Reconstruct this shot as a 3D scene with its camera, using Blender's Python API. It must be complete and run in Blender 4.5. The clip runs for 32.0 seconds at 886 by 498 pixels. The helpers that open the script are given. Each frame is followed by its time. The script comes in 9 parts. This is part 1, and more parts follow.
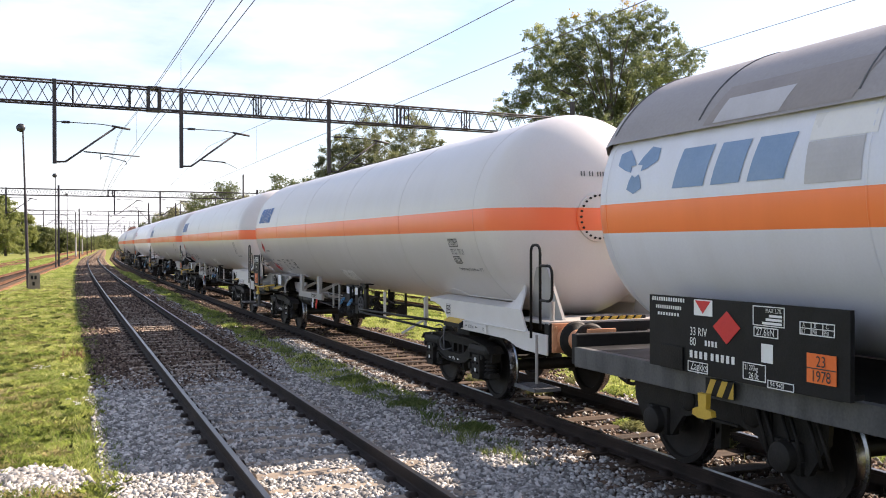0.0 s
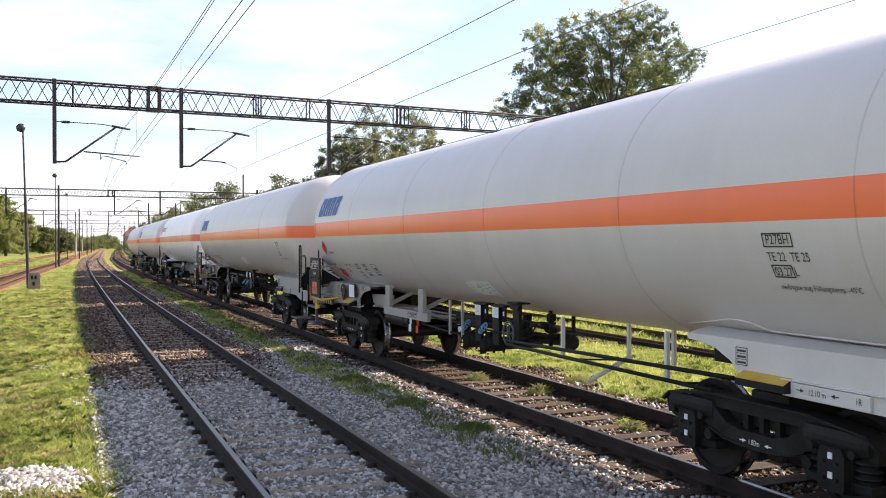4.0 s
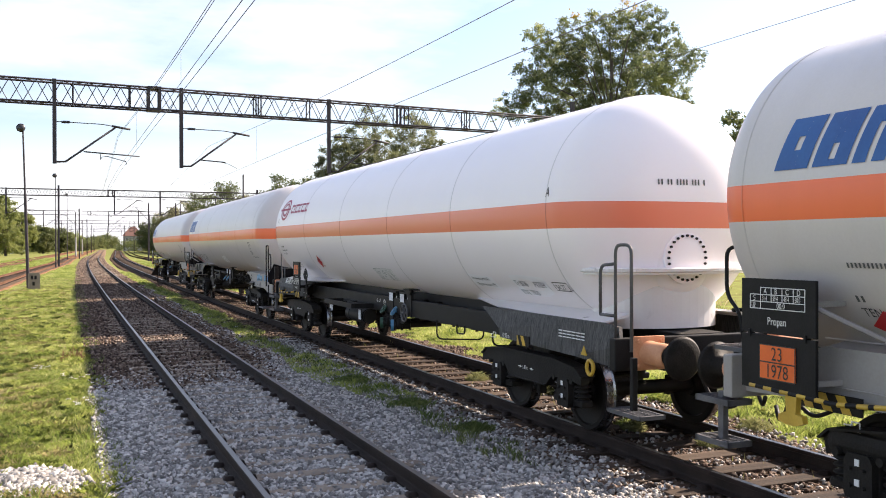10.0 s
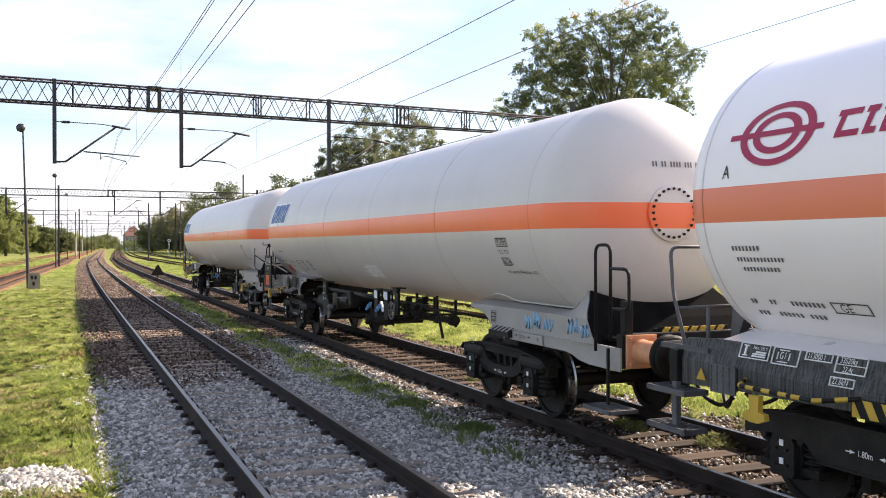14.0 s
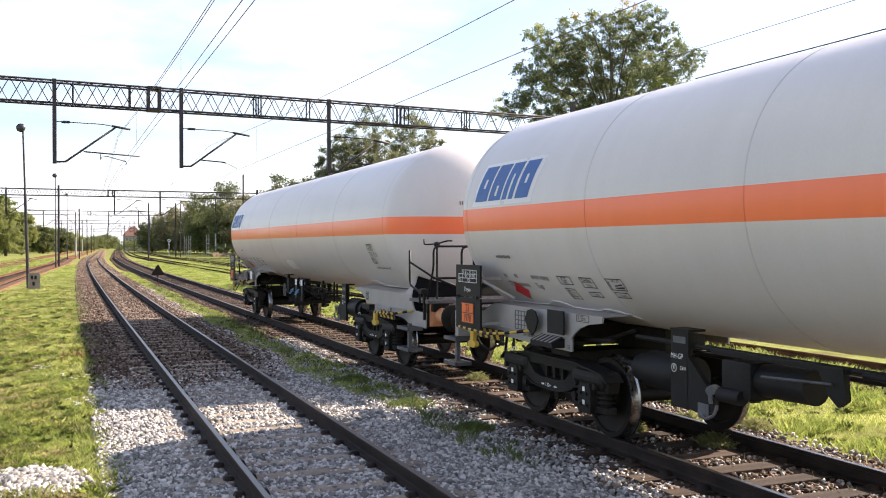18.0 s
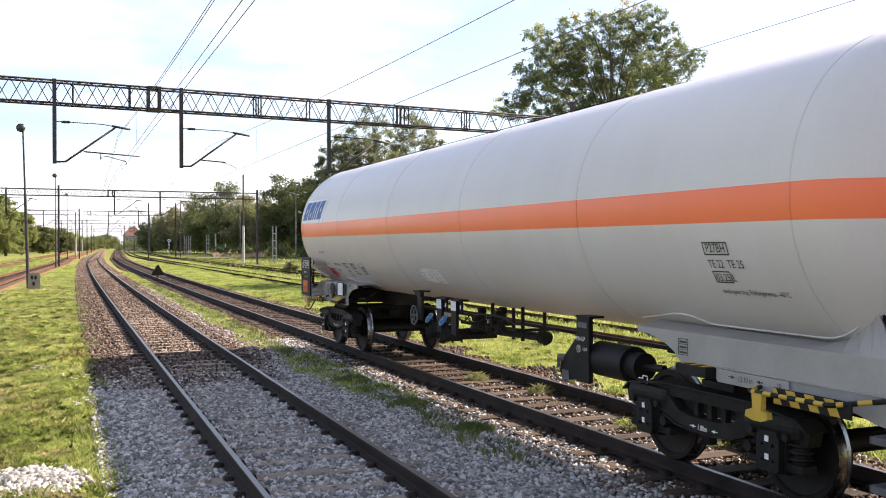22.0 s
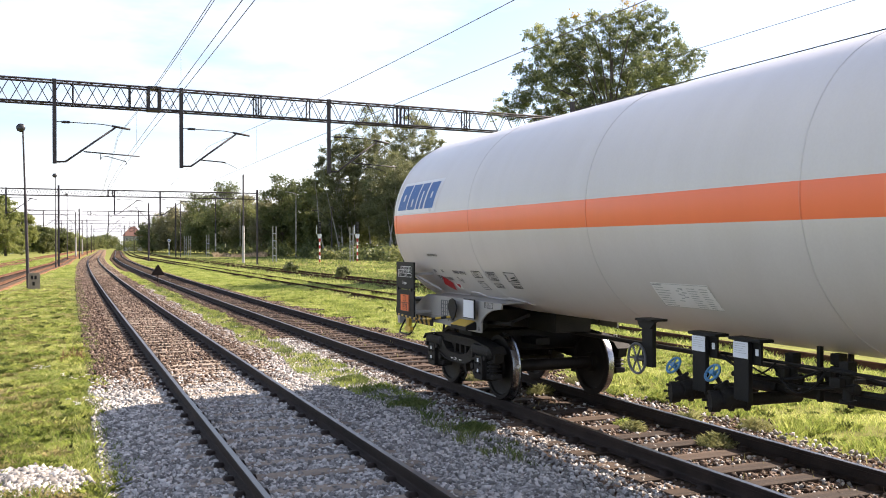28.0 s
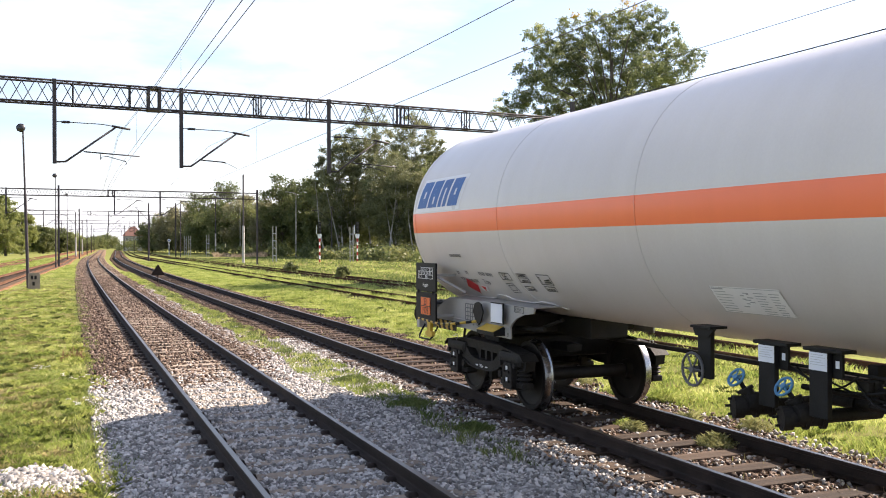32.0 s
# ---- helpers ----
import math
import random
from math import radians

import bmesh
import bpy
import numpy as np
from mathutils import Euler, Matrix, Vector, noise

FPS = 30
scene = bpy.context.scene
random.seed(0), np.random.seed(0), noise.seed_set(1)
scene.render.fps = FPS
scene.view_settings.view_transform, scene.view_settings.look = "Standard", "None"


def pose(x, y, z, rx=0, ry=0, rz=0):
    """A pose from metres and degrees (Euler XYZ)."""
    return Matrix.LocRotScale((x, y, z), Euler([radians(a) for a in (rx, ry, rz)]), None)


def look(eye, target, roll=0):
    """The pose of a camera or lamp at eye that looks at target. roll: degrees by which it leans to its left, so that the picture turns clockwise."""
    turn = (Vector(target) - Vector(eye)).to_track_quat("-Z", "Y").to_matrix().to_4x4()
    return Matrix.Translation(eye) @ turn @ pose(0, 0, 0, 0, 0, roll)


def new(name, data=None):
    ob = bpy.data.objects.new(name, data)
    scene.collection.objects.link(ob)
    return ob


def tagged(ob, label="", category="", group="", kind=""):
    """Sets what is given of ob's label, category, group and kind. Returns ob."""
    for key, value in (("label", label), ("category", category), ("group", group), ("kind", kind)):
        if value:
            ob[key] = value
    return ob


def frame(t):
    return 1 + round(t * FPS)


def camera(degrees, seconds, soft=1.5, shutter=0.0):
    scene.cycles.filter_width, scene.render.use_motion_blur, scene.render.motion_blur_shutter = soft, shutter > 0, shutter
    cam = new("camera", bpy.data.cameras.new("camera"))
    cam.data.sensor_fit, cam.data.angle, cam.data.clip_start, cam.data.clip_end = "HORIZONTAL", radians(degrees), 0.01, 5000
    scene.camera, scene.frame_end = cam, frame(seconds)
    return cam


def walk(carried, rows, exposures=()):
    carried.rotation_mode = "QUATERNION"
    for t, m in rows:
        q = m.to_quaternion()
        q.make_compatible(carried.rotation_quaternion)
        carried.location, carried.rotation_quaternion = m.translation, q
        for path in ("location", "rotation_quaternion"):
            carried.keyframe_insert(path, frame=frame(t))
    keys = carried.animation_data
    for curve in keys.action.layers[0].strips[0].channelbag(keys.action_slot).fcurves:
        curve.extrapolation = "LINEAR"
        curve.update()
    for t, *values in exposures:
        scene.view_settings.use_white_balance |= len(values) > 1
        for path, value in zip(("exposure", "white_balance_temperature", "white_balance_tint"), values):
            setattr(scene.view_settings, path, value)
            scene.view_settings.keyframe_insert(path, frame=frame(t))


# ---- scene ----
cam = camera(50.264, 32.0, 1.0)
EYE = 2.20
walk(cam, [(0.0, pose(0, 0, EYE, 89.767, 0.1, -22.19)), (32.0, pose(0, 0, EYE, 89.767, 0.1, -22.19))],
     exposures=[(0.0, 1.36, 6550, 17), (13.0, 1.36, 6550, 17), (18.0, 1.45, 6550, 17), (32.0, 1.45, 6550, 17)])

# ---- light: low sun beyond the train, hazy bright sky ----
SUN_TO = Vector((1.0, 0.17, 0.73)).normalized()
world = bpy.data.worlds.new("hazy_sky")
scene.world = world
world.use_nodes = True
wn, wl = world.node_tree.nodes, world.node_tree.links
wn.clear()
sky = wn.new("ShaderNodeTexSky")
sky.sky_type, sky.sun_disc = "NISHITA", False
sky.sun_elevation = math.asin(SUN_TO.z)
sky.sun_rotation = math.atan2(SUN_TO.x, SUN_TO.y)
sky.air_density, sky.dust_density, sky.ozone_density = 1.0, 1.2, 2.0
coord = wn.new("ShaderNodeTexCoord")
mapn = wn.new("ShaderNodeMapping")
mapn.inputs["Scale"].default_value = (1.0, 1.0, 3.5)
cloud = wn.new("ShaderNodeTexNoise")
cloud.inputs["Scale"].default_value, cloud.inputs["Detail"].default_value, cloud.inputs["Roughness"].default_value = 2.2, 7.0, 0.55
ramp = wn.new("ShaderNodeValToRGB")
ramp.color_ramp.elements[0].position, ramp.color_ramp.elements[1].position = 0.48, 0.76
ramp.color_ramp.elements[0].color = (0.08, 0.08, 0.08, 1)
mix = wn.new("ShaderNodeMix")
mix.data_type = "RGBA"
mix.inputs["B"].default_value = (6.6, 6.8, 7.1, 1)
bg = wn.new("ShaderNodeBackground")
bg.inputs["Strength"].default_value = 0.088
out = wn.new("ShaderNodeOutputWorld")
wl.new(coord.outputs["Generated"], mapn.inputs["Vector"])
wl.new(mapn.outputs["Vector"], cloud.inputs["Vector"])
wl.new(cloud.outputs["Fac"], ramp.inputs["Fac"])
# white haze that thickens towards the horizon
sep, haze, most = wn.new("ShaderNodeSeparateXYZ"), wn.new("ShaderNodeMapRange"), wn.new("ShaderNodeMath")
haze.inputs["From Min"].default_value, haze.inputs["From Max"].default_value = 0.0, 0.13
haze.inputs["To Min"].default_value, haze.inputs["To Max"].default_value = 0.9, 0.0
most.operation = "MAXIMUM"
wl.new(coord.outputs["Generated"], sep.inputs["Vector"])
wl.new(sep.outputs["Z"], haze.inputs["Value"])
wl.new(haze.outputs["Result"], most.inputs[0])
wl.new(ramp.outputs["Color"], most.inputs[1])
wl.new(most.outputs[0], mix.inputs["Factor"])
wl.new(sky.outputs["Color"], mix.inputs["A"])
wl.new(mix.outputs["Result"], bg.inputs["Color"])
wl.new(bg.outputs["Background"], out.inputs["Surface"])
sun = new("sun", bpy.data.lights.new("sun", "SUN"))
sun.data.energy, sun.data.angle, sun.data.color = 4.8, radians(0.6), (1.0, 0.88, 0.72)
sun.matrix_world = look(SUN_TO * 100, (0, 0, 0))

# ---- materials ----
def paint(name, a, b, rough=0.5, metal=0.0, scale=6.0, fine=60.0, bump=0.15, spec=0.5, space="Object", streak=None, rnd=0.0, depth=0.01):
    """Two colours mixed by a coarse and a fine noise, with fine relief; streak stretches the coarse noise, rnd varies piece by piece."""
    m = bpy.data.materials.new(name)
    m.use_nodes = True
    n, l = m.node_tree.nodes, m.node_tree.links
    p = n["Principled BSDF"]
    tc = n.new("ShaderNodeTexCoord")
    mp = n.new("ShaderNodeMapping")
    if streak:
        mp.inputs["Scale"].default_value = streak
    l.new(tc.outputs[space], mp.inputs["Vector"])
    n1, n2 = n.new("ShaderNodeTexNoise"), n.new("ShaderNodeTexNoise")
    n1.inputs["Scale"].default_value, n1.inputs["Detail"].default_value = scale, 6.0
    n2.inputs["Scale"].default_value, n2.inputs["Detail"].default_value = fine, 4.0
    l.new(mp.outputs["Vector"], n1.inputs["Vector"])
    l.new(tc.outputs[space], n2.inputs["Vector"])
    ad = n.new("ShaderNodeMath")
    ad.operation = "MULTIPLY_ADD"
    ad.inputs[1].default_value = 0.4
    l.new(n2.outputs["Fac"], ad.inputs[0])
    l.new(n1.outputs["Fac"], ad.inputs[2])
    last = ad
    if rnd:
        oi = n.new("ShaderNodeObjectInfo")
        ra = n.new("ShaderNodeMath")
        ra.operation, ra.inputs[1].default_value = "MULTIPLY_ADD", rnd
        l.new(oi.outputs["Random"], ra.inputs[0])
        l.new(ad.outputs[0], ra.inputs[2])
        sb = n.new("ShaderNodeMath")
        sb.operation, sb.inputs[1].default_value = "SUBTRACT", rnd * 0.5
        l.new(ra.outputs[0], sb.inputs[0])
        last = sb
    rp = n.new("ShaderNodeValToRGB")
    rp.color_ramp.elements[0].position, rp.color_ramp.elements[1].position = 0.45, 0.95
    rp.color_ramp.elements[0].color, rp.color_ramp.elements[1].color = (*a, 1), (*b, 1)
    l.new(last.outputs[0], rp.inputs["Fac"])
    l.new(rp.outputs["Color"], p.inputs["Base Color"])
    p.inputs["Metallic"].default_value = metal
    p.inputs["Specular IOR Level"].default_value = spec
    rr = n.new("ShaderNodeMapRange")
    rr.inputs["To Min"].default_value, rr.inputs["To Max"].default_value = max(rough - 0.1, 0.03), min(rough + 0.12, 1)
    l.new(n1.outputs["Fac"], rr.inputs["Value"])
    l.new(rr.outputs["Result"], p.inputs["Roughness"])
    if bump:
        bp = n.new("ShaderNodeBump")
        bp.inputs["Strength"].default_value, bp.inputs["Distance"].default_value = bump, depth
        l.new(n2.outputs["Fac"], bp.inputs["Height"])
        l.new(bp.outputs["Normal"], p.inputs["Normal"])
    return m


def island(name, a, b, c, rough=0.9, spec=0.3, transl=0.0, noise_scale=0.0):
    """Colour that varies from one small piece of a joined mesh to the next."""
    m = bpy.data.materials.new(name)
    m.use_nodes = True
    n, l = m.node_tree.nodes, m.node_tree.links
    p = n["Principled BSDF"]
    g = n.new("ShaderNodeNewGeometry")
    rp = n.new("ShaderNodeValToRGB")
    e = rp.color_ramp.elements
    e[0].color, e[1].color = (*a, 1), (*c, 1)
    e[0].position, e[1].position = 0.1, 0.95
    k = e.new(0.5)
    k.color = (*b, 1)
    src = g.outputs["Random Per Island"]
    if noise_scale:
        tc, nz, mx = n.new("ShaderNodeTexCoord"), n.new("ShaderNodeTexNoise"), n.new("ShaderNodeMix")
        nz.inputs["Scale"].default_value, nz.inputs["Detail"].default_value = noise_scale, 3.0
        l.new(tc.outputs["Object"], nz.inputs["Vector"])
        mx.inputs["Factor"].default_value = 0.55
        pr = n.new("ShaderNodeMapRange")
        pr.inputs["From Min"].default_value, pr.inputs["From Max"].default_value = 0.32, 0.68
        l.new(nz.outputs["Fac"], pr.inputs["Value"])
        l.new(g.outputs["Random Per Island"], mx.inputs["A"])
        l.new(pr.outputs["Result"], mx.inputs["B"])
        src = mx.outputs["Result"]
    l.new(src, rp.inputs["Fac"])
    l.new(rp.outputs["Color"], p.inputs["Base Color"])
    p.inputs["Roughness"].default_value, p.inputs["Specular IOR Level"].default_value = rough, spec
    if transl:
        tr, ms = n.new("ShaderNodeBsdfTranslucent"), n.new("ShaderNodeMixShader")
        l.new(rp.outputs["Color"], tr.inputs["Color"])
        ms.inputs["Fac"].default_value = transl
        l.new(p.outputs["BSDF"], ms.inputs[1])
        l.new(tr.outputs["BSDF"], ms.inputs[2])
        l.new(ms.outputs["Shader"], n["Material Output"].inputs["Surface"])
    return m


def tank_paint(name, white_a, white_b, orange, z0, z1, grime=0.5):
    """Weathered white tank paint with a painted band between two heights over the rail."""
    m = paint(name, white_a, white_b, 0.34, 0, 0.6, 40, 0.02, 0.5, streak=(1.0, 0.35, 0.7))
    n, l = m.node_tree.nodes, m.node_tree.links
    p = n["Principled BSDF"]
    base = p.inputs["Base Color"].links[0].from_socket
    tc, sp = n.new("ShaderNodeTexCoord"), n.new("ShaderNodeSeparateXYZ")
    l.new(tc.outputs["Object"], sp.inputs[0])
    a, b, mu = n.new("ShaderNodeMath"), n.new("ShaderNodeMath"), n.new("ShaderNodeMath")
    a.operation, b.operation, mu.operation = "GREATER_THAN", "LESS_THAN", "MULTIPLY"
    a.inputs[1].default_value, b.inputs[1].default_value = z0, z1
    l.new(sp.outputs["Z"], a.inputs[0])
    l.new(sp.outputs["Z"], b.inputs[0])
    l.new(a.outputs[0], mu.inputs[0])
    l.new(b.outputs[0], mu.inputs[1])
    dust = n.new("ShaderNodeTexNoise")
    dust.inputs["Scale"].default_value, dust.inputs["Detail"].default_value = 1.1, 8.0
    mp = n.new("ShaderNodeMapping")
    mp.inputs["Scale"].default_value = (1, 3.0, 0.35)
    l.new(tc.outputs["Object"], mp.inputs["Vector"])
    l.new(mp.outputs["Vector"], dust.inputs["Vector"])
    dr = n.new("ShaderNodeValToRGB")
    dr.color_ramp.elements[0].position, dr.color_ramp.elements[1].position = 0.35, 0.75
    l.new(dust.outputs["Fac"], dr.inputs["Fac"])
    mx, mg = n.new("ShaderNodeMix"), n.new("ShaderNodeMix")
    mx.data_type = mg.data_type = "RGBA"
    mg.blend_type = "MULTIPLY"
    mx.inputs["B"].default_value = (*orange, 1)
    l.new(mu.outputs[0], mx.inputs["Factor"])
    l.new(base, mx.inputs["A"])
    inv = n.new("ShaderNodeMath")
    inv.operation, inv.inputs[1].default_value = "MULTIPLY", 0.22 * grime
    l.new(dr.outputs["Color"], inv.inputs[0])
    l.new(inv.outputs[0], mg.inputs["Factor"])
    l.new(mx.outputs["Result"], mg.inputs["A"])
    mg.inputs["B"].default_value = (0.62, 0.56, 0.48, 1)
    l.new(mg.outputs["Result"], p.inputs["Base Color"])
    p.inputs["Coat Weight"].default_value, p.inputs["Coat Roughness"].default_value = 0.22, 0.22
    return m


M = {}
M["tank"] = tank_paint("tank_white", (0.62, 0.58, 0.565), (0.69, 0.65, 0.635), (0.98, 0.19, 0.07), 2.39, 2.69)
M["seam"] = tank_paint("tank_seam", (0.575, 0.54, 0.525), (0.65, 0.61, 0.595), (0.86, 0.16, 0.06), 2.39, 2.69)
M["seam_bright"] = tank_paint("bright_tank_seam", (0.70, 0.66, 0.67), (0.78, 0.74, 0.75), (0.62, 0.15, 0.08), 2.39, 2.69)
M["print_paper"] = paint("printed_sheet", (0.80, 0.78, 0.78), (0.86, 0.84, 0.84), 0.5, 0, 3, 40, 0)
M["print_grey"] = paint("faded_print", (0.36, 0.36, 0.37), (0.46, 0.46, 0.47), 0.6, 0, 4, 40, 0)
M["tank_bright"] = tank_paint("tank_bright_white", (0.96, 0.90, 0.925), (0.98, 0.925, 0.945), (0.84, 0.22, 0.12), 2.39, 2.69, 0.12)
M["tank_grey"] = tank_paint("tank_grey_white", (0.67, 0.675, 0.755), (0.75, 0.755, 0.835), (1.0, 0.22, 0.06), 2.32, 2.615, 0.7)
M["shield"] = paint("sunshield_and_shade_grey", (0.25, 0.228, 0.228), (0.36, 0.33, 0.33), 0.55, 0.0, 1.5, 30, 0.1, streak=(1, 0.3, 1))
M["shield_dull"] = paint("dull_shield_patch", (0.24, 0.208, 0.20), (0.31, 0.275, 0.265), 0.6, 0, 2, 30, 0.1)
M["patch_bright"] = paint("bright_stencil_ground", (0.90, 0.88, 0.91), (0.95, 0.93, 0.96), 0.4, 0, 3, 40, 0)
M["scrawl"] = paint("pale_blue_spray", (0.22, 0.40, 0.58), (0.30, 0.50, 0.66), 0.5, 0, 6, 40, 0)
M["patch_grey"] = paint("repainted_patch", (0.42, 0.40, 0.415), (0.50, 0.48, 0.50), 0.4, 0, 3, 40, 0)
M["patch_white"] = paint("fresher_white_patch", (0.70, 0.68, 0.68), (0.76, 0.74, 0.74), 0.3, 0, 3, 40, 0)
M["frame_grey"] = paint("frame_grey_paint", (0.295, 0.278, 0.258), (0.375, 0.357, 0.335), 0.55, 0, 2.5, 50, 0.1)
M["frame_pale"] = paint("pale_frame_paint", (0.60, 0.575, 0.55), (0.67, 0.645, 0.62), 0.5, 0, 2.5, 50, 0.1)
M["black"] = paint("black_paint", (0.0065, 0.0065, 0.007), (0.019, 0.018, 0.018), 0.55, 0, 4, 60, 0.15, 0.2)
M["black_matt"] = paint("matt_black_paint", (0.005, 0.005, 0.0055), (0.013, 0.0125, 0.012), 0.95, 0, 3, 40, 0.1, 0.02)
M["black_streaked"] = paint("streaked_black_paint", (0.008, 0.008, 0.009), (0.125, 0.122, 0.116), 0.65, 0, 9, 60, 0.15, 0.3, streak=(4, 6, 0.16))
M["sill_grey"] = paint("dirty_grey_sill", (0.05, 0.05, 0.052), (0.13, 0.128, 0.125), 0.6, 0, 3, 40, 0.2, 0.3, streak=(4, 1.5, 0.5))
M["chassis"] = paint("dirty_black_chassis", (0.006, 0.0056, 0.0052), (0.027, 0.024, 0.021), 0.6, 0.0, 4, 50, 0.4, 0.18)
M["steel"] = paint("polished_tread_steel", (0.22, 0.22, 0.23), (0.38, 0.38, 0.38), 0.26, 1.0, 8, 90, 0.05)
M["wheel"] = paint("oily_wheel_steel", (0.006, 0.0055, 0.005), (0.022, 0.018, 0.015), 0.55, 0.0, 6, 60, 0.2, 0.15)
M["rust"] = paint("rusty_rail_side", (0.013, 0.0095, 0.008), (0.042, 0.030, 0.024), 0.75, 0.0, 3, 60, 0.4, 0.15)
M["rail_top"] = paint("worn_rail_head", (0.075, 0.068, 0.064), (0.16, 0.15, 0.143), 0.33, 1.0, 5, 80, 0.05)
M["orange"] = paint("orange_primer", (0.52, 0.22, 0.10), (0.70, 0.37, 0.21), 0.5, 0, 5, 50, 0.1)
M["red"] = paint("red_paint", (0.30, 0.012, 0.02), (0.42, 0.02, 0.03), 0.4, 0, 4, 50, 0.1)
M["yellow"] = paint("yellow_paint", (0.46, 0.29, 0.03), (0.62, 0.40, 0.05), 0.45, 0, 5, 50, 0.1)
M["blue"] = paint("blue_paint", (0.04, 0.16, 0.30), (0.07, 0.24, 0.42), 0.4, 0, 6, 50, 0.1)
M["green"] = paint("green_paint", (0.012, 0.05, 0.03), (0.025, 0.09, 0.055), 0.4, 0, 6, 50, 0.1)
M["galv"] = paint("galvanised_grating", (0.07, 0.07, 0.075), (0.15, 0.15, 0.155), 0.6, 0.2, 5, 60, 0.2)
M["logo_blue"] = paint("logo_blue", (0.02, 0.09, 0.30), (0.03, 0.13, 0.38), 0.45, 0, 2, 40, 0)
M["logo_pale"] = paint("logo_pale_blue", (0.17, 0.27, 0.44), (0.24, 0.34, 0.52), 0.5, 0, 2, 40, 0)
M["logo_red"] = paint("logo_crimson", (0.36, 0.012, 0.06), (0.42, 0.02, 0.08), 0.45, 0, 2, 40, 0)
M["ink"] = paint("black_lettering", (0.02, 0.02, 0.02), (0.04, 0.04, 0.04), 0.6, 0, 4, 40, 0)
M["ink_faded"] = paint("faded_lettering", (0.07, 0.07, 0.07), (0.13, 0.13, 0.13), 0.6, 0, 4, 40, 0)
M["white"] = paint("white_lettering", (0.72, 0.72, 0.70), (0.82, 0.82, 0.80), 0.55, 0, 4, 40, 0)
M["plate_white"] = paint("white_plate", (0.70, 0.73, 0.80), (0.76, 0.79, 0.84), 0.4, 0, 3, 40, 0)
M["hazard_orange"] = paint("hazard_plate_orange", (0.78, 0.13, 0.02), (0.85, 0.18, 0.03), 0.45, 0, 3, 40, 0)
M["hazard_red"] = paint("hazard_label_red", (0.55, 0.015, 0.02), (0.65, 0.03, 0.03), 0.45, 0, 3, 40, 0)
M["concrete"] = paint("weathered_concrete", (0.19, 0.155, 0.122), (0.33, 0.275, 0.215), 0.9, 0, 3, 40, 0.4, 0.1, rnd=0.3)
M["wood"] = paint("old_sleeper_wood", (0.026, 0.0175, 0.012), (0.105, 0.072, 0.050), 0.85, 0, 2, 30, 0.6, 0.2, streak=(0.6, 8, 8), rnd=0.35)
M["mast"] = paint("dark_mast_steel", (0.022, 0.018, 0.024), (0.05, 0.04, 0.046), 0.6, 0.2, 3, 40, 0.2)
M["mast_light"] = paint("grey_concrete_mast", (0.30, 0.29, 0.28), (0.42, 0.41, 0.39), 0.85, 0, 3, 40, 0.2)
M["wire"] = paint("copper_wire", (0.06, 0.055, 0.06), (0.12, 0.11, 0.115), 0.5, 0.6, 8, 50, 0)
M["bark"] = paint("bark", (0.05, 0.04, 0.032), (0.13, 0.11, 0.09), 0.95, 0, 2, 20, 0.6, streak=(4, 4, 0.6))
M["birch"] = paint("pale_bark", (0.20, 0.19, 0.17), (0.42, 0.40, 0.37), 0.9, 0, 2, 20, 0.3)
M["rooftile"] = paint("red_roof", (0.12, 0.06, 0.045), (0.20, 0.095, 0.07), 0.8, 0, 3, 30, 0.3)
M["plaster"] = paint("pale_plaster", (0.24, 0.24, 0.25), (0.34, 0.34, 0.35), 0.85, 0, 2, 30, 0.1)
M["window"] = paint("dark_window", (0.03, 0.035, 0.04), (0.05, 0.055, 0.06), 0.15, 0, 2, 30, 0)
M["lens"] = paint("lamp_glass", (0.02, 0.02, 0.022), (0.05, 0.05, 0.055), 0.3, 0, 2, 30, 0)
# bed far darker than its stones: shade in the gaps put into the colour
M["gravel"] = paint("grey_gravel_bed_gap_shade", (0.045, 0.042, 0.038), (0.14, 0.133, 0.125), 0.95, 0, 2.5, 28, 1.0, 0.0, depth=0.015)
M["gravel_brown"] = paint("rusty_gravel_bed", (0.04, 0.029, 0.022), (0.15, 0.105, 0.075), 0.95, 0, 2.0, 28, 1.0, 0.0, depth=0.015)
M["gravel_red"] = paint("rust_red_gravel_bed", (0.12, 0.066, 0.038), (0.27, 0.155, 0.092), 0.95, 0, 1.0, 20, 0.8, 0.0, depth=0.015)
M["gravel_tan"] = paint("tan_gravel_bed", (0.13, 0.09, 0.062), (0.28, 0.20, 0.145), 0.95, 0, 1.0, 20, 0.8, 0.0, depth=0.015)
M["rust_light"] = paint("rusty_siding_rail", (0.07, 0.04, 0.028), (0.19, 0.11, 0.075), 0.9, 0, 3, 40, 0.3, 0.0)
M["rust_siding"] = paint("dull_siding_rail", (0.035, 0.022, 0.016), (0.11, 0.066, 0.046), 0.9, 0, 3, 40, 0.3, 0.0)
M["ground"] = paint("grassy_ground", (0.14, 0.125, 0.06), (0.26, 0.30, 0.085), 0.95, 0, 0.9, 9, 0.8, 0.0, depth=0.03)
M["stone"] = island("ballast_stones_grey", (0.155, 0.147, 0.137), (0.31, 0.295, 0.274), (0.60, 0.57, 0.53))
M["stone_brown"] = island("ballast_stones_brown", (0.028, 0.017, 0.012), (0.085, 0.055, 0.038), (0.21, 0.155, 0.12))
M["stone_tan"] = island("ballast_stones_tan", (0.045, 0.029, 0.02), (0.125, 0.082, 0.056), (0.31, 0.24, 0.185))
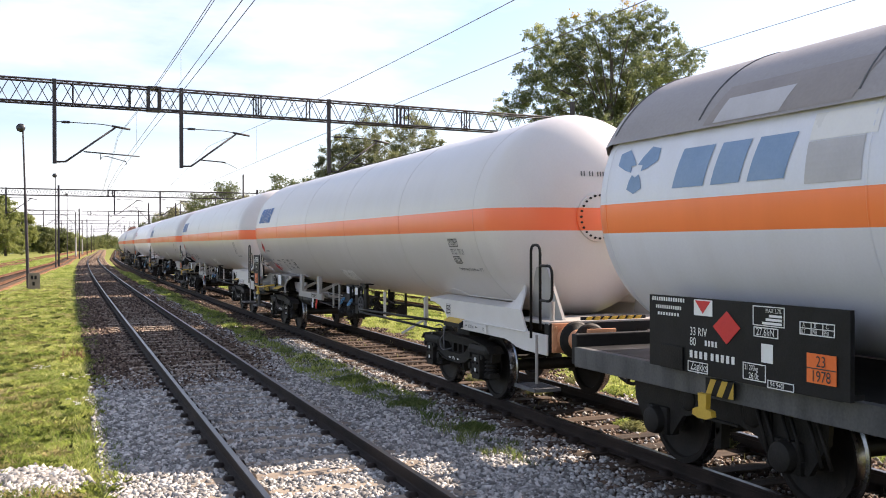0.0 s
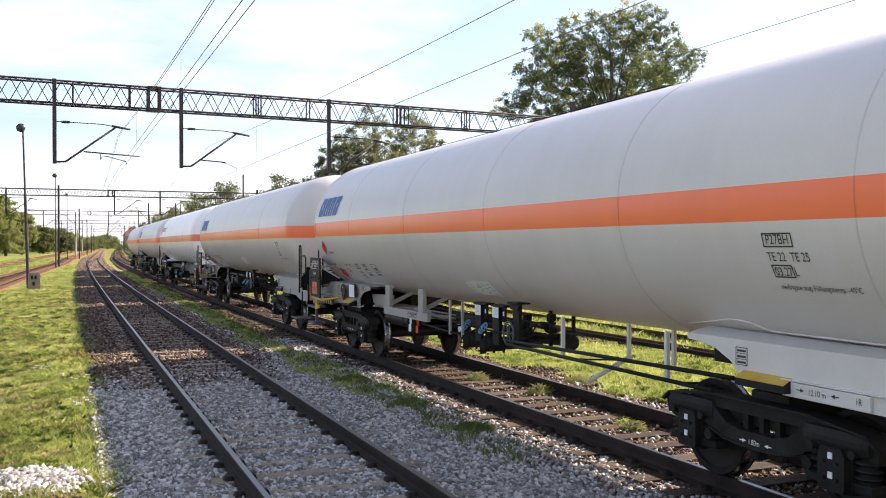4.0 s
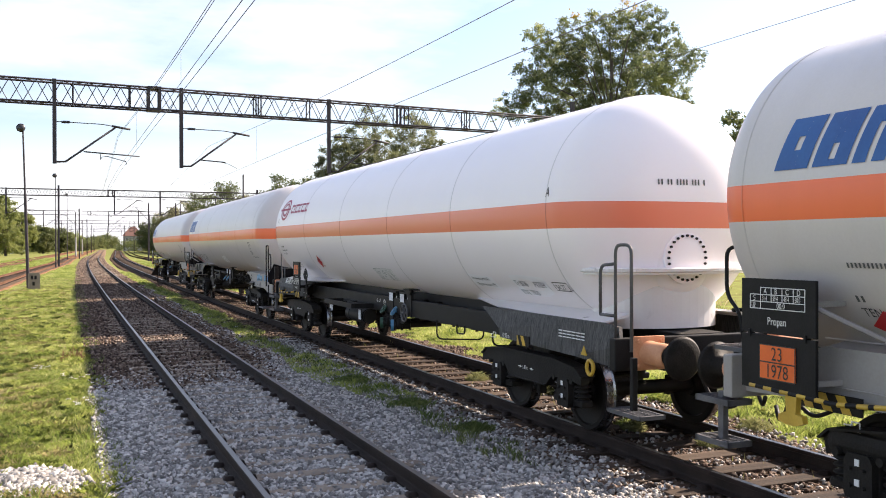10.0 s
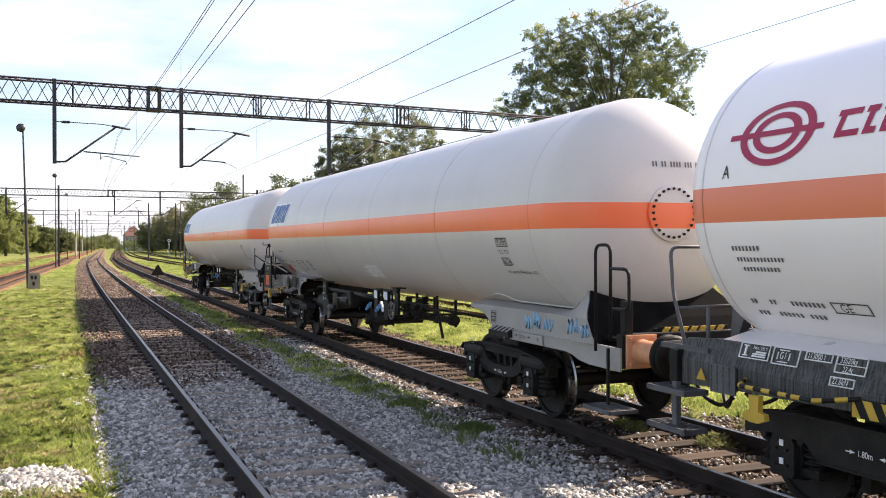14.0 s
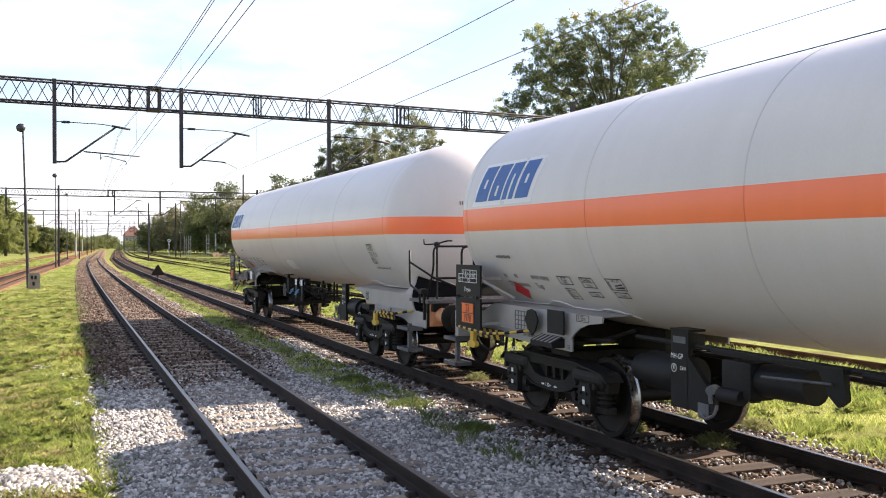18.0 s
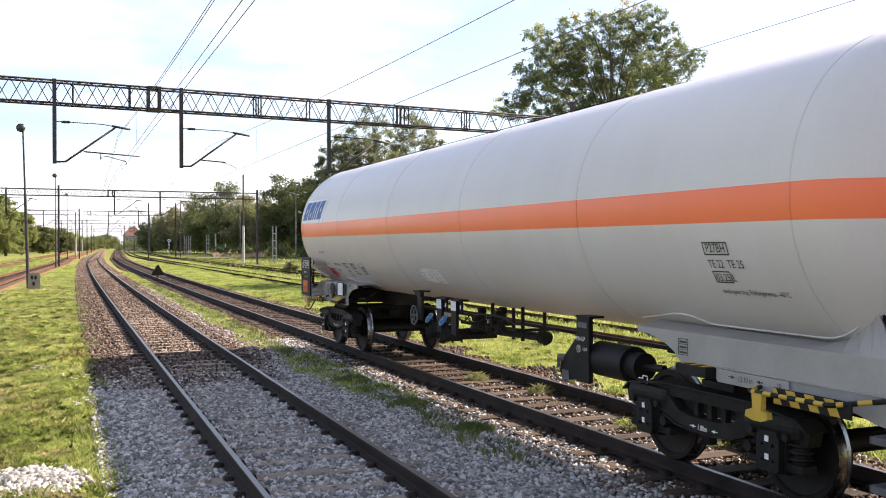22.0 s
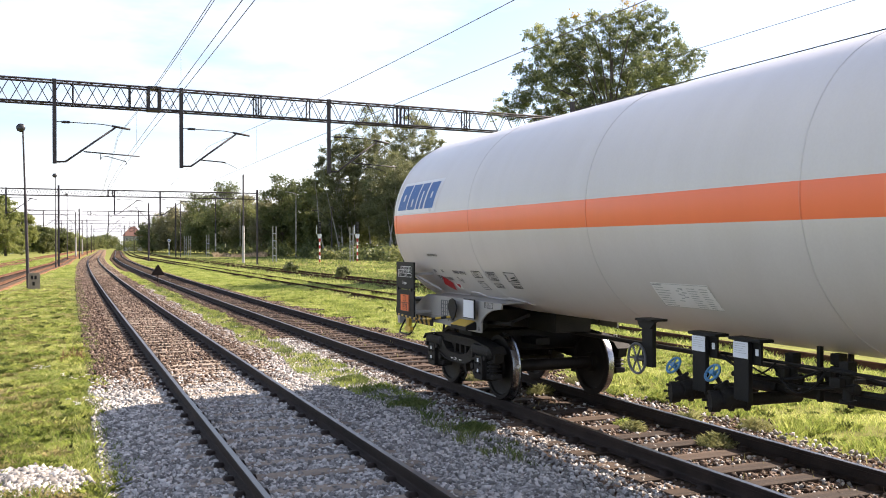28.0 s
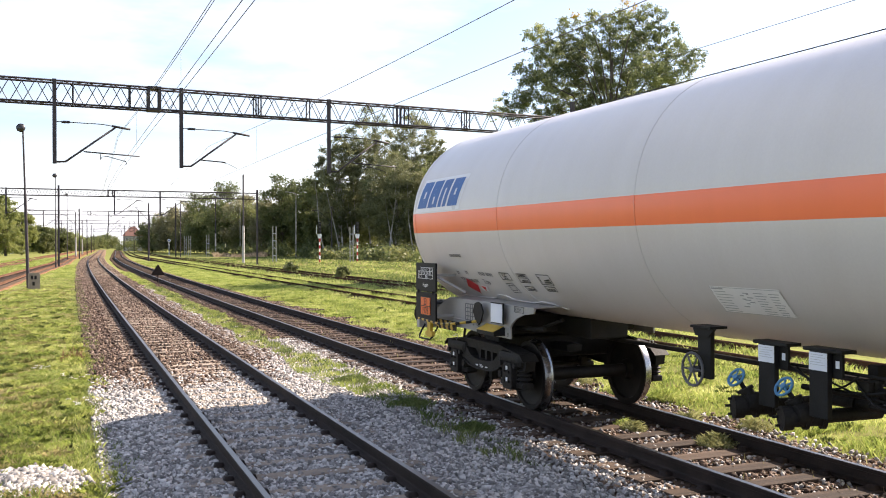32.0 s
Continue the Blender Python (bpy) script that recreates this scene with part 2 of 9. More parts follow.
M["weed"] = island("weed_leaves", (0.11, 0.125, 0.05), (0.25, 0.255, 0.105), (0.47, 0.44, 0.22), 0.8, 0.3, 0.45, 0.4)
M["grass"] = island("grass_blades", (0.10, 0.155, 0.032), (0.31, 0.37, 0.085), (0.58, 0.57, 0.24), 0.7, 0.3, 0.5, 0.9)
M["grass_dry"] = island("dry_grass_blades", (0.17, 0.18, 0.05), (0.33, 0.30, 0.13), (0.52, 0.45, 0.25), 0.8, 0.3, 0.45, 0.4)
M["grass_dark"] = island("dark_grass_blades", (0.045, 0.075, 0.02), (0.12, 0.16, 0.045), (0.28, 0.29, 0.11), 0.7, 0.3, 0.45, 0.4)
M["leaf"] = island("oak_leaves", (0.075, 0.10, 0.052), (0.175, 0.21, 0.098), (0.40, 0.42, 0.155), 0.4, 0.5, 0.55, 0.25)
M["leaf_light"] = island("poplar_leaves", (0.075, 0.095, 0.036), (0.155, 0.178, 0.07), (0.29, 0.29, 0.12), 0.45, 0.4, 0.5, 0.2)
M["leaf_birch"] = island("birch_leaves", (0.085, 0.10, 0.048), (0.175, 0.19, 0.092), (0.32, 0.32, 0.16), 0.45, 0.4, 0.5, 0.2)
M["leaf_willow"] = island("grey_willow_leaves", (0.13, 0.135, 0.07), (0.25, 0.24, 0.125), (0.40, 0.38, 0.21), 0.5, 0.35, 0.5, 0.15)
M["straw"] = island("straw_blades", (0.22, 0.17, 0.11), (0.42, 0.33, 0.23), (0.60, 0.50, 0.37), 0.8, 0.3, 0.4, 0.2)
M["leaf_far"] = island("far_wood_leaves", (0.07, 0.09, 0.035), (0.14, 0.165, 0.06), (0.26, 0.26, 0.10), 0.5, 0.35, 0.5, 0.08)
M["leaf_pale"] = island("pale_willow_leaves", (0.14, 0.17, 0.05), (0.25, 0.28, 0.09), (0.38, 0.38, 0.14), 0.5, 0.35, 0.5, 0.1)
M["leaf_yellow"] = island("yellowing_leaves", (0.30, 0.22, 0.03), (0.45, 0.30, 0.03), (0.5, 0.38, 0.08), 0.5, 0.35, 0.35)


# ---- mesh tools ----
def part(name, bm, material, parent=None, label="", smooth=False, at=None):
    """Links a bmesh (or a ready mesh) as one object under a thing or a part."""
    if isinstance(bm, bpy.types.Mesh):
        me = bm
    else:
        me = bpy.data.meshes.new(name)
        bmesh.ops.recalc_face_normals(bm, faces=bm.faces)
        bm.to_mesh(me)
        bm.free()
        for k in material if isinstance(material, (list, tuple)) else [material]:
            me.materials.append(M[k])
        if smooth:
            me.polygons.foreach_set("use_smooth", [True] * len(me.polygons))
            me.set_sharp_from_angle(angle=radians(40))
    ob = new(name, me)
    if parent:
        ob.parent = parent
    if at is not None:
        ob.matrix_local = at
    if label:
        tagged(ob, label)
    return ob


def box(bm, x0, x1, y0, y1, z0, z1, bevel=0.0, m=None, slot=0):
    r = bmesh.ops.create_cube(bm, size=1)
    v = r["verts"]
    bmesh.ops.scale(bm, vec=(x1 - x0, y1 - y0, z1 - z0), verts=v)
    bmesh.ops.translate(bm, vec=((x0 + x1) / 2, (y0 + y1) / 2, (z0 + z1) / 2), verts=v)
    if m is not None:
        bmesh.ops.transform(bm, matrix=m, verts=v)
    fs = {f for k in v for f in k.link_faces}
    for f in fs:
        f.material_index = slot
    if bevel:
        es = {e for k in v for e in k.link_edges}
        bmesh.ops.bevel(bm, geom=list(es), offset=bevel, segments=2, affect="EDGES", profile=0.6)


def rod(bm, p, q, r, r2=None, seg=10, slot=0):
    p, q = Vector(p), Vector(q)
    d = q - p
    m = Matrix.Translation((p + q) / 2) @ d.to_track_quat("Z", "Y").to_matrix().to_4x4()
    k = bmesh.ops.create_cone(bm, cap_ends=True, segments=seg, radius1=r, radius2=r if r2 is None else r2, depth=d.length, matrix=m)
    for f in {f for v in k["verts"] for f in v.link_faces}:
        f.material_index = slot


def tube(bm, pts, r, seg=8, closed=False, slot=0, slots=None):
    """A bent round bar through the points."""
    P = [Vector(p) for p in pts]
    n = len(P)
    rings, up = [], None
    for i, p in enumerate(P):
        a = P[(i - 1) % n] if closed or i else p
        b = P[(i + 1) % n] if closed or i < n - 1 else p
        t = (b - a).normalized()
        if up is None:
            up = t.orthogonal().normalized()
        up = (up - t * up.dot(t)).normalized()
        side = t.cross(up)
        rings.append([bm.verts.new(p + r * (math.cos(2 * math.pi * k / seg) * up + math.sin(2 * math.pi * k / seg) * side)) for k in range(seg)])
    for i in range(n if closed else n - 1):
        A, B = rings[i], rings[(i + 1) % n]
        for k in range(seg):
            f = bm.faces.new((A[k], A[(k + 1) % seg], B[(k + 1) % seg], B[k]))
            f.smooth, f.material_index = True, slots[i] if slots else slot
    if not closed:
        for ring in (rings[0][::-1], rings[-1]):
            bm.faces.new(ring).material_index = slot


def rounded(pts, r, n=4):
    """The corner points of a path, rounded off."""
    P = [Vector(p) for p in pts]
    res = [P[0]]
    for i in range(1, len(P) - 1):
        a, b = (P[i - 1] - P[i]), (P[i + 1] - P[i])
        k = min(r, a.length * 0.45, b.length * 0.45)
        p, q = P[i] + a.normalized() * k, P[i] + b.normalized() * k
        for j in range(n + 1):
            t = j / n
            res.append((1 - t) ** 2 * p + 2 * t * (1 - t) * P[i] + t * t * q)
    return res + [P[-1]]


def prism(bm, poly, axis, a, b, slot=0):
    """A flat outline pushed out along x (poly in y, z), y (x, z) or z (x, y) from a to b."""
    def at(u, v, w):
        return {"x": (w, u, v), "y": (u, w, v), "z": (u, v, w)}[axis]
    A = [bm.verts.new(at(u, v, a)) for u, v in poly]
    B = [bm.verts.new(at(u, v, b)) for u, v in poly]
    fs = [bm.faces.new(A), bm.faces.new(B[::-1])]
    n = len(poly)
    for i in range(n):
        fs.append(bm.faces.new((A[i], B[i], B[(i + 1) % n], A[(i + 1) % n])))
    for f in fs:
        f.material_index = slot


def lathe(bm, prof, seg=48, axis="y", centre=(0, 0, 0), slot=0, smooth=True, slots=None):
    """A profile of (along, radius) turned round an axis through centre."""
    c = Vector(centre)
    rings = []
    for a, r in prof:
        ring = []
        for k in range(seg):
            t = 2 * math.pi * k / seg
            u, v = r * math.sin(t), r * math.cos(t)
            ring.append(bm.verts.new(c + Vector({"y": (u, a, v), "x": (a, u, v), "z": (u, v, a)}[axis])))
        rings.append(ring)
    for i in range(len(prof) - 1):
        for k in range(seg):
            f = bm.faces.new((rings[i][k], rings[i][(k + 1) % seg], rings[i + 1][(k + 1) % seg], rings[i + 1][k]))
            f.smooth, f.material_index = smooth, slots[i] if slots else slot
    for ring, s in ((rings[0], 0), (rings[-1], -1)):
        bm.faces.new(ring).material_index = slots[s] if slots else slot


def mesh_np(name, verts, faces, material, smooth=False):
    me = bpy.data.meshes.new(name)
    verts, faces = np.asarray(verts, dtype=np.float32), np.asarray(faces, dtype=np.int32)
    n, k = faces.shape
    me.vertices.add(len(verts))
    me.vertices.foreach_set("co", verts.ravel())
    me.loops.add(n * k)
    me.loops.foreach_set("vertex_index", faces.ravel())
    me.polygons.add(n)
    me.polygons.foreach_set("loop_start", np.arange(0, n * k, k, dtype=np.int32))
    me.materials.append(M[material])
    me.update(calc_edges=True)
    if smooth:
        me.polygons.foreach_set("use_smooth", [True] * n)
    return me


def thing(name, m, label, category, group="", kind=""):
    ob = new(name)
    ob.matrix_basis = m
    return tagged(ob, label, category, group, kind)

# ---- tracks: centre lines as x over y ----
def curve_1(y):
    u = (np.minimum(y, 230) - 10) / 50
    x = 2.457 + 0.3318 * u + 0.1453 * u ** 2 + 0.0172 * u ** 3
    return x + np.maximum(y - 230, 0) * 0.045


def curve_2(y):
    u = (np.minimum(y, 230) - 10) / 50
    return 6.647 + 0.312 * u ** 2 + 0.0027 * u ** 3 + np.maximum(y - 230, 0) * 0.055


def curve_3(y):
    u = (np.minimum(y, 230) - 10) / 50
    return 13.75 + 0.10 * u + 0.11 * u ** 2 + np.maximum(y - 230, 0) * 0.055


def curve_4(y):
    return curve_3(y) + 5.2 + 0 * y


def curve_left(y):
    return curve_1(y) - 4.55 - 0.033 * (135 - np.minimum(y, 135))


def curve_left_far(y):
    return curve_left(y) - 5.5 - 0.02 * (135 - np.minimum(y, 135))


def sweep(curve, ys, prof, z0=0.0):
    """Vertices and quads of an outline (x across, z) carried along a centre line."""
    ys = np.asarray(ys, float)
    x = curve(ys)
    sl = (curve(ys + 0.5) - curve(ys - 0.5))
    ln = np.sqrt(1 + sl ** 2)
    V, k = [], len(prof)
    for px, pz in prof:
        V.append(np.stack([x + px / ln, ys - px * sl / ln, np.full_like(ys, pz + z0)], 1))
    V = np.stack(V, 1).reshape(-1, 3)
    i = np.arange(len(ys) - 1)[:, None] * k
    j = np.arange(k)[None, :]
    j2 = (j + 1) % k
    F = np.stack([i + j, i + j2, i + k + j2, i + k + j], 2).reshape(-1, 4)
    return V, F


RAIL = [(-0.075, -0.172), (0.075, -0.172), (0.075, -0.158), (0.02, -0.14), (0.009, -0.125), (0.009, -0.05),
        (0.036, -0.038), (0.036, -0.008), (0.028, 0.0), (-0.028, 0.0), (-0.036, -0.008), (-0.036, -0.038), (-0.009, -0.05),
        (-0.009, -0.125), (-0.02, -0.14), (-0.075, -0.158)]
ys_rail = np.concatenate([np.arange(-30, 60, 1.5), np.arange(60, 200, 4), np.arange(200, 620, 20)])


def make_track(name, curve, label, bed_mat, sleeper_mat, y0, y1, ynear, bed_half, shiny=True, dz=0.0, sleeper=(0.13, 1.27), bed_top=-0.2, side_mat="rust", first=0.3, pitch=0.62):
    """Two rails, sleepers and the bed that they lie in."""
    t = thing(name, Matrix(), label, "railway track", "railway tracks", "structure")
    ys = ys_rail[(ys_rail >= y0) & (ys_rail <= y1)]
    for side in (-0.7535, 0.7535):
        V, F = sweep(curve, ys, [(px + side, pz) for px, pz in RAIL], dz)
        me = mesh_np("rail", V, F, side_mat, True)
        me.materials.append(M["rail_top" if shiny else side_mat])
        slot = np.tile([1 if k == 8 else 0 for k in range(len(RAIL))], len(ys) - 1).astype(np.int32)
        me.polygons.foreach_set("material_index", slot)
        me.set_sharp_from_angle(angle=radians(35))
        part("rail", me, None, t)
    # bed
    w = bed_half
    for k, (a, b, mat) in enumerate(bed_mat):
        sec = np.concatenate([[a], ys[(ys > a) & (ys < b)], [b]])
        V, F = sweep(curve, sec, [(-w - 0.35, -0.34), (-w, bed_top), (-0.9, bed_top + 0.005), (0, bed_top - 0.01), (0.9, bed_top + 0.005), (w, bed_top), (w + 0.35, -0.34)], dz)
        part("bed", mesh_np("bed", V, F, mat), None, t)
    # sleepers
    hw, hl = sleeper
    bm = bmesh.new()
    box(bm, -hl, hl, -hw, hw, -0.34, -0.168, 0.012)
    me = bpy.data.meshes.new("sleeper")
    bm.to_mesh(me)
    bm.free()
    me.materials.append(M[sleeper_mat])
    rs = random.Random(name)
    Vs, Fs = [], []
    base = np.array([(sx * hl, sy * hw, z) for z in (-0.34, -0.17) for sx, sy in ((-1, -1), (1, -1), (1, 1), (-1, 1))])
    bf = np.array([(4, 5, 6, 7), (0, 1, 5, 4), (1, 2, 6, 5), (2, 3, 7, 6), (3, 0, 4, 7)])
    y = y0 + first
    while y < min(y1, 200):
        x, sl = float(curve(np.array(y))), float(curve(np.array(y + 0.5)) - curve(np.array(y - 0.5)))
        if ynear[0] < y < ynear[1]:
            ob = part("sleeper", me, None, t)
            ob.matrix_local = pose(x + rs.uniform(-0.03, 0.03), y + rs.uniform(-0.03, 0.03), dz + rs.uniform(-0.012, 0.004), rs.uniform(-0.6, 0.6), 0, -math.degrees(math.atan(sl)) + rs.uniform(-1.2, 1.2))
            ob.scale = (rs.uniform(0.97, 1.02), rs.uniform(0.85, 1.08), 1)
        else:
            Fs.append(bf + 8 * len(Vs))
            Vs.append(base + [x, y, dz])
        y += pitch
    # clips that hold the rails down, two to a rail on each sleeper
    cv, cf = [], []
    cube = np.array([(sx * 0.055, sy * 0.06, z) for z in (-0.17, -0.125) for sx, sy in ((-1, -1), (1, -1), (1, 1), (-1, 1))])
    cube[4:, :2] *= 0.7
    for y in np.arange(y0 + first, min(y1, 80), pitch):
        for o in (-0.865, -0.64, 0.64, 0.865):
            cf.append(bf + 8 * len(cv))
            cv.append(cube + [float(curve(np.array(y))) + o, y, dz])
    part("rail_clips", mesh_np("rail_clips", np.concatenate(cv), np.concatenate(cf), "rust"), None, t)["kind"] = "stuff"
    if Vs:
        part("far_sleepers", mesh_np("far_sleepers", np.concatenate(Vs), np.concatenate(Fs), sleeper_mat), None, t)["kind"] = "stuff"
    return t


make_track("railway_track", curve_1, "ballasted main track with shiny worn rails on old sleepers", [(-30, 17.4, "gravel"), (17.4, 55, "gravel_brown"), (55, 600, "gravel_tan")], "concrete", -30, 600, (-9, 60), 1.75, first=0.59, pitch=0.64)
make_track("railway_track", curve_2, "older ballasted track under the tank wagons, on dark wooden sleepers", [(-30, 600, "gravel_brown")], "wood", -30, 600, (-9, 75), 1.55)
make_track("railway_track", curve_3, "overgrown siding with dull rails sunk in grass", [(5, 600, "ground")], "wood", 5, 600, (20, 60), 1.1, False, -0.06, bed_top=-0.215, side_mat="rust_siding")
make_track("railway_track", curve_4, "overgrown far siding with dull rails sunk in grass", [(20, 600, "ground")], "wood", 20, 600, (20, 21), 1.0, False, -0.06, bed_top=-0.215, side_mat="rust_siding")
make_track("railway_track", curve_left, "rust-coloured track on reddish ballast beyond the verge", [(20, 600, "gravel_red")], "wood", 20, 600, (20, 21), 1.35, False, side_mat="rust_light")
make_track("railway_track", curve_left_far, "distant rusty track beyond the grass", [(40, 600, "gravel_red")], "wood", 40, 600, (40, 41), 1.2, False, side_mat="rust_light")

# ---- ground: one sheet to the horizon ----
gx = np.concatenate([[-4000, -1500, -500, -200, -100], np.arange(-60, 60, 1.5), [70, 100, 200, 500, 1500, 4000]])
gy = np.concatenate([[-1500, -400, -100, -50], np.arange(-30, 90, 1.5), np.arange(90, 240, 8), [300, 500, 900, 1600, 4500]])
GX, GY = np.meshgrid(gx, gy)


def rise(x, y):
    """Height of the earth: flat under the tracks, a little uneven beside them."""
    z = -0.27 + 0.02 * np.sin(x * 1.7 + y * 0.35) + 0.02 * np.sin(y * 0.9 - x * 0.6)
    verge = np.clip((curve_1(y) - 1.95 - x) / 0.6, 0, 1) * (x > curve_left(y) + 2.4)
    return z + 0.075 * verge + 0.06 * np.clip((x - 9.0) / 2, 0, 1) * (x < 12)


GZ = rise(GX, GY)
nx = len(gx)
ii, jj = np.meshgrid(np.arange(len(gy) - 1), np.arange(nx - 1), indexing="ij")
F = np.stack([ii * nx + jj, ii * nx + jj + 1, (ii + 1) * nx + jj + 1, (ii + 1) * nx + jj], 2).reshape(-1, 4)
ground = part("ground", mesh_np("ground", np.stack([GX, GY, GZ], 2).reshape(-1, 3), F, "ground", True), None)
tagged(ground, "flat grassy railway ground reaching to the horizon", "ground", kind="structure")


# ---- ballast stones, grass and weeds ----
def pebbles(rng, x, y, z, size):
    """Broken stones with six uneven sides each."""
    n = len(x)
    c = np.array([(a, b, e) for e in (-1, 1) for a, b in ((-1, -1), (1, -1), (1, 1), (-1, 1))], float)
    v = c[None] * rng.uniform(0.45, 1.0, (n, 8, 3))
    v *= (size * rng.uniform(0.55, 1.25, n))[:, None, None] * rng.uniform(0.6, 1.15, (n, 1, 3)) * 0.5
    q = rng.normal(size=(n, 4))
    q /= np.linalg.norm(q, axis=1)[:, None]
    w, i, j, k = q.T
    R = np.stack([1 - 2 * (j * j + k * k), 2 * (i * j - k * w), 2 * (i * k + j * w), 2 * (i * j + k * w), 1 - 2 * (i * i + k * k), 2 * (j * k - i * w), 2 * (i * k - j * w), 2 * (j * k + i * w), 1 - 2 * (i * i + j * j)], 1).reshape(n, 3, 3)
    v = np.einsum("nab,nkb->nka", R, v) + np.stack([x, y, z], 1)[:, None]
    f = np.array([(0, 3, 2, 1), (4, 5, 6, 7), (0, 1, 5, 4), (1, 2, 6, 5), (2, 3, 7, 6), (3, 0, 4, 7)])
    F = (np.arange(n)[:, None, None] * 8 + f[None]).reshape(-1, 4)
    return v.reshape(-1, 3), F


def stones(name, label, mat, n, curve, off, yr, size, zf, seed, keep=None, near=1.0):
    """Loose stones strewn beside a centre line; near > 1 crowds them towards the lower end of yr."""
    rng = np.random.default_rng(seed)
    y = yr[0] + (yr[1] - yr[0]) * rng.uniform(0, 1, n) ** near
    o = rng.uniform(off[0], off[1], n)
    x = curve(y) + o
    if keep is not None:
        k = keep(x, y, o, rng)
        x, y, o = x[k], y[k], o[k]
    d = size * (1 + 0.012 * np.maximum(y - 15, 0))
    z = zf(x, y, o) + rng.uniform(-0.012, 0.018, len(x))
    V, F = pebbles(rng, x, y, z, d)
    tagged(part(name, mesh_np(name, V, F, mat), None), label, "ballast", kind="stuff")


def off_rails(x, y, o, rng):
    return (np.abs(np.abs(o) - 0.7535) > 0.085)


def between_sleepers(x, y, o, rng):
    """Few stones on the sleepers, which start at -29.7 and lie 0.62 apart."""
    ph = np.abs(((y + 29.7 + 0.31) % 0.62) - 0.31)
    return off_rails(x, y, o, rng) & ((ph > 0.12) | (rng.uniform(0, 1, len(x)) < 0.10) | (np.abs(o) > 1.3))


def half_buried(x, y, o, rng):
    """Stones up to the edges of the concrete sleepers, which start at -29.41 and lie 0.64 apart, and a few on top."""
    ph = np.abs(((y + 29.41 + 0.32) % 0.64) - 0.32)
    return off_rails(x, y, o, rng) & ((ph > 0.115 + rng.normal(0, 0.02, len(x))) | (rng.uniform(0, 1, len(x)) < 0.27) | (np.abs(o) > 1.15))


stones("ballast_stones", "pale grey crushed stone ballast", "stone", 60000, curve_1, (-2.05, 2.25), (7.5, 21.5), 0.06,
       lambda x, y, o: np.where(np.abs(o) < 1.3, -0.196, -0.195 - 0.03 * np.maximum(np.abs(o) - 1.75, 0)), 3, lambda x, y, o, rng: half_buried(x, y, o, rng) & (y < 17.5 + 0.5 * o + 1.1 * rng.normal(size=len(y))), 1.3)
stones("ballast_stones", "rust-brown older ballast", "stone_brown", 25000, curve_1, (-2.0, 1.7), (16.4, 75), 0.06,
       lambda x, y, o: np.where(np.abs(o) < 1.35, -0.192, -0.205), 4, lambda x, y, o, rng: off_rails(x, y, o, rng) & (half_buried(x, y, o, rng) | (rng.uniform(0, 1, len(x)) < 0.5)) & (y > 17.2 + 0.5 * o + 1.0 * rng.normal(size=len(y))), 1.6)
stones("ballast_stones", "tan older ballast", "stone_tan", 20000, curve_1, (-2.0, 1.7), (16.4, 230), 0.06,
       lambda x, y, o: np.where(np.abs(o) < 1.35, -0.192, -0.205), 19, lambda x, y, o, rng: off_rails(x, y, o, rng) & (half_buried(x, y, o, rng) | (rng.uniform(0, 1, len(x)) < 0.5)) & (y > 17.2 + 0.5 * o + 1.0 * rng.normal(size=len(y))), 1.75)
stones("ballast_stones", "pale stones along the shoulder", "stone", 5200, curve_1, (1.35, 2.3), (17.5, 58), 0.06, lambda x, y, o: -0.205 + 0 * x, 5, None, 1.6)
stones("ballast_stones", "dark brown ballast between old sleepers", "stone_brown", 28000, curve_2, (-1.75, 1.75), (5.5, 60), 0.055,
       lambda x, y, o: np.where(np.abs(o) < 1.3, -0.205, -0.215 - 0.05 * np.maximum(np.abs(o) - 1.3, 0)), 6, between_sleepers, 1.7)
stones("ballast_stones", "scattered pale stones", "stone", 9000, curve_2, (-2.1, -0.95), (6.5, 24), 0.052, lambda x, y, o: -0.205 + 0 * x, 7, None, 1.3)
stones("ballast_stones", "scattered pale stones", "stone", 1800, curve_2, (-0.65, 1.9), (5.5, 15), 0.05, lambda x, y, o: -0.195 + 0 * x, 8, between_sleepers, 1.5)
stones("ballast_stones", "brownish stones along the shoulder", "stone_tan", 6000, curve_1, (1.4, 2.3), (18.5, 60), 0.06, lambda x, y, o: -0.205 + 0 * x, 15, None, 1.4)
stones("ballast_stones", "pale grey crushed stone beside the camera", "stone", 14000, curve_1, (-2.05, 2.25), (-9, 7.5), 0.065, lambda x, y, o: np.where(np.abs(o) < 1.35, -0.188, -0.20), 16, half_buried)
stones("ballast_stones", "dark brown ballast between old sleepers", "stone_brown", 5000, curve_2, (-1.75, 1.75), (-9, 5.5), 0.06, lambda x, y, o: -0.207 + 0 * x, 17, between_sleepers)
stones("ballast_stones", "dark brown stones spread into the grass", "stone_brown", 11000, curve_2, (1.4, 2.55), (5.5, 45), 0.06, lambda x, y, o: rise(x, y) + 0.012, 18, lambda x, y, o, rng: o < 1.95 + 0.3 * np.sin(y * 1.3) + 0.25 * np.sin(y * 3.1 + 1) + rng.normal(0, 0.12, len(y)), 1.5)
rng = np.random.default_rng(9)
k = 3000
a, q = rng.uniform(0, 6.283, k), rng.uniform(0, 1, k) ** 0.5 * rng.normal(1, 0.09, k)
x, y = -0.42 + 0.66 * q * np.cos(a), 10.2 + 0.72 * q * np.sin(a)
V, F = pebbles(rng, x, y, -0.185 + 0.07 * np.maximum(1 - q, 0) + rng.uniform(-0.01, 0.02, k), np.full(k, 0.075))
tagged(part("stone_heap", mesh_np("stone_heap", V, F, "stone"), None), "low heap of pale stones on the verge", "stones", kind="stuff")


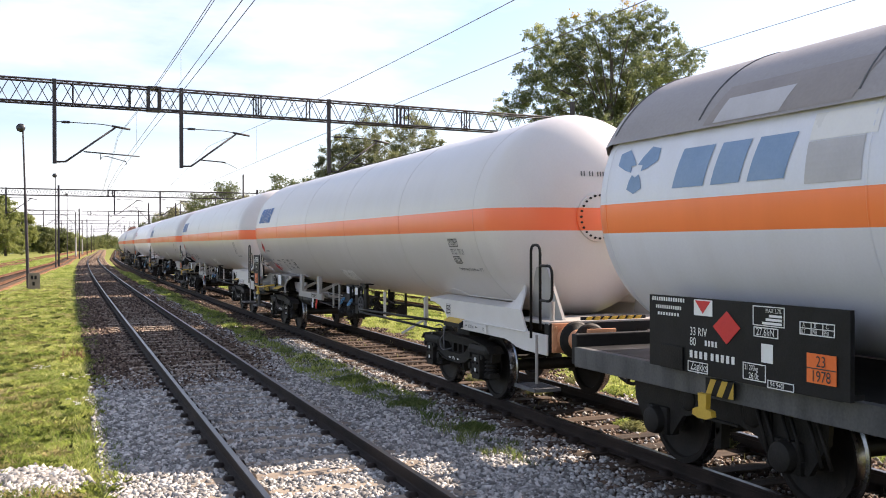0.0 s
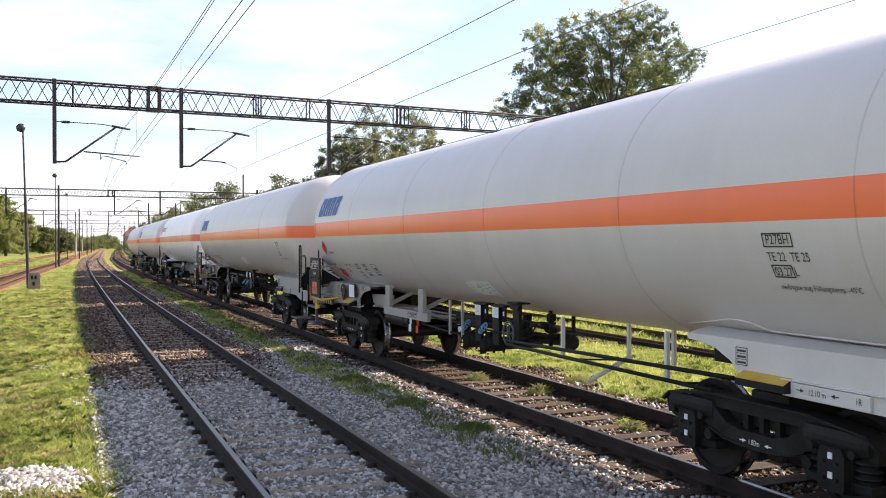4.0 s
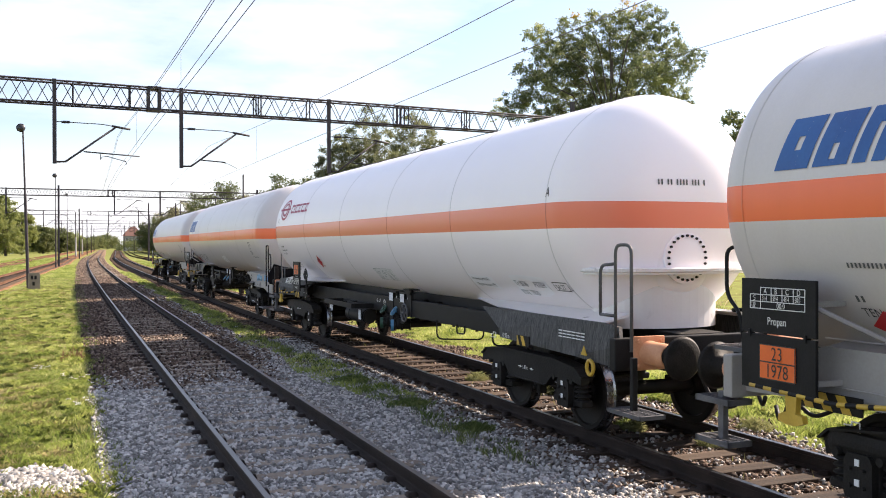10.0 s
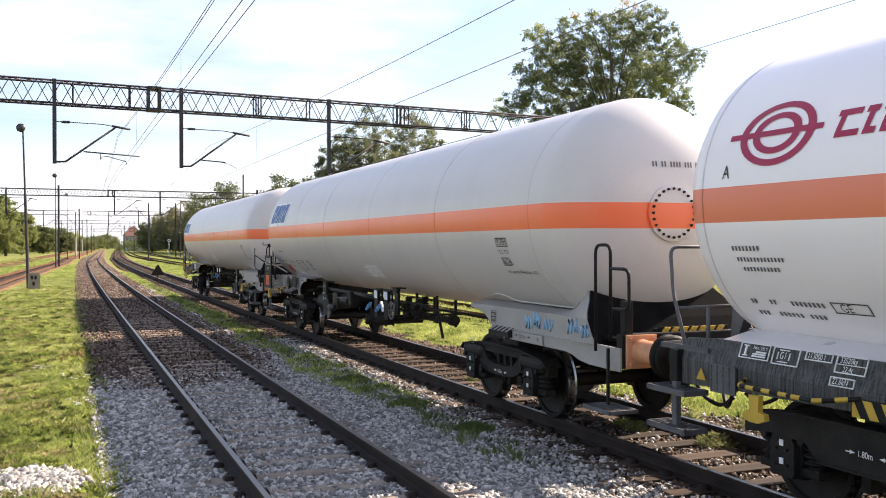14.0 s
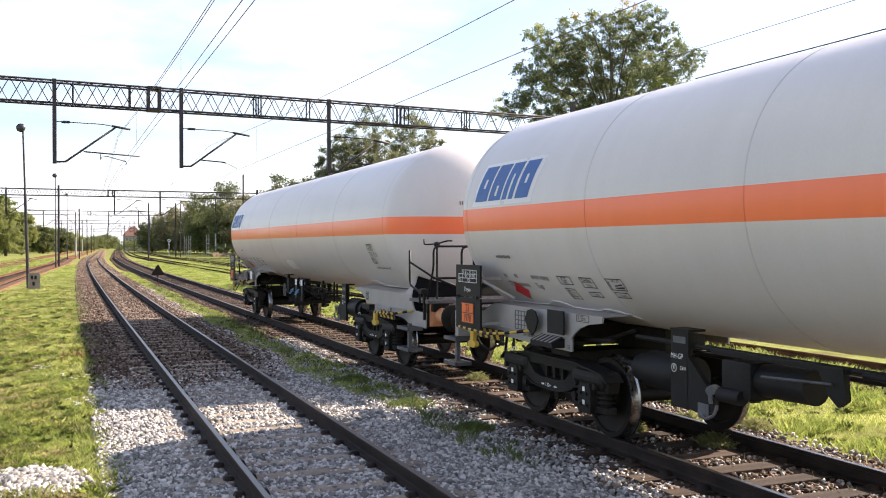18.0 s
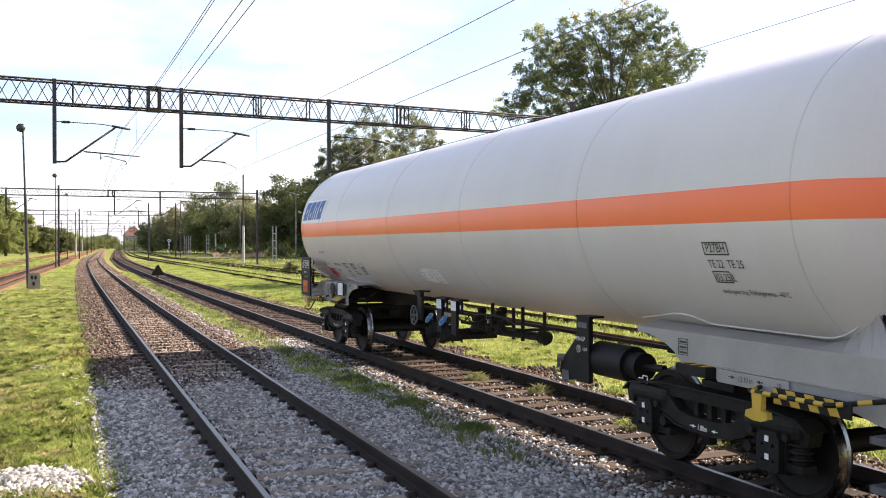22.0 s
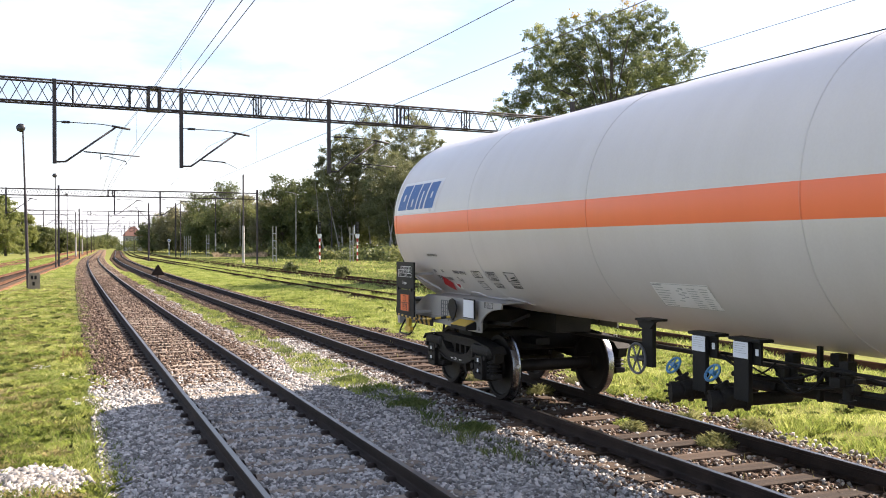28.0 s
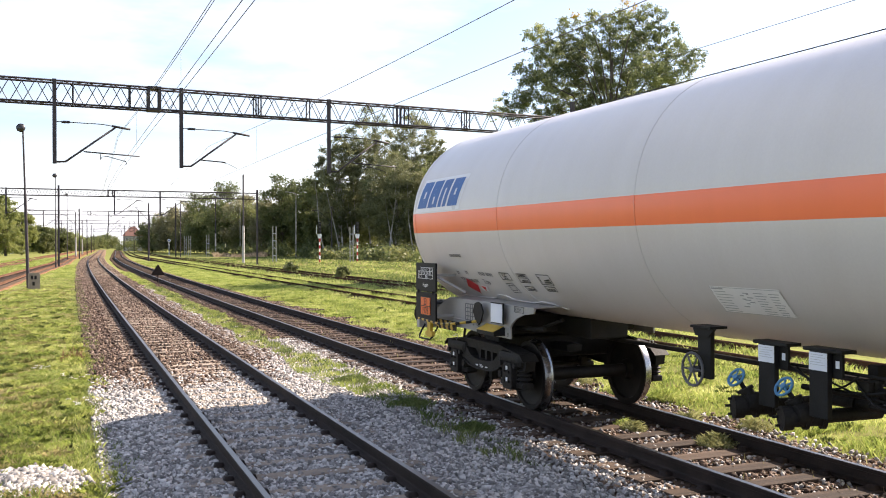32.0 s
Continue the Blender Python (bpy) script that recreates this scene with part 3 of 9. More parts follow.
def blades(rng, x, y, z, h, width=0.006, bend=0.36):
    n = len(x)
    a = rng.uniform(0, 2 * math.pi, n)
    lean_x, lean_y = rng.normal(0, bend, n) * h, rng.normal(0, bend, n) * h
    wx, wy = np.cos(a) * width, np.sin(a) * width
    base = np.stack([x, y, z], 1)
    s = np.stack([wx, wy, np.zeros(n)], 1)
    mid = base + np.stack([lean_x * 0.35, lean_y * 0.35, h * 0.6], 1)
    tip = base + np.stack([lean_x, lean_y, h], 1)
    V = np.stack([base - s, base + s, mid + s * 0.9, tip], 1).reshape(-1, 3)
    F = np.arange(4 * n).reshape(n, 4)
    return V, F


def patchy(x, y, scale, seed):
    """A cheap smooth noise from crossed waves, -1 to 1."""
    r = np.random.default_rng(seed)
    s = np.zeros_like(x)
    for _ in range(6):
        a, p, f = r.uniform(0, 6.28), r.uniform(0, 6.28), r.uniform(0.6, 1.8) / scale
        s += np.sin((x * math.cos(a) + y * math.sin(a)) * f * 6.28 + p)
    return s / 3.2


def grass(name, label, mat, n, xf, yr, h, seed, width=0.006, thr=-9, scale=1.5, near=1.5, zoff=0.0):
    rng = np.random.default_rng(seed)
    y = yr[0] + (yr[1] - yr[0]) * rng.uniform(0, 1, n) ** near
    lo, hi = xf(y)
    x = lo + (hi - lo) * rng.uniform(0, 1, n)
    k = patchy(x, y, scale, seed) + rng.normal(0, 0.25, n) > thr
    x, y = x[k], y[k]
    far = 1 + np.maximum(y - 15, 0) * 0.03
    hh = h * rng.uniform(0.4, 1.2, len(x)) * (1 + 0.45 * patchy(x, y, scale * 1.3, seed + 1))
    V, F = blades(rng, x, y, np.where(np.abs(x - curve_1(y)) < 2.3, np.maximum(rise(x, y), -0.215), rise(x, y)) + zoff, np.maximum(hh, 0.03), width * far)
    tagged(part(name, mesh_np(name, V, F, mat), None), label, "grass", kind="stuff")


grass("grass_verge", "short green grass on the verge", "grass", 120000, lambda y: (np.maximum(-0.075 * y - 0.2, curve_left(y) + 1.5), curve_1(y) - 1.98 + 0.16 * np.sin(y * 1.3) + 0.12 * np.sin(y * 3.1) + 0.12 * np.sin(y * 7.3 + 1)), (8.5, 130), 0.055, 21, 0.0034, thr=-0.75, scale=0.9, near=1.9)
grass("grass_verge", "short green grass on the verge", "grass", 30000, lambda y: (-4.0 + 0 * y, curve_1(y) - 1.9), (-9, 8.5), 0.08, 30, 0.008, thr=-0.9, near=1.0)
grass("grass_tufts", "taller uneven tufts on the verge", "grass", 30000, lambda y: (np.maximum(-0.075 * y - 0.2, curve_left(y) + 1.5), curve_1(y) - 1.9), (8.5, 90), 0.10, 31, 0.003, thr=0.45, scale=0.8, near=1.7)
grass("grass_tufts", "grass creeping over the edge of the ballast", "grass_dark", 14000, lambda y: (curve_1(y) - 2.25, curve_1(y) - 1.62), (8.5, 70), 0.08, 32, 0.003, thr=0.35, scale=0.8, near=1.5)
grass("dry_grass", "yellowed grass among the green", "grass_dry", 60000, lambda y: (np.maximum(-0.075 * y - 0.2, curve_left(y) + 1.5), curve_1(y) - 1.95), (8.5, 75), 0.06, 22, 0.0034, thr=0.05, scale=0.7)
# ordinary grass here; the dark blades carry the train's shade in their colour
grass("track_grass", "weeds between the tracks, coloured dark for the train's shade", "grass_dark", 22000, lambda y: (curve_1(y) + 1.95, curve_2(y) - 1.5), (9.0, 60), 0.085, 23, 0.0038, thr=0.2, scale=0.6, near=1.3, zoff=0.05)
grass("track_grass", "green tufts between the tracks", "grass", 56000, lambda y: (curve_1(y) + 1.75 + 0.15 * np.sin(y), curve_2(y) - 1.4), (14.0, 90), 0.075, 24, 0.0042, thr=-0.05, scale=1.0, near=1.3, zoff=0.04)
grass("meadow_grass", "sunlit bright green grass beyond the wagons' track", "grass", 150000, lambda y: (curve_2(y) + 1.98 + 0.28 * np.sin(y * 1.3) + 0.25 * np.sin(y * 3.1 + 1), curve_3(y) - 1.1), (7.5, 150), 0.09, 25, 0.0038, thr=-1.2, near=1.4)
grass("meadow_grass", "uneven grass over the sidings", "grass", 60000, lambda y: (curve_3(y) - 0.9, curve_3(y) + 1.0 + y * 0.30), (22, 170), 0.13, 26, 0.009, thr=-0.9, scale=4, near=1.3)
grass("meadow_grass", "grass grown over the siding", "grass", 70000, lambda y: (curve_3(y) - 1.3, curve_3(y) + 1.3), (5, 120), 0.13, 33, 0.005, thr=-0.6, scale=1.5, near=1.4, zoff=0.03)
grass("meadow_grass", "patches of taller, darker blades towards the wood", "grass_dark", 60000, lambda y: (curve_3(y) + 3.0, curve_3(y) + 2.0 + y * 0.31), (38, 190), 0.2, 34, 0.011, thr=0.0, scale=7, near=1.15)
grass("dry_grass", "pale dry reeds before the willows", "straw", 6000, lambda y: (0.150 * y, 0.205 * y), (204, 226), 0.75, 35, 0.011, thr=-0.4, scale=9, near=1.0)
grass("dry_grass", "dry tall grass at the wood's edge", "grass_dry", 16000, lambda y: (curve_3(y) + 4.0, curve_3(y) + 12 + y * 0.25), (30, 180), 0.28, 27, 0.012, thr=0.45, scale=5, near=1.2)
grass("left_grass", "grass between the left-hand tracks", "grass", 26000, lambda y: (curve_left(y) - 9.0, curve_left(y) - 1.4), (45, 200), 0.16, 28, 0.012, thr=-0.8, scale=4, near=1.2)
grass("rail_weeds", "thin weeds between the rails", "grass_dry", 2600, lambda y: (curve_2(y) - 0.68, curve_2(y) + 1.6), (6.5, 40), 0.09, 29, thr=0.75, scale=0.8, near=1.6, zoff=0.06)


def tufts(name, label, mat, n, xf, yr, h, seed, per=46, width=0.005, near=1.8, thr=-9, scale=1.2):
    """Clumps of blades that lean outwards from a common root."""
    rng = np.random.default_rng(seed)
    y = yr[0] + (yr[1] - yr[0]) * rng.uniform(0, 1, n) ** near
    lo, hi = xf(y)
    x = lo + (hi - lo) * rng.uniform(0, 1, n)
    k = patchy(x, y, scale, seed) > thr
    x, y = x[k], y[k]
    n = len(x)
    r = rng.uniform(0.05, 0.16, n) * (1 + 0.02 * np.maximum(y - 12, 0))
    hh = h * rng.uniform(0.45, 1.25, n)
    ix = np.repeat(np.arange(n), per)
    m = len(ix)
    a, q = rng.uniform(0, 6.283, m), rng.uniform(0, 1, m) ** 0.7
    bx, by = x[ix] + r[ix] * q * 0.6 * np.cos(a), y[ix] + r[ix] * q * 0.6 * np.sin(a)
    z = rise(bx, by) - 0.005
    ht = hh[ix] * rng.uniform(0.6, 1.1, m) * (1.1 - 0.5 * q)
    out = (0.25 + 0.8 * q) * hh[ix]
    w = width * (1 + 0.03 * np.maximum(by - 12, 0))
    side = np.stack([-np.sin(a) * w, np.cos(a) * w, np.zeros(m)], 1)
    base = np.stack([bx, by, z], 1)
    mid = base + np.stack([np.cos(a) * out * 0.35, np.sin(a) * out * 0.35, ht * 0.7], 1)
    tip = base + np.stack([np.cos(a) * out, np.sin(a) * out, ht * rng.uniform(0.75, 1.05, m)], 1)
    V = np.stack([base - side, base + side, mid + side * 0.8, tip, mid - side * 0.8], 1).reshape(-1, 3)
    tagged(part(name, mesh_np(name, V, np.arange(5 * m).reshape(m, 5), mat), None), label, "grass", kind="stuff")


tufts("track_grass", "grey-green weeds scattered in the ballast", "grass_dark", 260, lambda y: (curve_1(y) + 1.75, curve_2(y) - 1.25), (8.8, 20), 0.07, 66, 60, 0.003, 1.2)
VERGE = lambda y: (np.maximum(-0.075 * y - 0.3, curve_left(y) + 1.6), curve_1(y) - 2.0 + 0.14 * np.sin(y * 1.3) + 0.12 * np.sin(y * 3.1))
tufts("grass_tufts", "green grass clumps on the verge", "grass", 2600, VERGE, (8.8, 60), 0.085, 61, 64, 0.0026, thr=-0.3)
tufts("grass_tufts", "dark green grass clumps on the verge", "grass_dark", 380, VERGE, (8.8, 45), 0.10, 62, 64, 0.0026, thr=-0.1, scale=0.7)
tufts("grass_tufts", "tall grass clumps leaning over the ballast's edge", "grass", 210, lambda y: (curve_1(y) - 2.35, curve_1(y) - 1.78), (8.8, 30), 0.15, 67, 70, 0.0024, 1.3, thr=-0.1, scale=1.4)
tufts("dry_grass", "yellowed grass clumps on the verge", "grass_dry", 1300, VERGE, (9.5, 60), 0.09, 63, 60, 0.0024, thr=0.1, scale=1.6)
tufts("meadow_grass", "green grass clumps on the sunlit meadow", "grass", 1500, lambda y: (curve_2(y) + 2.1 + 0.3 * np.sin(y * 1.3), curve_3(y) - 1.2), (7.8, 60), 0.075, 64, 60, 0.0028, near=1.5, thr=-0.2, scale=1.0)
tufts("meadow_grass", "dark grass clumps on the sunlit meadow", "grass_dark", 700, lambda y: (curve_2(y) + 2.1 + 0.3 * np.sin(y * 1.3), curve_3(y) - 1.2), (7.8, 60), 0.085, 65, 60, 0.0028, near=1.5, thr=0.25, scale=0.8)


def weed(x, y, z, r, h, seed, label, mat="weed", n=420, flowers=False, bend=0.7):
    rng = np.random.default_rng(seed)
    n = int(n * 3.2)
    rise_b = rng.uniform(0, 0.75, n) ** 1.6
    t = thing("weed", pose(x, y, z), label, "weed", "weeds in the ballast")
    a, q = rng.uniform(0, 6.283, n), rng.uniform(0, 1, n) ** 0.6
    V, F = blades(rng, r * q * np.cos(a), r * q * np.sin(a), h * rise_b * (1.0 - 0.6 * q), h * rng.uniform(0.2, 0.5, n) * (1.1 - 0.5 * q), 0.0028, bend)
    part("leaves", mesh_np("leaves", V, F, mat), None, t)
    if flowers:
        m = 64
        c = rng.integers(0, 7, m)
        ca, cq = rng.uniform(0, 6.283, 7), rng.uniform(0.2, 1, 7)
        V, F = pebbles(rng, (r * cq * np.cos(ca))[c] + rng.normal(0, 0.022, m), (r * cq * np.sin(ca))[c] + rng.normal(0, 0.022, m), h * rng.uniform(0.95, 1.3, 7)[c] + rng.normal(0, 0.004, m), np.full(m, 0.012))
        part("flowers", mesh_np("flowers", V, F, "white"), None, t)["kind"] = "stuff"


weed(7.70, 10.3, -0.21, 0.17, 0.24, 1, "pale green weed clump beside a worn rail")
weed(6.89, 10.38, -0.21, 0.16, 0.16, 2, "low dense weed clump on the sleepers", n=650)
weed(6.95, 10.7, -0.21, 0.13, 0.13, 3, "small bright green weed between sleepers", "grass", 200)
weed(8.45, 9.9, -0.23, 0.22, 0.2, 4, "grass tuft on the dark ballast shoulder", "weed", 380)
weed(6.85, 15.2, -0.21, 0.2, 0.2, 5, "weed clump between old sleepers")
weed(4.75, 15.9, -0.2, 0.35, 0.16, 6, "green tuft between the tracks", "grass_dark", 700)
weed(4.9, 13.3, -0.2, 0.3, 0.14, 7, "green tuft between the tracks", "grass_dark", 500)
weed(5.0, 11.2, -0.2, 0.28, 0.14, 8, "green tuft between the tracks", "grass_dark", 460)
weed(7.19, 13.48, -0.21, 0.22, 0.2, 9, "pale weed clump between old sleepers")
weed(7.30, 9.18, -0.21, 0.26, 0.2, 10, "spreading pale weed beside the far rail", n=600)
weed(8.44, 14.39, -0.24, 0.25, 0.2, 11, "grass tuft on the dark ballast shoulder", "weed", 380)
weed(8.46, 13.12, -0.24, 0.22, 0.18, 12, "grass tuft on the dark ballast shoulder", "grass", 320)
weed(8.87, 12.49, -0.25, 0.28, 0.22, 16, "grass tuft on the dark ballast shoulder", "grass", 420)
weed(0.18, 17.2, -0.2, 0.35, 0.17, 13, "white-flowered weed on the verge", "grass", 300, True)
weed(-0.25, 19.0, -0.2, 0.4, 0.15, 14, "white-flowered weed on the verge", "grass", 300, True)
weed(0.28, 14.4, -0.2, 0.22, 0.17, 15, "white-flowered weed on the verge", "grass", 260, True)
M_dock = paint("red_dock", (0.22, 0.11, 0.05), (0.34, 0.19, 0.10), 0.9, 0, 3, 20, 0)
M["dock"] = M_dock
for i, (x, y) in enumerate(((0.42, 21.2), (0.30, 21.6), (0.12, 21.0))):
    weed(x, y, -0.2, 0.12, 0.34, 30 + i, "rust-red dock stalks on the verge", "dock", 26, bend=0.16)


# ---- tank wagons ----
R_TANK, Z_TANK = 1.39, 2.61


def bogie_meshes():
    """Shared meshes of a two-axle freight bogie, round its pivot, y along the track."""
    B = {}
    bm = bmesh.new()
    box(bm, -0.95, 0.95, -0.24, 0.24, 0.60, 0.92, 0.03)
    box(bm, -0.12, 0.12, -0.7, 0.7, 0.72, 0.82, 0.01)
    for x in (-0.72, 0.72):
        lathe(bm, [(0.9, 0.001), (0.9, 0.1), (0.99, 0.09), (0.99, 0.001)], 16, "z", (x, 0, 0))
    B["frame"] = finish(bm, "bogie", ["chassis"])
    bm = bmesh.new()
    x0, x1 = -0.07, 0.07
    # straight-backed top member, lower bow and the posts in the window between them
    prism(bm, [(-1.28, 0.56), (-1.31, 0.68), (-1.22, 0.76), (-0.62, 0.83), (0.62, 0.83), (1.22, 0.76), (1.31, 0.68), (1.28, 0.56), (1.05, 0.64), (0.66, 0.69), (0.56, 0.715), (-0.56, 0.715), (-0.66, 0.69), (-1.05, 0.64)], "x", x0, x1)
    prism(bm, [(-0.98, 0.68), (-0.60, 0.54), (-0.40, 0.475), (-0.15, 0.45), (0.15, 0.45), (0.40, 0.475), (0.60, 0.54), (0.98, 0.68), (0.64, 0.74), (0.54, 0.72), (0.38, 0.605), (0.2, 0.575), (-0.2, 0.575), (-0.38, 0.605), (-0.54, 0.72), (-0.64, 0.74)], "x", x0 - 0.03, x1 - 0.012)
    for k in (-1, 1):
        lathe(bm, [(x0 - 0.035, 0.001), (x0 - 0.035, 0.04), (x0, 0.05)], 14, "x", (0, k * 1.19, 0.68))
        rod(bm, (x0 - 0.05, k * 0.62, 0.46), (x0, k * 0.62, 0.46), 0.05, seg=12)
        prism(bm, [(k * 0.62, 0.848), (k * 1.22, 0.778), (k * 1.33, 0.69), (k * 1.31, 0.68), (k * 1.21, 0.76), (k * 0.62, 0.828)], "x", -0.125, 0.11)
        prism(bm, [(k * 0.15, 0.452), (k * 0.40, 0.477), (k * 0.60, 0.542), (k * 0.60, 0.525), (k * 0.40, 0.46), (k * 0.15, 0.436)], "x", -0.125, 0.10)
    for y in (-0.2, 0.0, 0.2):
        box(bm, x0 + 0.035, x1 - 0.035, y - 0.03, y + 0.03, 0.56, 0.73)
    box(bm, -0.125, 0.11, -0.62, 0.62, 0.828, 0.848, 0.006)
    box(bm, -0.125, 0.10, -0.15, 0.15, 0.436, 0.452, 0.004)
    box(bm, x1 - 0.045, x1 - 0.02, -0.52, 0.52, 0.60, 0.73)
    B["side_frame"] = finish(bm, "side_frame", ["chassis"])
    bm = bmesh.new()
    prism(bm, [(-1.34, 0.60), (-1.34, 0.70), (-1.22, 0.78), (-0.72, 0.835), (0.72, 0.835), (1.22, 0.78), (1.34, 0.70), (1.34, 0.60), (1.0, 0.64), (0.64, 0.62), (0.5, 0.50), (-0.5, 0.50), (-0.64, 0.62), (-1.0, 0.64)], "x", -0.15, -0.05)
    box(bm, -0.17, 0.03, -0.72, 0.72, 0.825, 0.845, 0.006)
    for k in (-1, 1):
        prism(bm, [(k * 0.72, 0.845), (k * 1.23, 0.79), (k * 1.36, 0.70), (k * 1.34, 0.69), (k * 1.22, 0.77), (k * 0.72, 0.825)], "x", -0.17, 0.03)
    box(bm, -0.17, 0.03, -0.5, 0.5, 0.488, 0.505, 0.006)
    B["flat_frame"] = finish(bm, "flat_side_frame", ["chassis"])
    bm = bmesh.new()
    prism(bm, [(-1.32, 0.62), (-1.34, 0.80), (-1.20, 0.90), (1.20, 0.90), (1.34, 0.80), (1.32, 0.62), (1.12, 0.34), (0.70, 0.34), (0.52, 0.55), (0.3, 0.60), (-0.3, 0.60), (-0.52, 0.55), (-0.70, 0.34), (-1.12, 0.34)], "x", -0.08, -0.03)
    box(bm, -0.12, 0.04, -1.22, 1.22, 0.89, 0.915, 0.006)
    box(bm, -0.11, -0.03, -0.3, 0.3, 0.585, 0.61, 0.006)
    for y in (-0.45, 0.45):
        lathe(bm, [(-0.10, 0.001), (-0.10, 0.10), (-0.085, 0.12), (-0.08, 0.12)], 18, "x", (0, y, 0.73))
        box(bm, -0.105, -0.08, y - 0.26, y - 0.22, 0.55, 0.89)
    B["plate_frame"] = finish(bm, "plate_side_frame", ["chassis"])
    bm = bmesh.new()
    box(bm, -0.10, 0.06, -0.17, 0.17, 0.32, 0.60, 0.03)
    lathe(bm, [(-0.19, 0.001), (-0.19, 0.09), (-0.17, 0.125), (-0.12, 0.14), (-0.08, 0.14)], 22, "x", (0, 0, 0.46))
    for a in range(6):
        e = a * math.pi / 3
        rod(bm, (-0.155, 0.115 * math.cos(e), 0.46 + 0.115 * math.sin(e)), (-0.12, 0.115 * math.cos(e), 0.46 + 0.115 * math.sin(e)), 0.014, seg=6)
    B["round_box"] = finish(bm, "round_axle_box", ["chassis"], True)
    bm = bmesh.new()
    box(bm, -0.06, 0.10, -0.15, 0.15, 0.28, 0.66, 0.03)
    prism(bm, [(-0.12, 0.30), (0.12, 0.30), (0.135, 0.34), (0.135, 0.58), (0.10, 0.64), (-0.10, 0.64), (-0.135, 0.58), (-0.135, 0.34)], "x", -0.125, -0.06)
    box(bm, -0.10, 0.0, -0.045, 0.045, 0.64, 0.72, 0.015)
    for k in (-1, 1):
        rod(bm, (-0.135, k * 0.21, 0.62), (-0.05, k * 0.21, 0.62), 0.035, seg=10)
    box(bm, -0.06, 0.10, -0.34, 0.34, 0.32, 0.40, 0.02)
    for a in range(4):
        rod(bm, (-0.15, 0.09 * math.cos(a * 1.571 + 0.78), 0.46 + 0.09 * math.sin(a * 1.571 + 0.78)), (-0.12, 0.09 * math.cos(a * 1.571 + 0.78), 0.46 + 0.09 * math.sin(a * 1.571 + 0.78)), 0.016, seg=6)
    B["axle_box"] = finish(bm, "axle_box", ["chassis"])
    bm = bmesh.new()
    box(bm, -0.135, -0.128, -0.022, 0.022, 0.40, 0.45)
    box(bm, -0.135, -0.128, -0.022, 0.022, 0.55, 0.60)
    B["axle_mark"] = finish(bm, "axle_box_mark", ["white"])
    bm = bmesh.new()
    prof = [(0.38, 0.05)]
    for i in range(41):
        prof.append((0.385 + 0.37 * i / 40, 0.083 + 0.022 * math.cos(i / 40 * 2 * math.pi * 6.5)))
    lathe(bm, prof, 14, "z")
    B["spring"] = finish(bm, "coil_spring", ["chassis"])
    bm = bmesh.new()
    box(bm, -0.105, 0.12, -0.35, 0.35, 0.70, 0.90, 0.08)
    B["hood"] = finish(bm, "spring_hood", ["chassis"])
    bm = bmesh.new()
    for s in (-1, 1):
        c = (s * 0.755, 0, 0)
        prof = [(0.068, 0.09), (0.068, 0.13), (0.03, 0.15), (0.022, 0.28), (0.045, 0.385), (0.067, 0.40), (0.067, 0.452), (0.06, 0.457),
                (-0.03, 0.462), (-0.045, 0.485), (-0.062, 0.485), (-0.068, 0.46), (-0.068, 0.40), (-0.035, 0.385), (-0.012, 0.28), (-0.03, 0.15), (-0.1, 0.13), (-0.1, 0.09)]
        prof = [(s * a, r) for a, r in prof]
        sl = [0, 0, 0, 0, 0, 0, 0, 1, 1, 0, 0, 0, 0, 0, 0, 0, 0, 0]
        lathe(bm, prof, 48, "x", c, slots=sl)
    rod(bm, (-1.05, 0, 0), (1.05, 0, 0), 0.085, seg=20)
    B["wheelset"] = finish(bm, "wheelset", ["wheel", "steel"], True)
    bm = bmesh.new()
    for s in (-1, 1):
        for y in (-0.36, 0.36):
            rod(bm, (s * 0.75, y, 0.72), (s * 0.75, y * 1.05, 0.42), 0.025)
            prism(bm, [(y - 0.05, 0.25), (y + 0.05, 0.25), (y + 0.03, 0.5), (y - 0.06, 0.5)], "x", s * 0.75 - 0.05, s * 0.75 + 0.05)
    rod(bm, (-0.8, 0.36, 0.42), (0.8, 0.36, 0.42), 0.03)
    rod(bm, (-0.8, -0.36, 0.42), (0.8, -0.36, 0.42), 0.03)
    B["brake"] = finish(bm, "brake_rigging", ["chassis"])
    return B


def finish(bm, name, mats, smooth=False):
    me = bpy.data.meshes.new(name)
    bmesh.ops.recalc_face_normals(bm, faces=bm.faces)
    bm.to_mesh(me)
    bm.free()
    for k in mats:
        me.materials.append(M[k])
    if smooth:
        me.polygons.foreach_set("use_smooth", [True] * len(me.polygons))
        me.set_sharp_from_angle(angle=radians(35))
    return me




def add_plate_bogie(w, y):
    """An older bogie with deep plate frames and round axle covers."""
    b = part("bogie", BOGIE["frame"], None, w["thing"], "old black plate-frame bogie with round axle covers", at=pose(0, y, 0))
    for sd in (-1, 1):
        part("side_frame", BOGIE["plate_frame"], None, b, at=pose(sd * 1.0, 0, 0, 0, 0, 0 if sd < 0 else 180))
    for ay in (-0.9, 0.9):
        ws = part("wheelset", BOGIE["wheelset"], None, b, "dark wheels with bright worn treads", at=pose(0, ay, 0.46))
        w["wheelsets"].append((ws, ay))
        for s in (-1, 1):
            part("axle_box", BOGIE["round_box"], None, b, at=pose(s * 1.02, ay, 0, 0, 0, 0 if s < 0 else 180))
    part("brake_rigging", BOGIE["brake"], None, b)


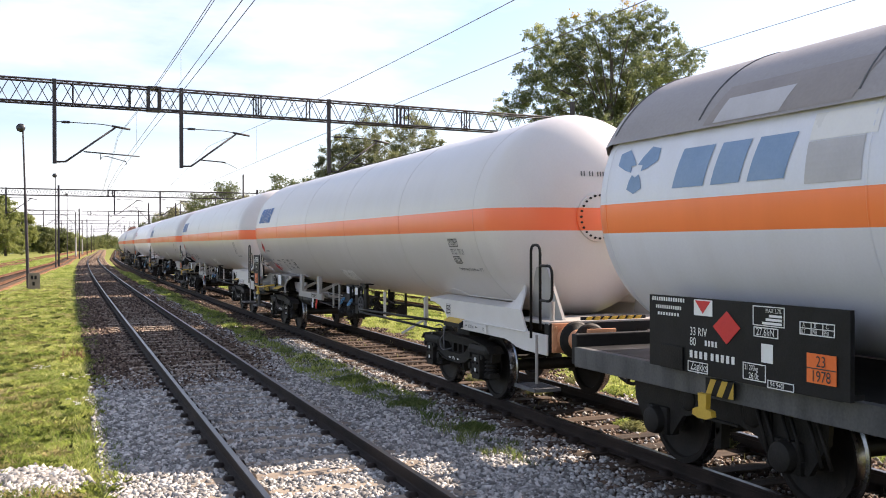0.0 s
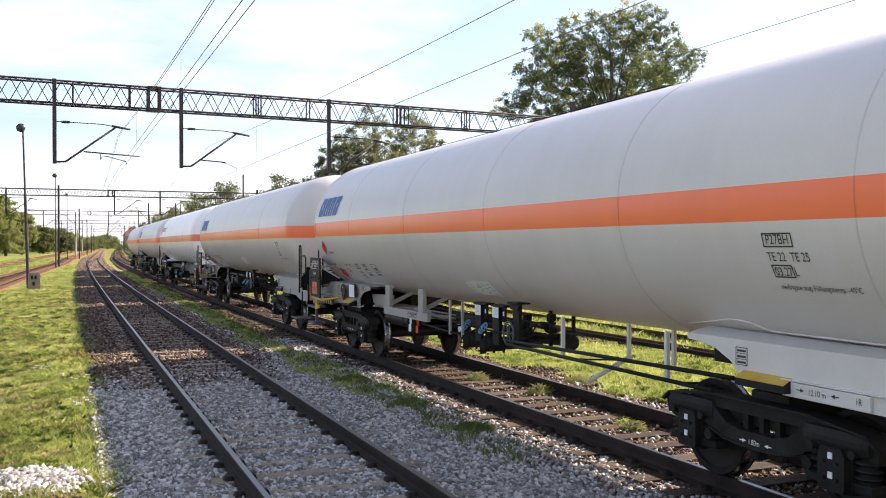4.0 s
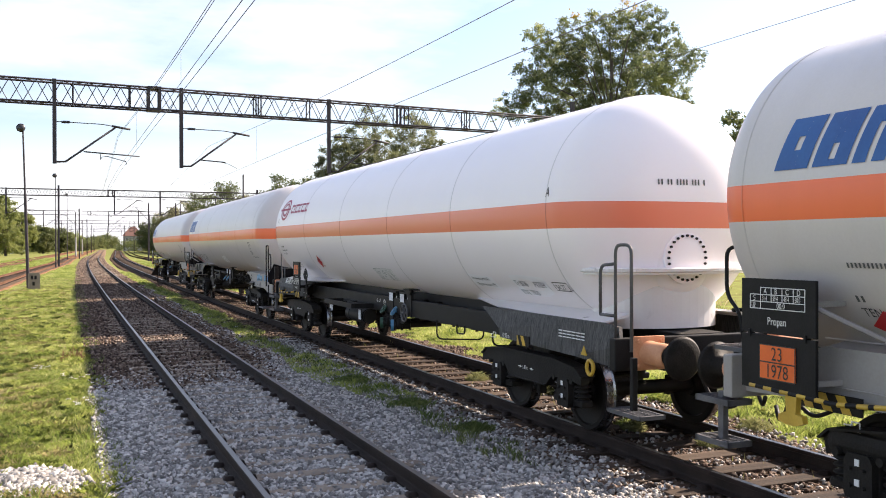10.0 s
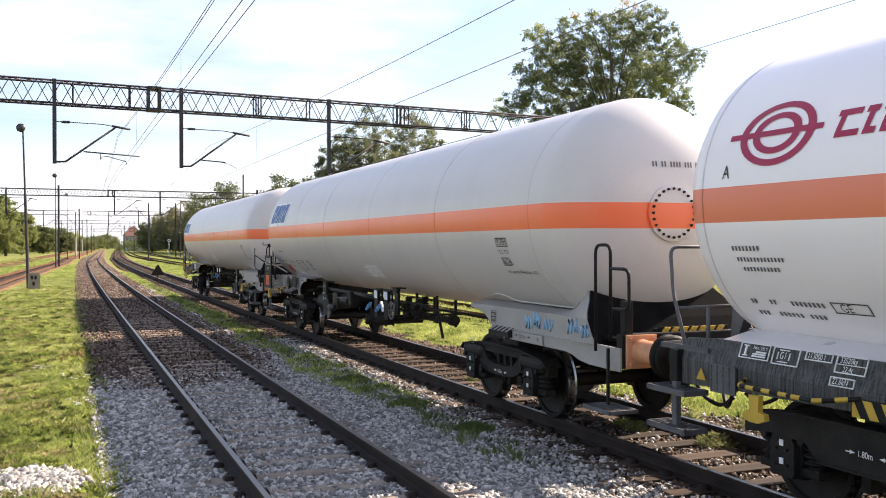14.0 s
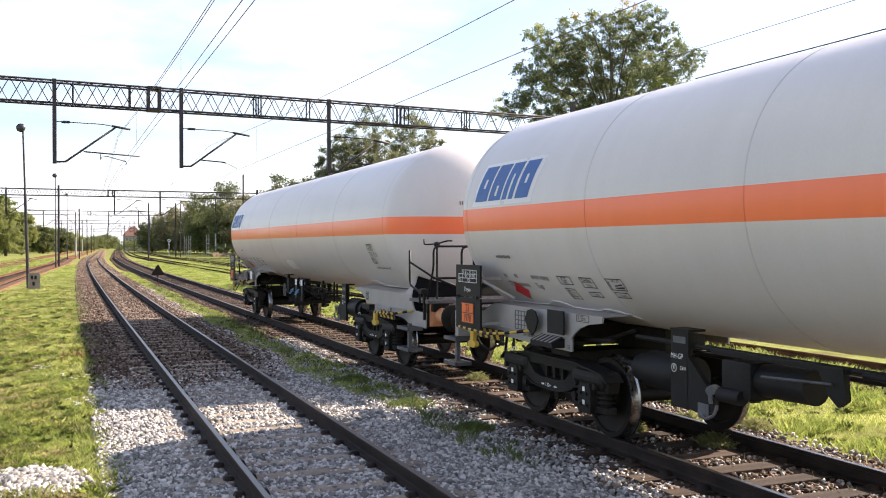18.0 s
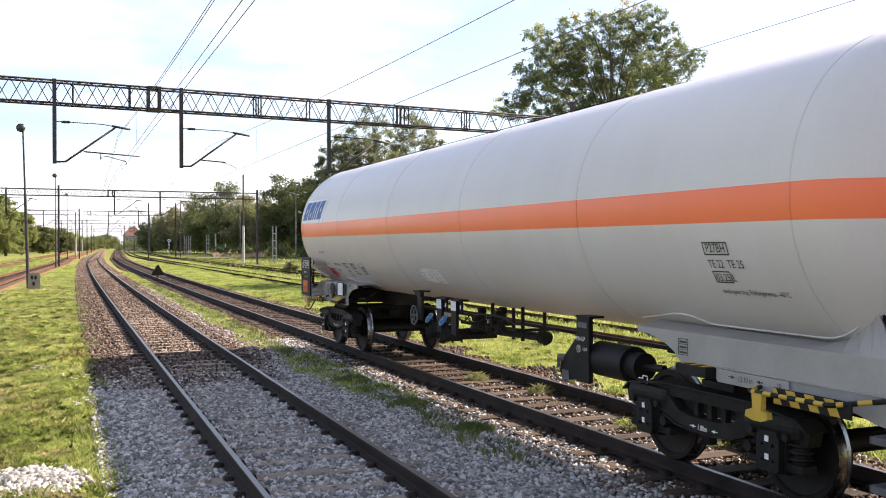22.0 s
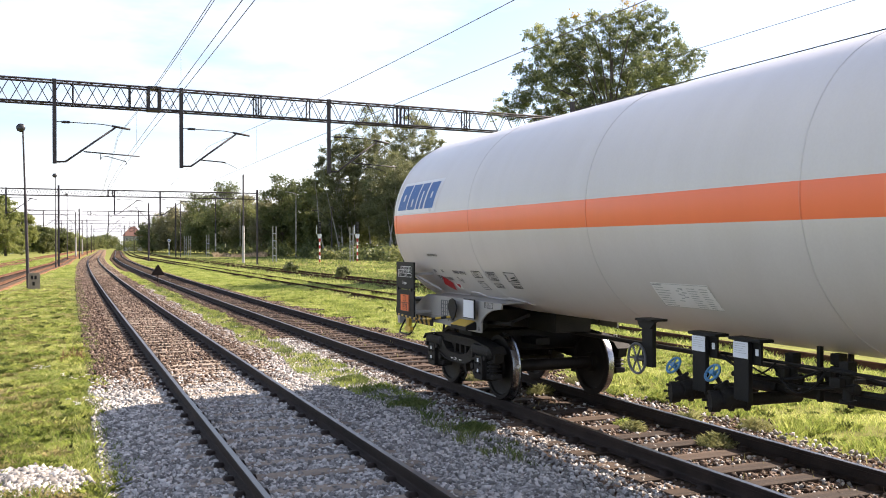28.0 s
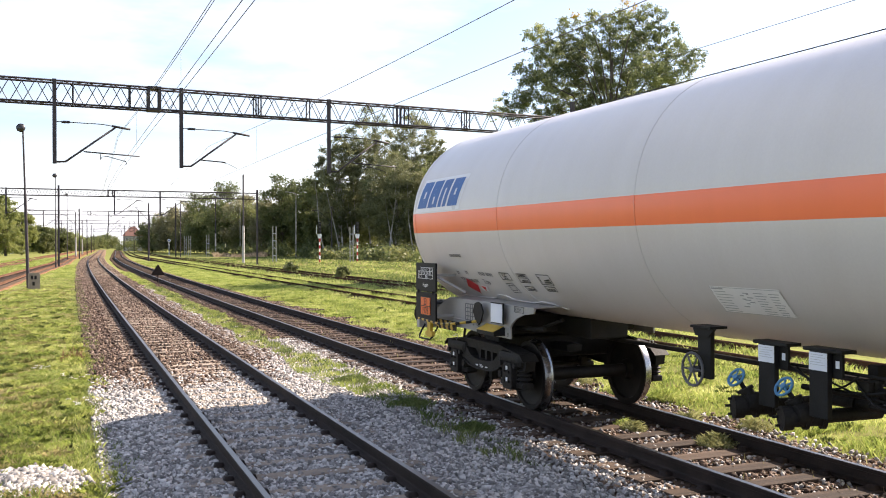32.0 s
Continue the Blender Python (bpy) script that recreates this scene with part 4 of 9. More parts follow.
def add_bogie(w, y, flat=False):
    b = part("bogie", BOGIE["frame"], None, w["thing"], "black cast bogie with coil springs and axle boxes", at=pose(0, y, 0))
    for sd in (-1, 1):
        part("side_frame", BOGIE["flat_frame" if flat else "side_frame"], None, b, at=pose(sd * 1.0, 0, 0, 0, 0, 0 if sd < 0 else 180))
        part("wheelbase_mark", BOGIE["base_mark"], None, b, at=pose(sd * (1.065 if flat else 1.0), 0, 0.16 if flat else 0, 0, 0, 0 if sd < 0 else 180))["kind"] = "stuff"
    for ay in (-0.9, 0.9):
        ws = part("wheelset", BOGIE["wheelset"], None, b, "dark wheels with bright worn treads", at=pose(0, ay, 0.46))
        w["wheelsets"].append((ws, ay))
        for s in (-1, 1):
            part("axle_box", BOGIE["axle_box"], None, b, at=pose(s * 1.02, ay, 0, 0, 0, 0 if s < 0 else 180))
            part("axle_box_mark", BOGIE["axle_mark"], None, b, at=pose(s * 1.02, ay, 0, 0, 0, 0 if s < 0 else 180))["kind"] = "stuff"
            part("spring_hood", BOGIE["hood"], None, b, at=pose(s * 1.02, ay, -0.11, 0, 0, 0 if s < 0 else 180))
            for dy in (-0.24, 0.24):
                part("coil_spring", BOGIE["spring"], None, b, at=pose(s * 1.0, ay + dy, 0))
    part("brake_rigging", BOGIE["brake"], None, b)
    return b


def tank_mesh(bm, half, r=R_TANK, z=Z_TANK, depth=0.65, longer=0.0):
    prof = []
    for i in range(13):
        a = i / 12 * math.pi / 2
        prof.append((-half - depth * math.cos(a), max(r * math.sin(a) ** 0.82, 0.001)))
    prof += [(-half + (2 * half) * k / 8, r) for k in range(1, 8)]
    prof += [(-p + longer, q) for p, q in prof[:13][::-1]]
    lathe(bm, prof, 96, "y", (0, 0, z))


FONT = {}


def text_np(body, size, align="LEFT", track=1.0):
    """Flat lettering as points and triangles; x to the right, y up."""
    key = (body, align, track)
    if key not in FONT:
        cu = bpy.data.curves.new("lettering", "FONT")
        cu.body, cu.size, cu.align_x, cu.space_character = body, 1.0, align, track
        ob = bpy.data.objects.new("lettering", cu)
        me = ob.to_mesh()
        V = np.array([v.co[:] for v in me.vertices])
        F = [list(p.vertices) for p in me.polygons]
        ob.to_mesh_clear()
        bpy.data.objects.remove(ob)
        bpy.data.curves.remove(cu)
        FONT[key] = (V, F)
    V, F = FONT[key]
    return V[:, :2] * size * 1.38, F


def flank_shape(bm, polys, off=0.006, r=R_TANK, zc=Z_TANK):
    """Thin outlines (y along the wagon, arc height above the tank's middle) laid on the near flank."""
    for poly in polys:
        # cut into strips so that tall shapes follow the curve
        vs = []
        for y, h in poly:
            a = h / r
            vs.append(bm.verts.new((-(r + off) * math.cos(a), y, zc + (r + off) * math.sin(a))))
        bm.faces.new(vs)


def flank_text(bm, body, y, h, size, off=0.007, shear=0.0, r=R_TANK, zc=Z_TANK, align="LEFT", squeeze=0.8):
    V, F = text_np(body, size, align)
    vs = []
    for a, b in V:
        t = (h + b) / r
        # read from outside: to the right means towards the front of the train
        vs.append(bm.verts.new((-(r + off) * math.cos(t), y - (a * squeeze + shear * b), zc + (r + off) * math.sin(t))))
    for f in F:
        try:
            bm.faces.new([vs[i] for i in f])
        except ValueError:
            pass


def wall_text(bm, body, x, y, z, size, align="LEFT", squeeze=0.85, slot=0):
    """Lettering on an upright face that looks to the near side."""
    V, F = text_np(body, size, align)
    vs = [bm.verts.new((x, y - a * squeeze, z + b)) for a, b in V]
    for f in F:
        try:
            bm.faces.new([vs[i] for i in f]).material_index = slot
        except ValueError:
            pass


def cell(y0, y1, h0, h1, w=0.008):
    """The four strokes of a boxed mark."""
    return [[(y0, h0), (y1, h0), (y1, h0 + w), (y0, h0 + w)], [(y0, h1 - w), (y1, h1 - w), (y1, h1), (y0, h1)],
            [(y0, h0), (y0 + w, h0), (y0 + w, h1), (y0, h1)], [(y1 - w, h0), (y1, h0), (y1, h1), (y1 - w, h1)]]


def bars(y, h, n, bw, bh, gap):
    """A run of plain strokes in place of writing, towards the front of the train."""
    return [[(y - i * (bw + gap), h), (y - i * (bw + gap) - bw, h), (y - i * (bw + gap) - bw, h + bh), (y - i * (bw + gap), h + bh)] for i in range(n)]



BOGIE = bogie_meshes()
bm = bmesh.new()
wall_text(bm, "1.80m", -0.104, 0.09, 0.468, 0.05)
for k in (-1, 1):
    prism(bm, [(k * 0.16, 0.505), (k * 0.115, 0.49), (k * 0.16, 0.475)], "x", -0.105, -0.099)
    box(bm, -0.105, -0.099, min(k * 0.16, k * 0.20), max(k * 0.16, k * 0.20), 0.486, 0.494)
for y0, y1, z0, z1 in ((0.94, 1.1, 0.78, 0.79), (0.94, 0.95, 0.78, 0.86), (0.94, 1.02, 0.85, 0.86), (1.02, 1.03, 0.82, 0.86), (1.02, 1.1, 0.82, 0.83)):
    box(bm, -0.076, -0.068, y0, y1, z0, z1)
BOGIE["base_mark"] = finish(bm, "wheelbase_mark", ["white"])


def hz(z, r=R_TANK):
    """Arc height on the flank above the tank's middle, from the height over the rail."""
    return r * math.asin(max(-0.99, min(0.99, (z - Z_TANK) / r)))


def smooth_poly(poly, n=6):
    """Outline with more points along its sides, so that it follows the curve of the tank."""
    res = []
    for (a, b), (c, e) in zip(poly, poly[1:] + poly[:1]):
        for k in range(n):
            res.append((a + (c - a) * k / n, b + (e - b) * k / n))
    return res


def quad_strip(y0, y1, h0, h1, slant=0.0, n=6):
    """An upright or slanted block cut into level strips."""
    res = []
    for k in range(n):
        a, b = h0 + (h1 - h0) * k / n, h0 + (h1 - h0) * (k + 1) / n
        sa, sb = -slant * (a - h0), -slant * (b - h0)
        res.append([(y0 + sa, a), (y1 + sa, a), (y1 + sb, b), (y0 + sb, b)])
    return res


WAGONS = []


def lean(bm, k=0.5, z0=1.15):
    """Draws the upper edge of a saddle plate in towards the tank."""
    for v in bm.verts:
        d = max(0.0, v.co.z - z0) * k
        v.co.x -= math.copysign(d, v.co.x)


def rail_part(t, name, paths, r=0.017, mat="black", label=""):
    for p in paths:
        bm = bmesh.new()
        tube(bm, rounded(p, 0.1), r, 8)
        part(name, bm, mat, t, label)


def hatch(bm, x, y0, y1, z0, z1, n=6, slant=0.5):
    """Black and yellow slanted stripes on an upright face towards the near side; slot 1 is yellow."""
    box(bm, x, x + 0.012, min(y0, y1), max(y0, y1), z0, z1)
    w = (y1 - y0) / n
    h = (z1 - z0) * slant * (1 if y1 > y0 else -1)
    for k in range(0, n, 2):
        a = y0 + w * k
        pts = [(a, z0 + 0.004), (a + w, z0 + 0.004), (a + w - h, z1 - 0.004), (a - h, z1 - 0.004)]
        lo, hi = min(y0, y1) + 0.004, max(y0, y1) - 0.004
        pts = [(min(max(u, lo), hi), v) for u, v in pts]
        vs = [bm.verts.new((x - 0.004, u, v)) for u, v in pts]
        try:
            bm.faces.new(vs).material_index = 1
        except ValueError:
            pass


def striped_bar(t, pts, r=0.02, name="shunting_bar"):
    """A bent bar with yellow and black bands."""
    P = rounded(pts, 0.05)
    bm = bmesh.new()
    Q, S, acc = [P[0]], [], 0.0
    for a, b in zip(P, P[1:]):
        n = max(1, int((b - a).length / 0.045))
        for k in range(n):
            Q.append(a.lerp(b, (k + 1) / n))
            acc += (b - a).length / n
            S.append(int(acc / 0.09) % 2)
    tube(bm, Q, r, 8, slots=S)
    part(name, bm, ["yellow", "black"], t, "yellow and black striped bar")


def rope_hook(t, x, y, z, mat="yellow"):
    bm = bmesh.new()
    prism(bm, [(y - 0.06, z + 0.1), (y + 0.06, z + 0.1), (y + 0.05, z - 0.02), (y + 0.13, z - 0.05), (y + 0.14, z - 0.1), (y + 0.05, z - 0.12), (y - 0.05, z - 0.12), (y - 0.13, z - 0.09), (y - 0.12, z - 0.04), (y - 0.05, z - 0.03)], "x", x - 0.025, x + 0.025)
    part("rope_hook", bm, mat, t, "yellow cast rope hook")


def buffers(t, hs, e, mat_near, mat_far="orange"):
    for s in (-1, 1):
        x = s * 0.875
        bm = bmesh.new()
        box(bm, x - 0.19, x + 0.19, min(e * hs, e * (hs + 0.03)), max(e * hs, e * (hs + 0.03)), 0.88, 1.24, 0.01)
        lathe(bm, [(e * (hs + 0.02), 0.001), (e * (hs + 0.02), 0.135), (e * (hs + 0.10), 0.125), (e * (hs + 0.36), 0.125), (e * (hs + 0.38), 0.11), (e * (hs + 0.38), 0.001)], 28, "y", (x, 0, 1.06))
        for a, b in ((-0.14, -0.13), (0.14, -0.13), (-0.14, 0.13), (0.14, 0.13)):
            rod(bm, (x + a, e * (hs + 0.03), 1.06 + b), (x + a, e * (hs + 0.06), 1.06 + b), 0.022, seg=6)
        b = part("buffer", bm, mat_near if s < 0 else mat_far, t, "%s-painted sprung buffer with dark head" % {"orange": "orange", "red": "red"}[mat_near], smooth=True)
        bm = bmesh.new()
        lathe(bm, [(e * (hs + 0.36), 0.001), (e * (hs + 0.36), 0.10), (e * (hs + 0.55), 0.10), (e * (hs + 0.565), 0.2), (e * (hs + 0.59), 0.225), (e * (hs + 0.61), 0.2), (e * (hs + 0.618), 0.1), (e * (hs + 0.62), 0.001)], 32, "y", (x, 0, 1.06))
        part("buffer_head", bm, "red" if mat_near == "red" and e > 0 else "chassis", b)


def coupling(t, hs, e):
    """Draw hook, links and two brake hoses at one end."""
    bm = bmesh.new()
    box(bm, -0.05, 0.05, min(e * (hs - 0.1), e * (hs + 0.3)), max(e * (hs - 0.1), e * (hs + 0.3)), 0.98, 1.1, 0.02)
    prism(bm, [(e * (hs + 0.3), 0.96), (e * (hs + 0.36), 1.0), (e * (hs + 0.34), 1.18), (e * (hs + 0.27), 1.16), (e * (hs + 0.24), 1.05)], "x", -0.04, 0.04)
    tube(bm, rounded([(-0.07, e * (hs + 0.25), 1.04), (-0.07, e * (hs + 0.42), 0.72), (0.07, e * (hs + 0.42), 0.72), (0.07, e * (hs + 0.25), 1.04)], 0.05), 0.022, 6)
    part("draw_hook", bm, "chassis", t)
    for x in (-0.35, 0.35):
        bm = bmesh.new()
        tube(bm, rounded([(x, e * hs, 0.95), (x, e * (hs + 0.15), 0.92), (x * 0.9, e * (hs + 0.3), 0.6), (x * 0.6, e * (hs + 0.5), 0.5), (x * 0.4, e * (hs + 0.62), 0.62)], 0.12), 0.022, 7)
        part("brake_hose", bm, "black", t)


def grating(bm, x0, x1, y0, y1, z, h=0.04, n=None):
    y0, y1 = min(y0, y1), max(y0, y1)
    for a, b, c, e in ((x0, x1, y0, y0 + 0.02), (x0, x1, y1 - 0.02, y1), (x0, x0 + 0.02, y0, y1), (x1 - 0.02, x1, y0, y1)):
        box(bm, a, b, c, e, z - h, z)
    m = n or max(3, int((y1 - y0) / 0.05))
    for k in range(1, m):
        y = y0 + (y1 - y0) * k / m
        box(bm, x0, x1, y - 0.005, y + 0.005, z - h * 0.7, z - 0.004)
    m = max(3, int((x1 - x0) / 0.12))
    for k in range(1, m):
        x = x0 + (x1 - x0) * k / m
        box(bm, x - 0.006, x + 0.006, y0, y1, z - h * 0.6, z - 0.008)


def step_irons(t, y0, y1, z1, z2, x=-1.27, mat="galv", bend=0.0):
    """Two treads on a hanger below the headstock."""
    for s in (-1, 1):
        X = x * s if s < 0 else -x
        X = abs(x) * s
        for z in (z1, z2):
            bm = bmesh.new()
            grating(bm, X - 0.13, X + 0.13, y0, y1, z, 0.05)
            part("step_tread", bm, mat, t)
        bm = bmesh.new()
        ym = (y0 + y1) / 2 - bend
        box(bm, X - 0.03, X + 0.03, ym - 0.035, ym + 0.035, z2 - 0.03, z1 + 0.05, 0.008)
        part("step_hanger", bm, mat, t)


def dome_ring(t, y_end, e, zc, r=0.33, half_depth=0.65, mat="tank"):
    """Bolted inspection cover in the middle of a tank end."""
    bm = bmesh.new()
    lathe(bm, [(y_end - e * 0.10, 0.001), (y_end - e * 0.10, r + 0.13), (y_end - e * 0.03, r + 0.05), (y_end - e * 0.02, r), (y_end + e * 0.02, r), (y_end + e * 0.025, r - 0.02), (y_end + e * 0.03, 0.001)], 48, "y", (0, 0, zc))
    c = part("manhole_cover", bm, mat, t, "round bolted cover in the tank end", smooth=True)
    bm = bmesh.new()
    for k in range(24):
        a = 2 * math.pi * k / 24
        x, z = (r - 0.045) * math.cos(a), zc + (r - 0.045) * math.sin(a)
        rod(bm, (x, y_end, z), (x, y_end + e * 0.05, z), 0.015, seg=6)
    b = part("cover_bolts", bm, "chassis", c)
    b["kind"] = "stuff"


def flank(t, name, mat, shapes=(), texts=(), label="", off=0.006):
    bm = bmesh.new()
    flank_shape(bm, shapes, off)
    for body, y, z, size in texts:
        flank_text(bm, body, y, hz(z), size, off + 0.001)
    ob = part(name, bm, mat, t, label)
    if (texts or len(shapes) > 1) and not label:
        ob["kind"] = "stuff"
    return ob


def number_marks(t, y0, zs):
    """Wagon number and keeper marks as plain strokes."""
    sh = []
    for (y, z, n, bw, bh) in zs:
        sh += bars(y, hz(z), n, bw * 0.7, bh * 0.85, bw * 0.75)
    flank(t, "painted_number", "ink_faded", sh)


def dome_y(half, x, z, depth=0.65):
    """Where the front dome of a tank lies at a place across it."""
    q = min(1.0, (math.hypot(x, z - Z_TANK) / R_TANK) ** (1 / 0.82))
    return -half - depth * math.sqrt(1 - q * q)


def dome_number(t, half, x0, z, groups=(2, 2, 4, 3, 1), bw=0.02, bh=0.065):
    """The wagon number as plain strokes across the tank's front dome."""
    bm = bmesh.new()
    x = x0
    for n in groups:
        for k in range(n):
            bm.faces.new([bm.verts.new((a, dome_y(half, a, b) - 0.006, b)) for a, b in ((x, z), (x + bw, z), (x + bw, z + bh), (x, z + bh))])
            x += 0.042
        x += 0.038
    part("painted_number", bm, "ink_faded", t)["kind"] = "stuff"


def danger_diamond(t, y, z, s=0.17, skew=0.0):
    h = hz(z)
    flank(t, "danger_label", "hazard_red", [smooth_poly([(y, h + s), (y - s * 0.95, h + skew), (y, h - s), (y + s * 0.95, h + skew)])], label="red danger diamond", off=0.008)
    flank(t, "flame_mark", "ink", [[(y + 0.035, h + 0.02), (y - 0.035, h + 0.02), (y - 0.045, h + 0.06), (y - 0.01, h + 0.11), (y + 0.03, h + 0.07)]], off=0.012)


def boxed(t, y0, y1, z0, z1, texts=(), extra=(), mat="ink", name="stencil_mark"):
    flank(t, name, mat, cell(y0, y1, hz(z0), hz(z1), 0.012) + list(extra), texts)


def inspection_sign(t, y, z, date):
    """Tank code, test dates and filling temperature stencilled near the front end."""
    boxed(t, y, y - 0.31, z - 0.01, z + 0.105, [("P27BH", y - 0.025, z + 0.015, 0.085)])
    flank(t, "stencil_mark", "ink", (), [("TE 22  TE 25", y - 0.0, z - 0.10, 0.052) if date in ("08.24", "06.24") else ("TE 22  TE 25", y - 0.0, z - 0.12, 0.08)])
    boxed(t, y - 0.02, y - 0.23, z - 0.255, z - 0.15, [(date, y - 0.033, z - 0.238, 0.08)])
    flank(t, "stencil_mark", "ink", (), [("L", y - 0.25, z - 0.238, 0.085), ("niedrigste zug. F\u00fcllungstemp. -40\u00b0C", y - 0.02, z - 0.35, 0.054)])


def ramp_mark(y, h, w):
    """Slanted bars of a loading-ramp symbol."""
    return [[(y - w * 0.35, h + 0.02), (y - w * 0.95, h + 0.02), (y - w * 0.95, h + 0.05), (y - w * 0.35, h + 0.035)],
            [(y - w * 0.4, h + 0.05), (y - w * 0.9, h + 0.065), (y - w * 0.9, h + 0.09), (y - w * 0.4, h + 0.065)],
            [(y - w * 0.08, h + 0.02), (y - w * 0.12, h + 0.02), (y - w * 0.12, h + 0.11), (y - w * 0.08, h + 0.11)],
            [(y - w * 0.04, h + 0.1), (y - w * 0.16, h + 0.1), (y - w * 0.16, h + 0.115), (y - w * 0.04, h + 0.115)]]


def load_board(t, x, y0, y1, z0, z1, orange, limit, fuel="Propan", low=False):
    """Black folding board with the load table above and the hazard number plate below."""
    bm = bmesh.new()
    zm = (z0 + z1) / 2
    box(bm, x, x + 0.03, y1, y0, z0, zm - 0.006, 0.004)
    box(bm, x, x + 0.03, y1, y0, zm + 0.006, z1, 0.004)
    for y in (y0 - 0.1, y1 + 0.1):
        box(bm, x - 0.012, x + 0.04, y - 0.012, y + 0.012, zm - 0.03, zm + 0.03)
    b = part("load_board", bm, "black", t, "black folding load board")
    w = y0 - y1
    bm = bmesh.new()
    zt = zm if low else z1
    gy0, gy1, gz0, gz1 = y0 - w * 0.13, y1 + w * 0.13, zt - (z1 - z0) * 0.27, zt - (z1 - z0) * 0.08
    lw = 0.006
    for k in range(4):
        z = gz0 + (gz1 - gz0) * k / 3
        a = gy0 if k < 3 else gy0 - (gy0 - gy1) * 0.2
        box(bm, x - 0.004, x - 0.001, gy1, a, z - lw / 2, z + lw / 2)
    for k in range(6):
        y = gy0 + (gy1 - gy0) * k / 5
        box(bm, x - 0.004, x - 0.001, y - lw / 2, y + lw / 2, gz0 if k < 2 or k == 5 else gz0 + (gz1 - gz0) / 3, gz1 if k else gz0 + (gz1 - gz0) * 0.667)
    for k, ch in enumerate("ABCD"):
        wall_text(bm, ch, x - 0.003, gy0 + (gy1 - gy0) * (k + 1.3) / 5, gz0 + (gz1 - gz0) * 0.71, 0.045)
    wall_text(bm, "S", x - 0.003, gy0 + (gy1 - gy0) * 0.3 / 5, gz0 + (gz1 - gz0) * 0.38, 0.045)
    for k, ch in enumerate(limit):
        wall_text(bm, ch, x - 0.003, gy0 + (gy1 - gy0) * (k + 1.12) / 5, gz0 + (gz1 - gz0) * 0.38, 0.042, squeeze=0.6)
    wall_text(bm, "120", x - 0.003, gy0 - 0.01, gz0 + (gz1 - gz0) * 0.05, 0.042, squeeze=0.6)
    wall_text(bm, "00.0", x - 0.003, gy0 + (gy1 - gy0) * 0.5, gz0 + (gz1 - gz0) * 0.05, 0.045)
    if fuel:
        wall_text(bm, fuel, x - 0.003, (y0 + y1) / 2, zt - (z1 - z0) * (0.42 if low else 0.41), 0.062, "CENTER")
    part("load_table", bm, "white", b, "white load table on black")["kind"] = "stuff"
    oy0, oy1, oz0, oz1 = orange
    bm = bmesh.new()
    box(bm, x - 0.008, x, oy1, oy0, oz0, oz1, 0.002)
    pl = part("hazard_plate", bm, "hazard_orange", b, "orange hazard number plate")
    bm = bmesh.new()
    mz = (oz0 + oz1) / 2
    box(bm, x - 0.011, x - 0.0085, oy1, oy0, mz - 0.005, mz + 0.005)
    for y in (oy0, oy1):
        box(bm, x - 0.011, x - 0.0085, y - 0.004, y + 0.004, oz0, oz1)
    for z in (oz0, oz1):
        box(bm, x - 0.011, x - 0.0085, oy1, oy0, z - 0.004, z + 0.004)
    sz = (oz1 - oz0) * 0.40
    wall_text(bm, "23", x - 0.012, (oy0 + oy1) / 2, mz + sz * 0.16, sz * 1.0, "CENTER")
    wall_text(bm, "1978", x - 0.012, (oy0 + oy1) / 2, oz0 + sz * 0.16, sz * 1.0, "CENTER")
    part("hazard_numbers", bm, "ink", b)["kind"] = "stuff"
    return b


YB = 1.1


def instruction_plate(t, y, w, z1, z0):
    """Pale printed sheet glued to the belly: a heading, columns of small lines and a diagram."""
    h0, h1 = hz(z0), hz(z1)
    flank(t, "printed_plate", "print_paper", [smooth_poly([(y, h1), (y - w, h1), (y - w, h0), (y, h0)])], label="pale printed instruction sheet")
    rs = random.Random(3)
    sh = []
    for c0, c1, n in ((0.04, 0.30, 8), (0.62, 0.80, 9), (0.83, 0.97, 9)):
        for k in range(n):
            h = h0 + (h1 - h0) * (0.08 + 0.84 * k / n)
            e = c1 - rs.uniform(0, 0.4) * (c1 - c0)
            sh.append([(y - w * c0, h), (y - w * e, h), (y - w * e, h + 0.008), (y - w * c0, h + 0.008)])
    for k in range(9):
        u, h, l = rs.uniform(0.34, 0.52), h0 + (h1 - h0) * rs.uniform(0.15, 0.85), rs.uniform(0.03, 0.09)
        sh.append([(y - w * u, h), (y - w * (u + l), h), (y - w * (u + l), h + 0.012), (y - w * u, h + 0.012)])
    sh += [[(y - 0.02, h1 - 0.03), (y - w * 0.2, h1 - 0.03), (y - w * 0.2, h1 - 0.015), (y - 0.02, h1 - 0.015)]]
    sh += cell(y - 0.005, y - w + 0.005, h0 + 0.005, h1 - 0.005, 0.005)
    flank(t, "small_print", "print_grey", sh, off=0.012)


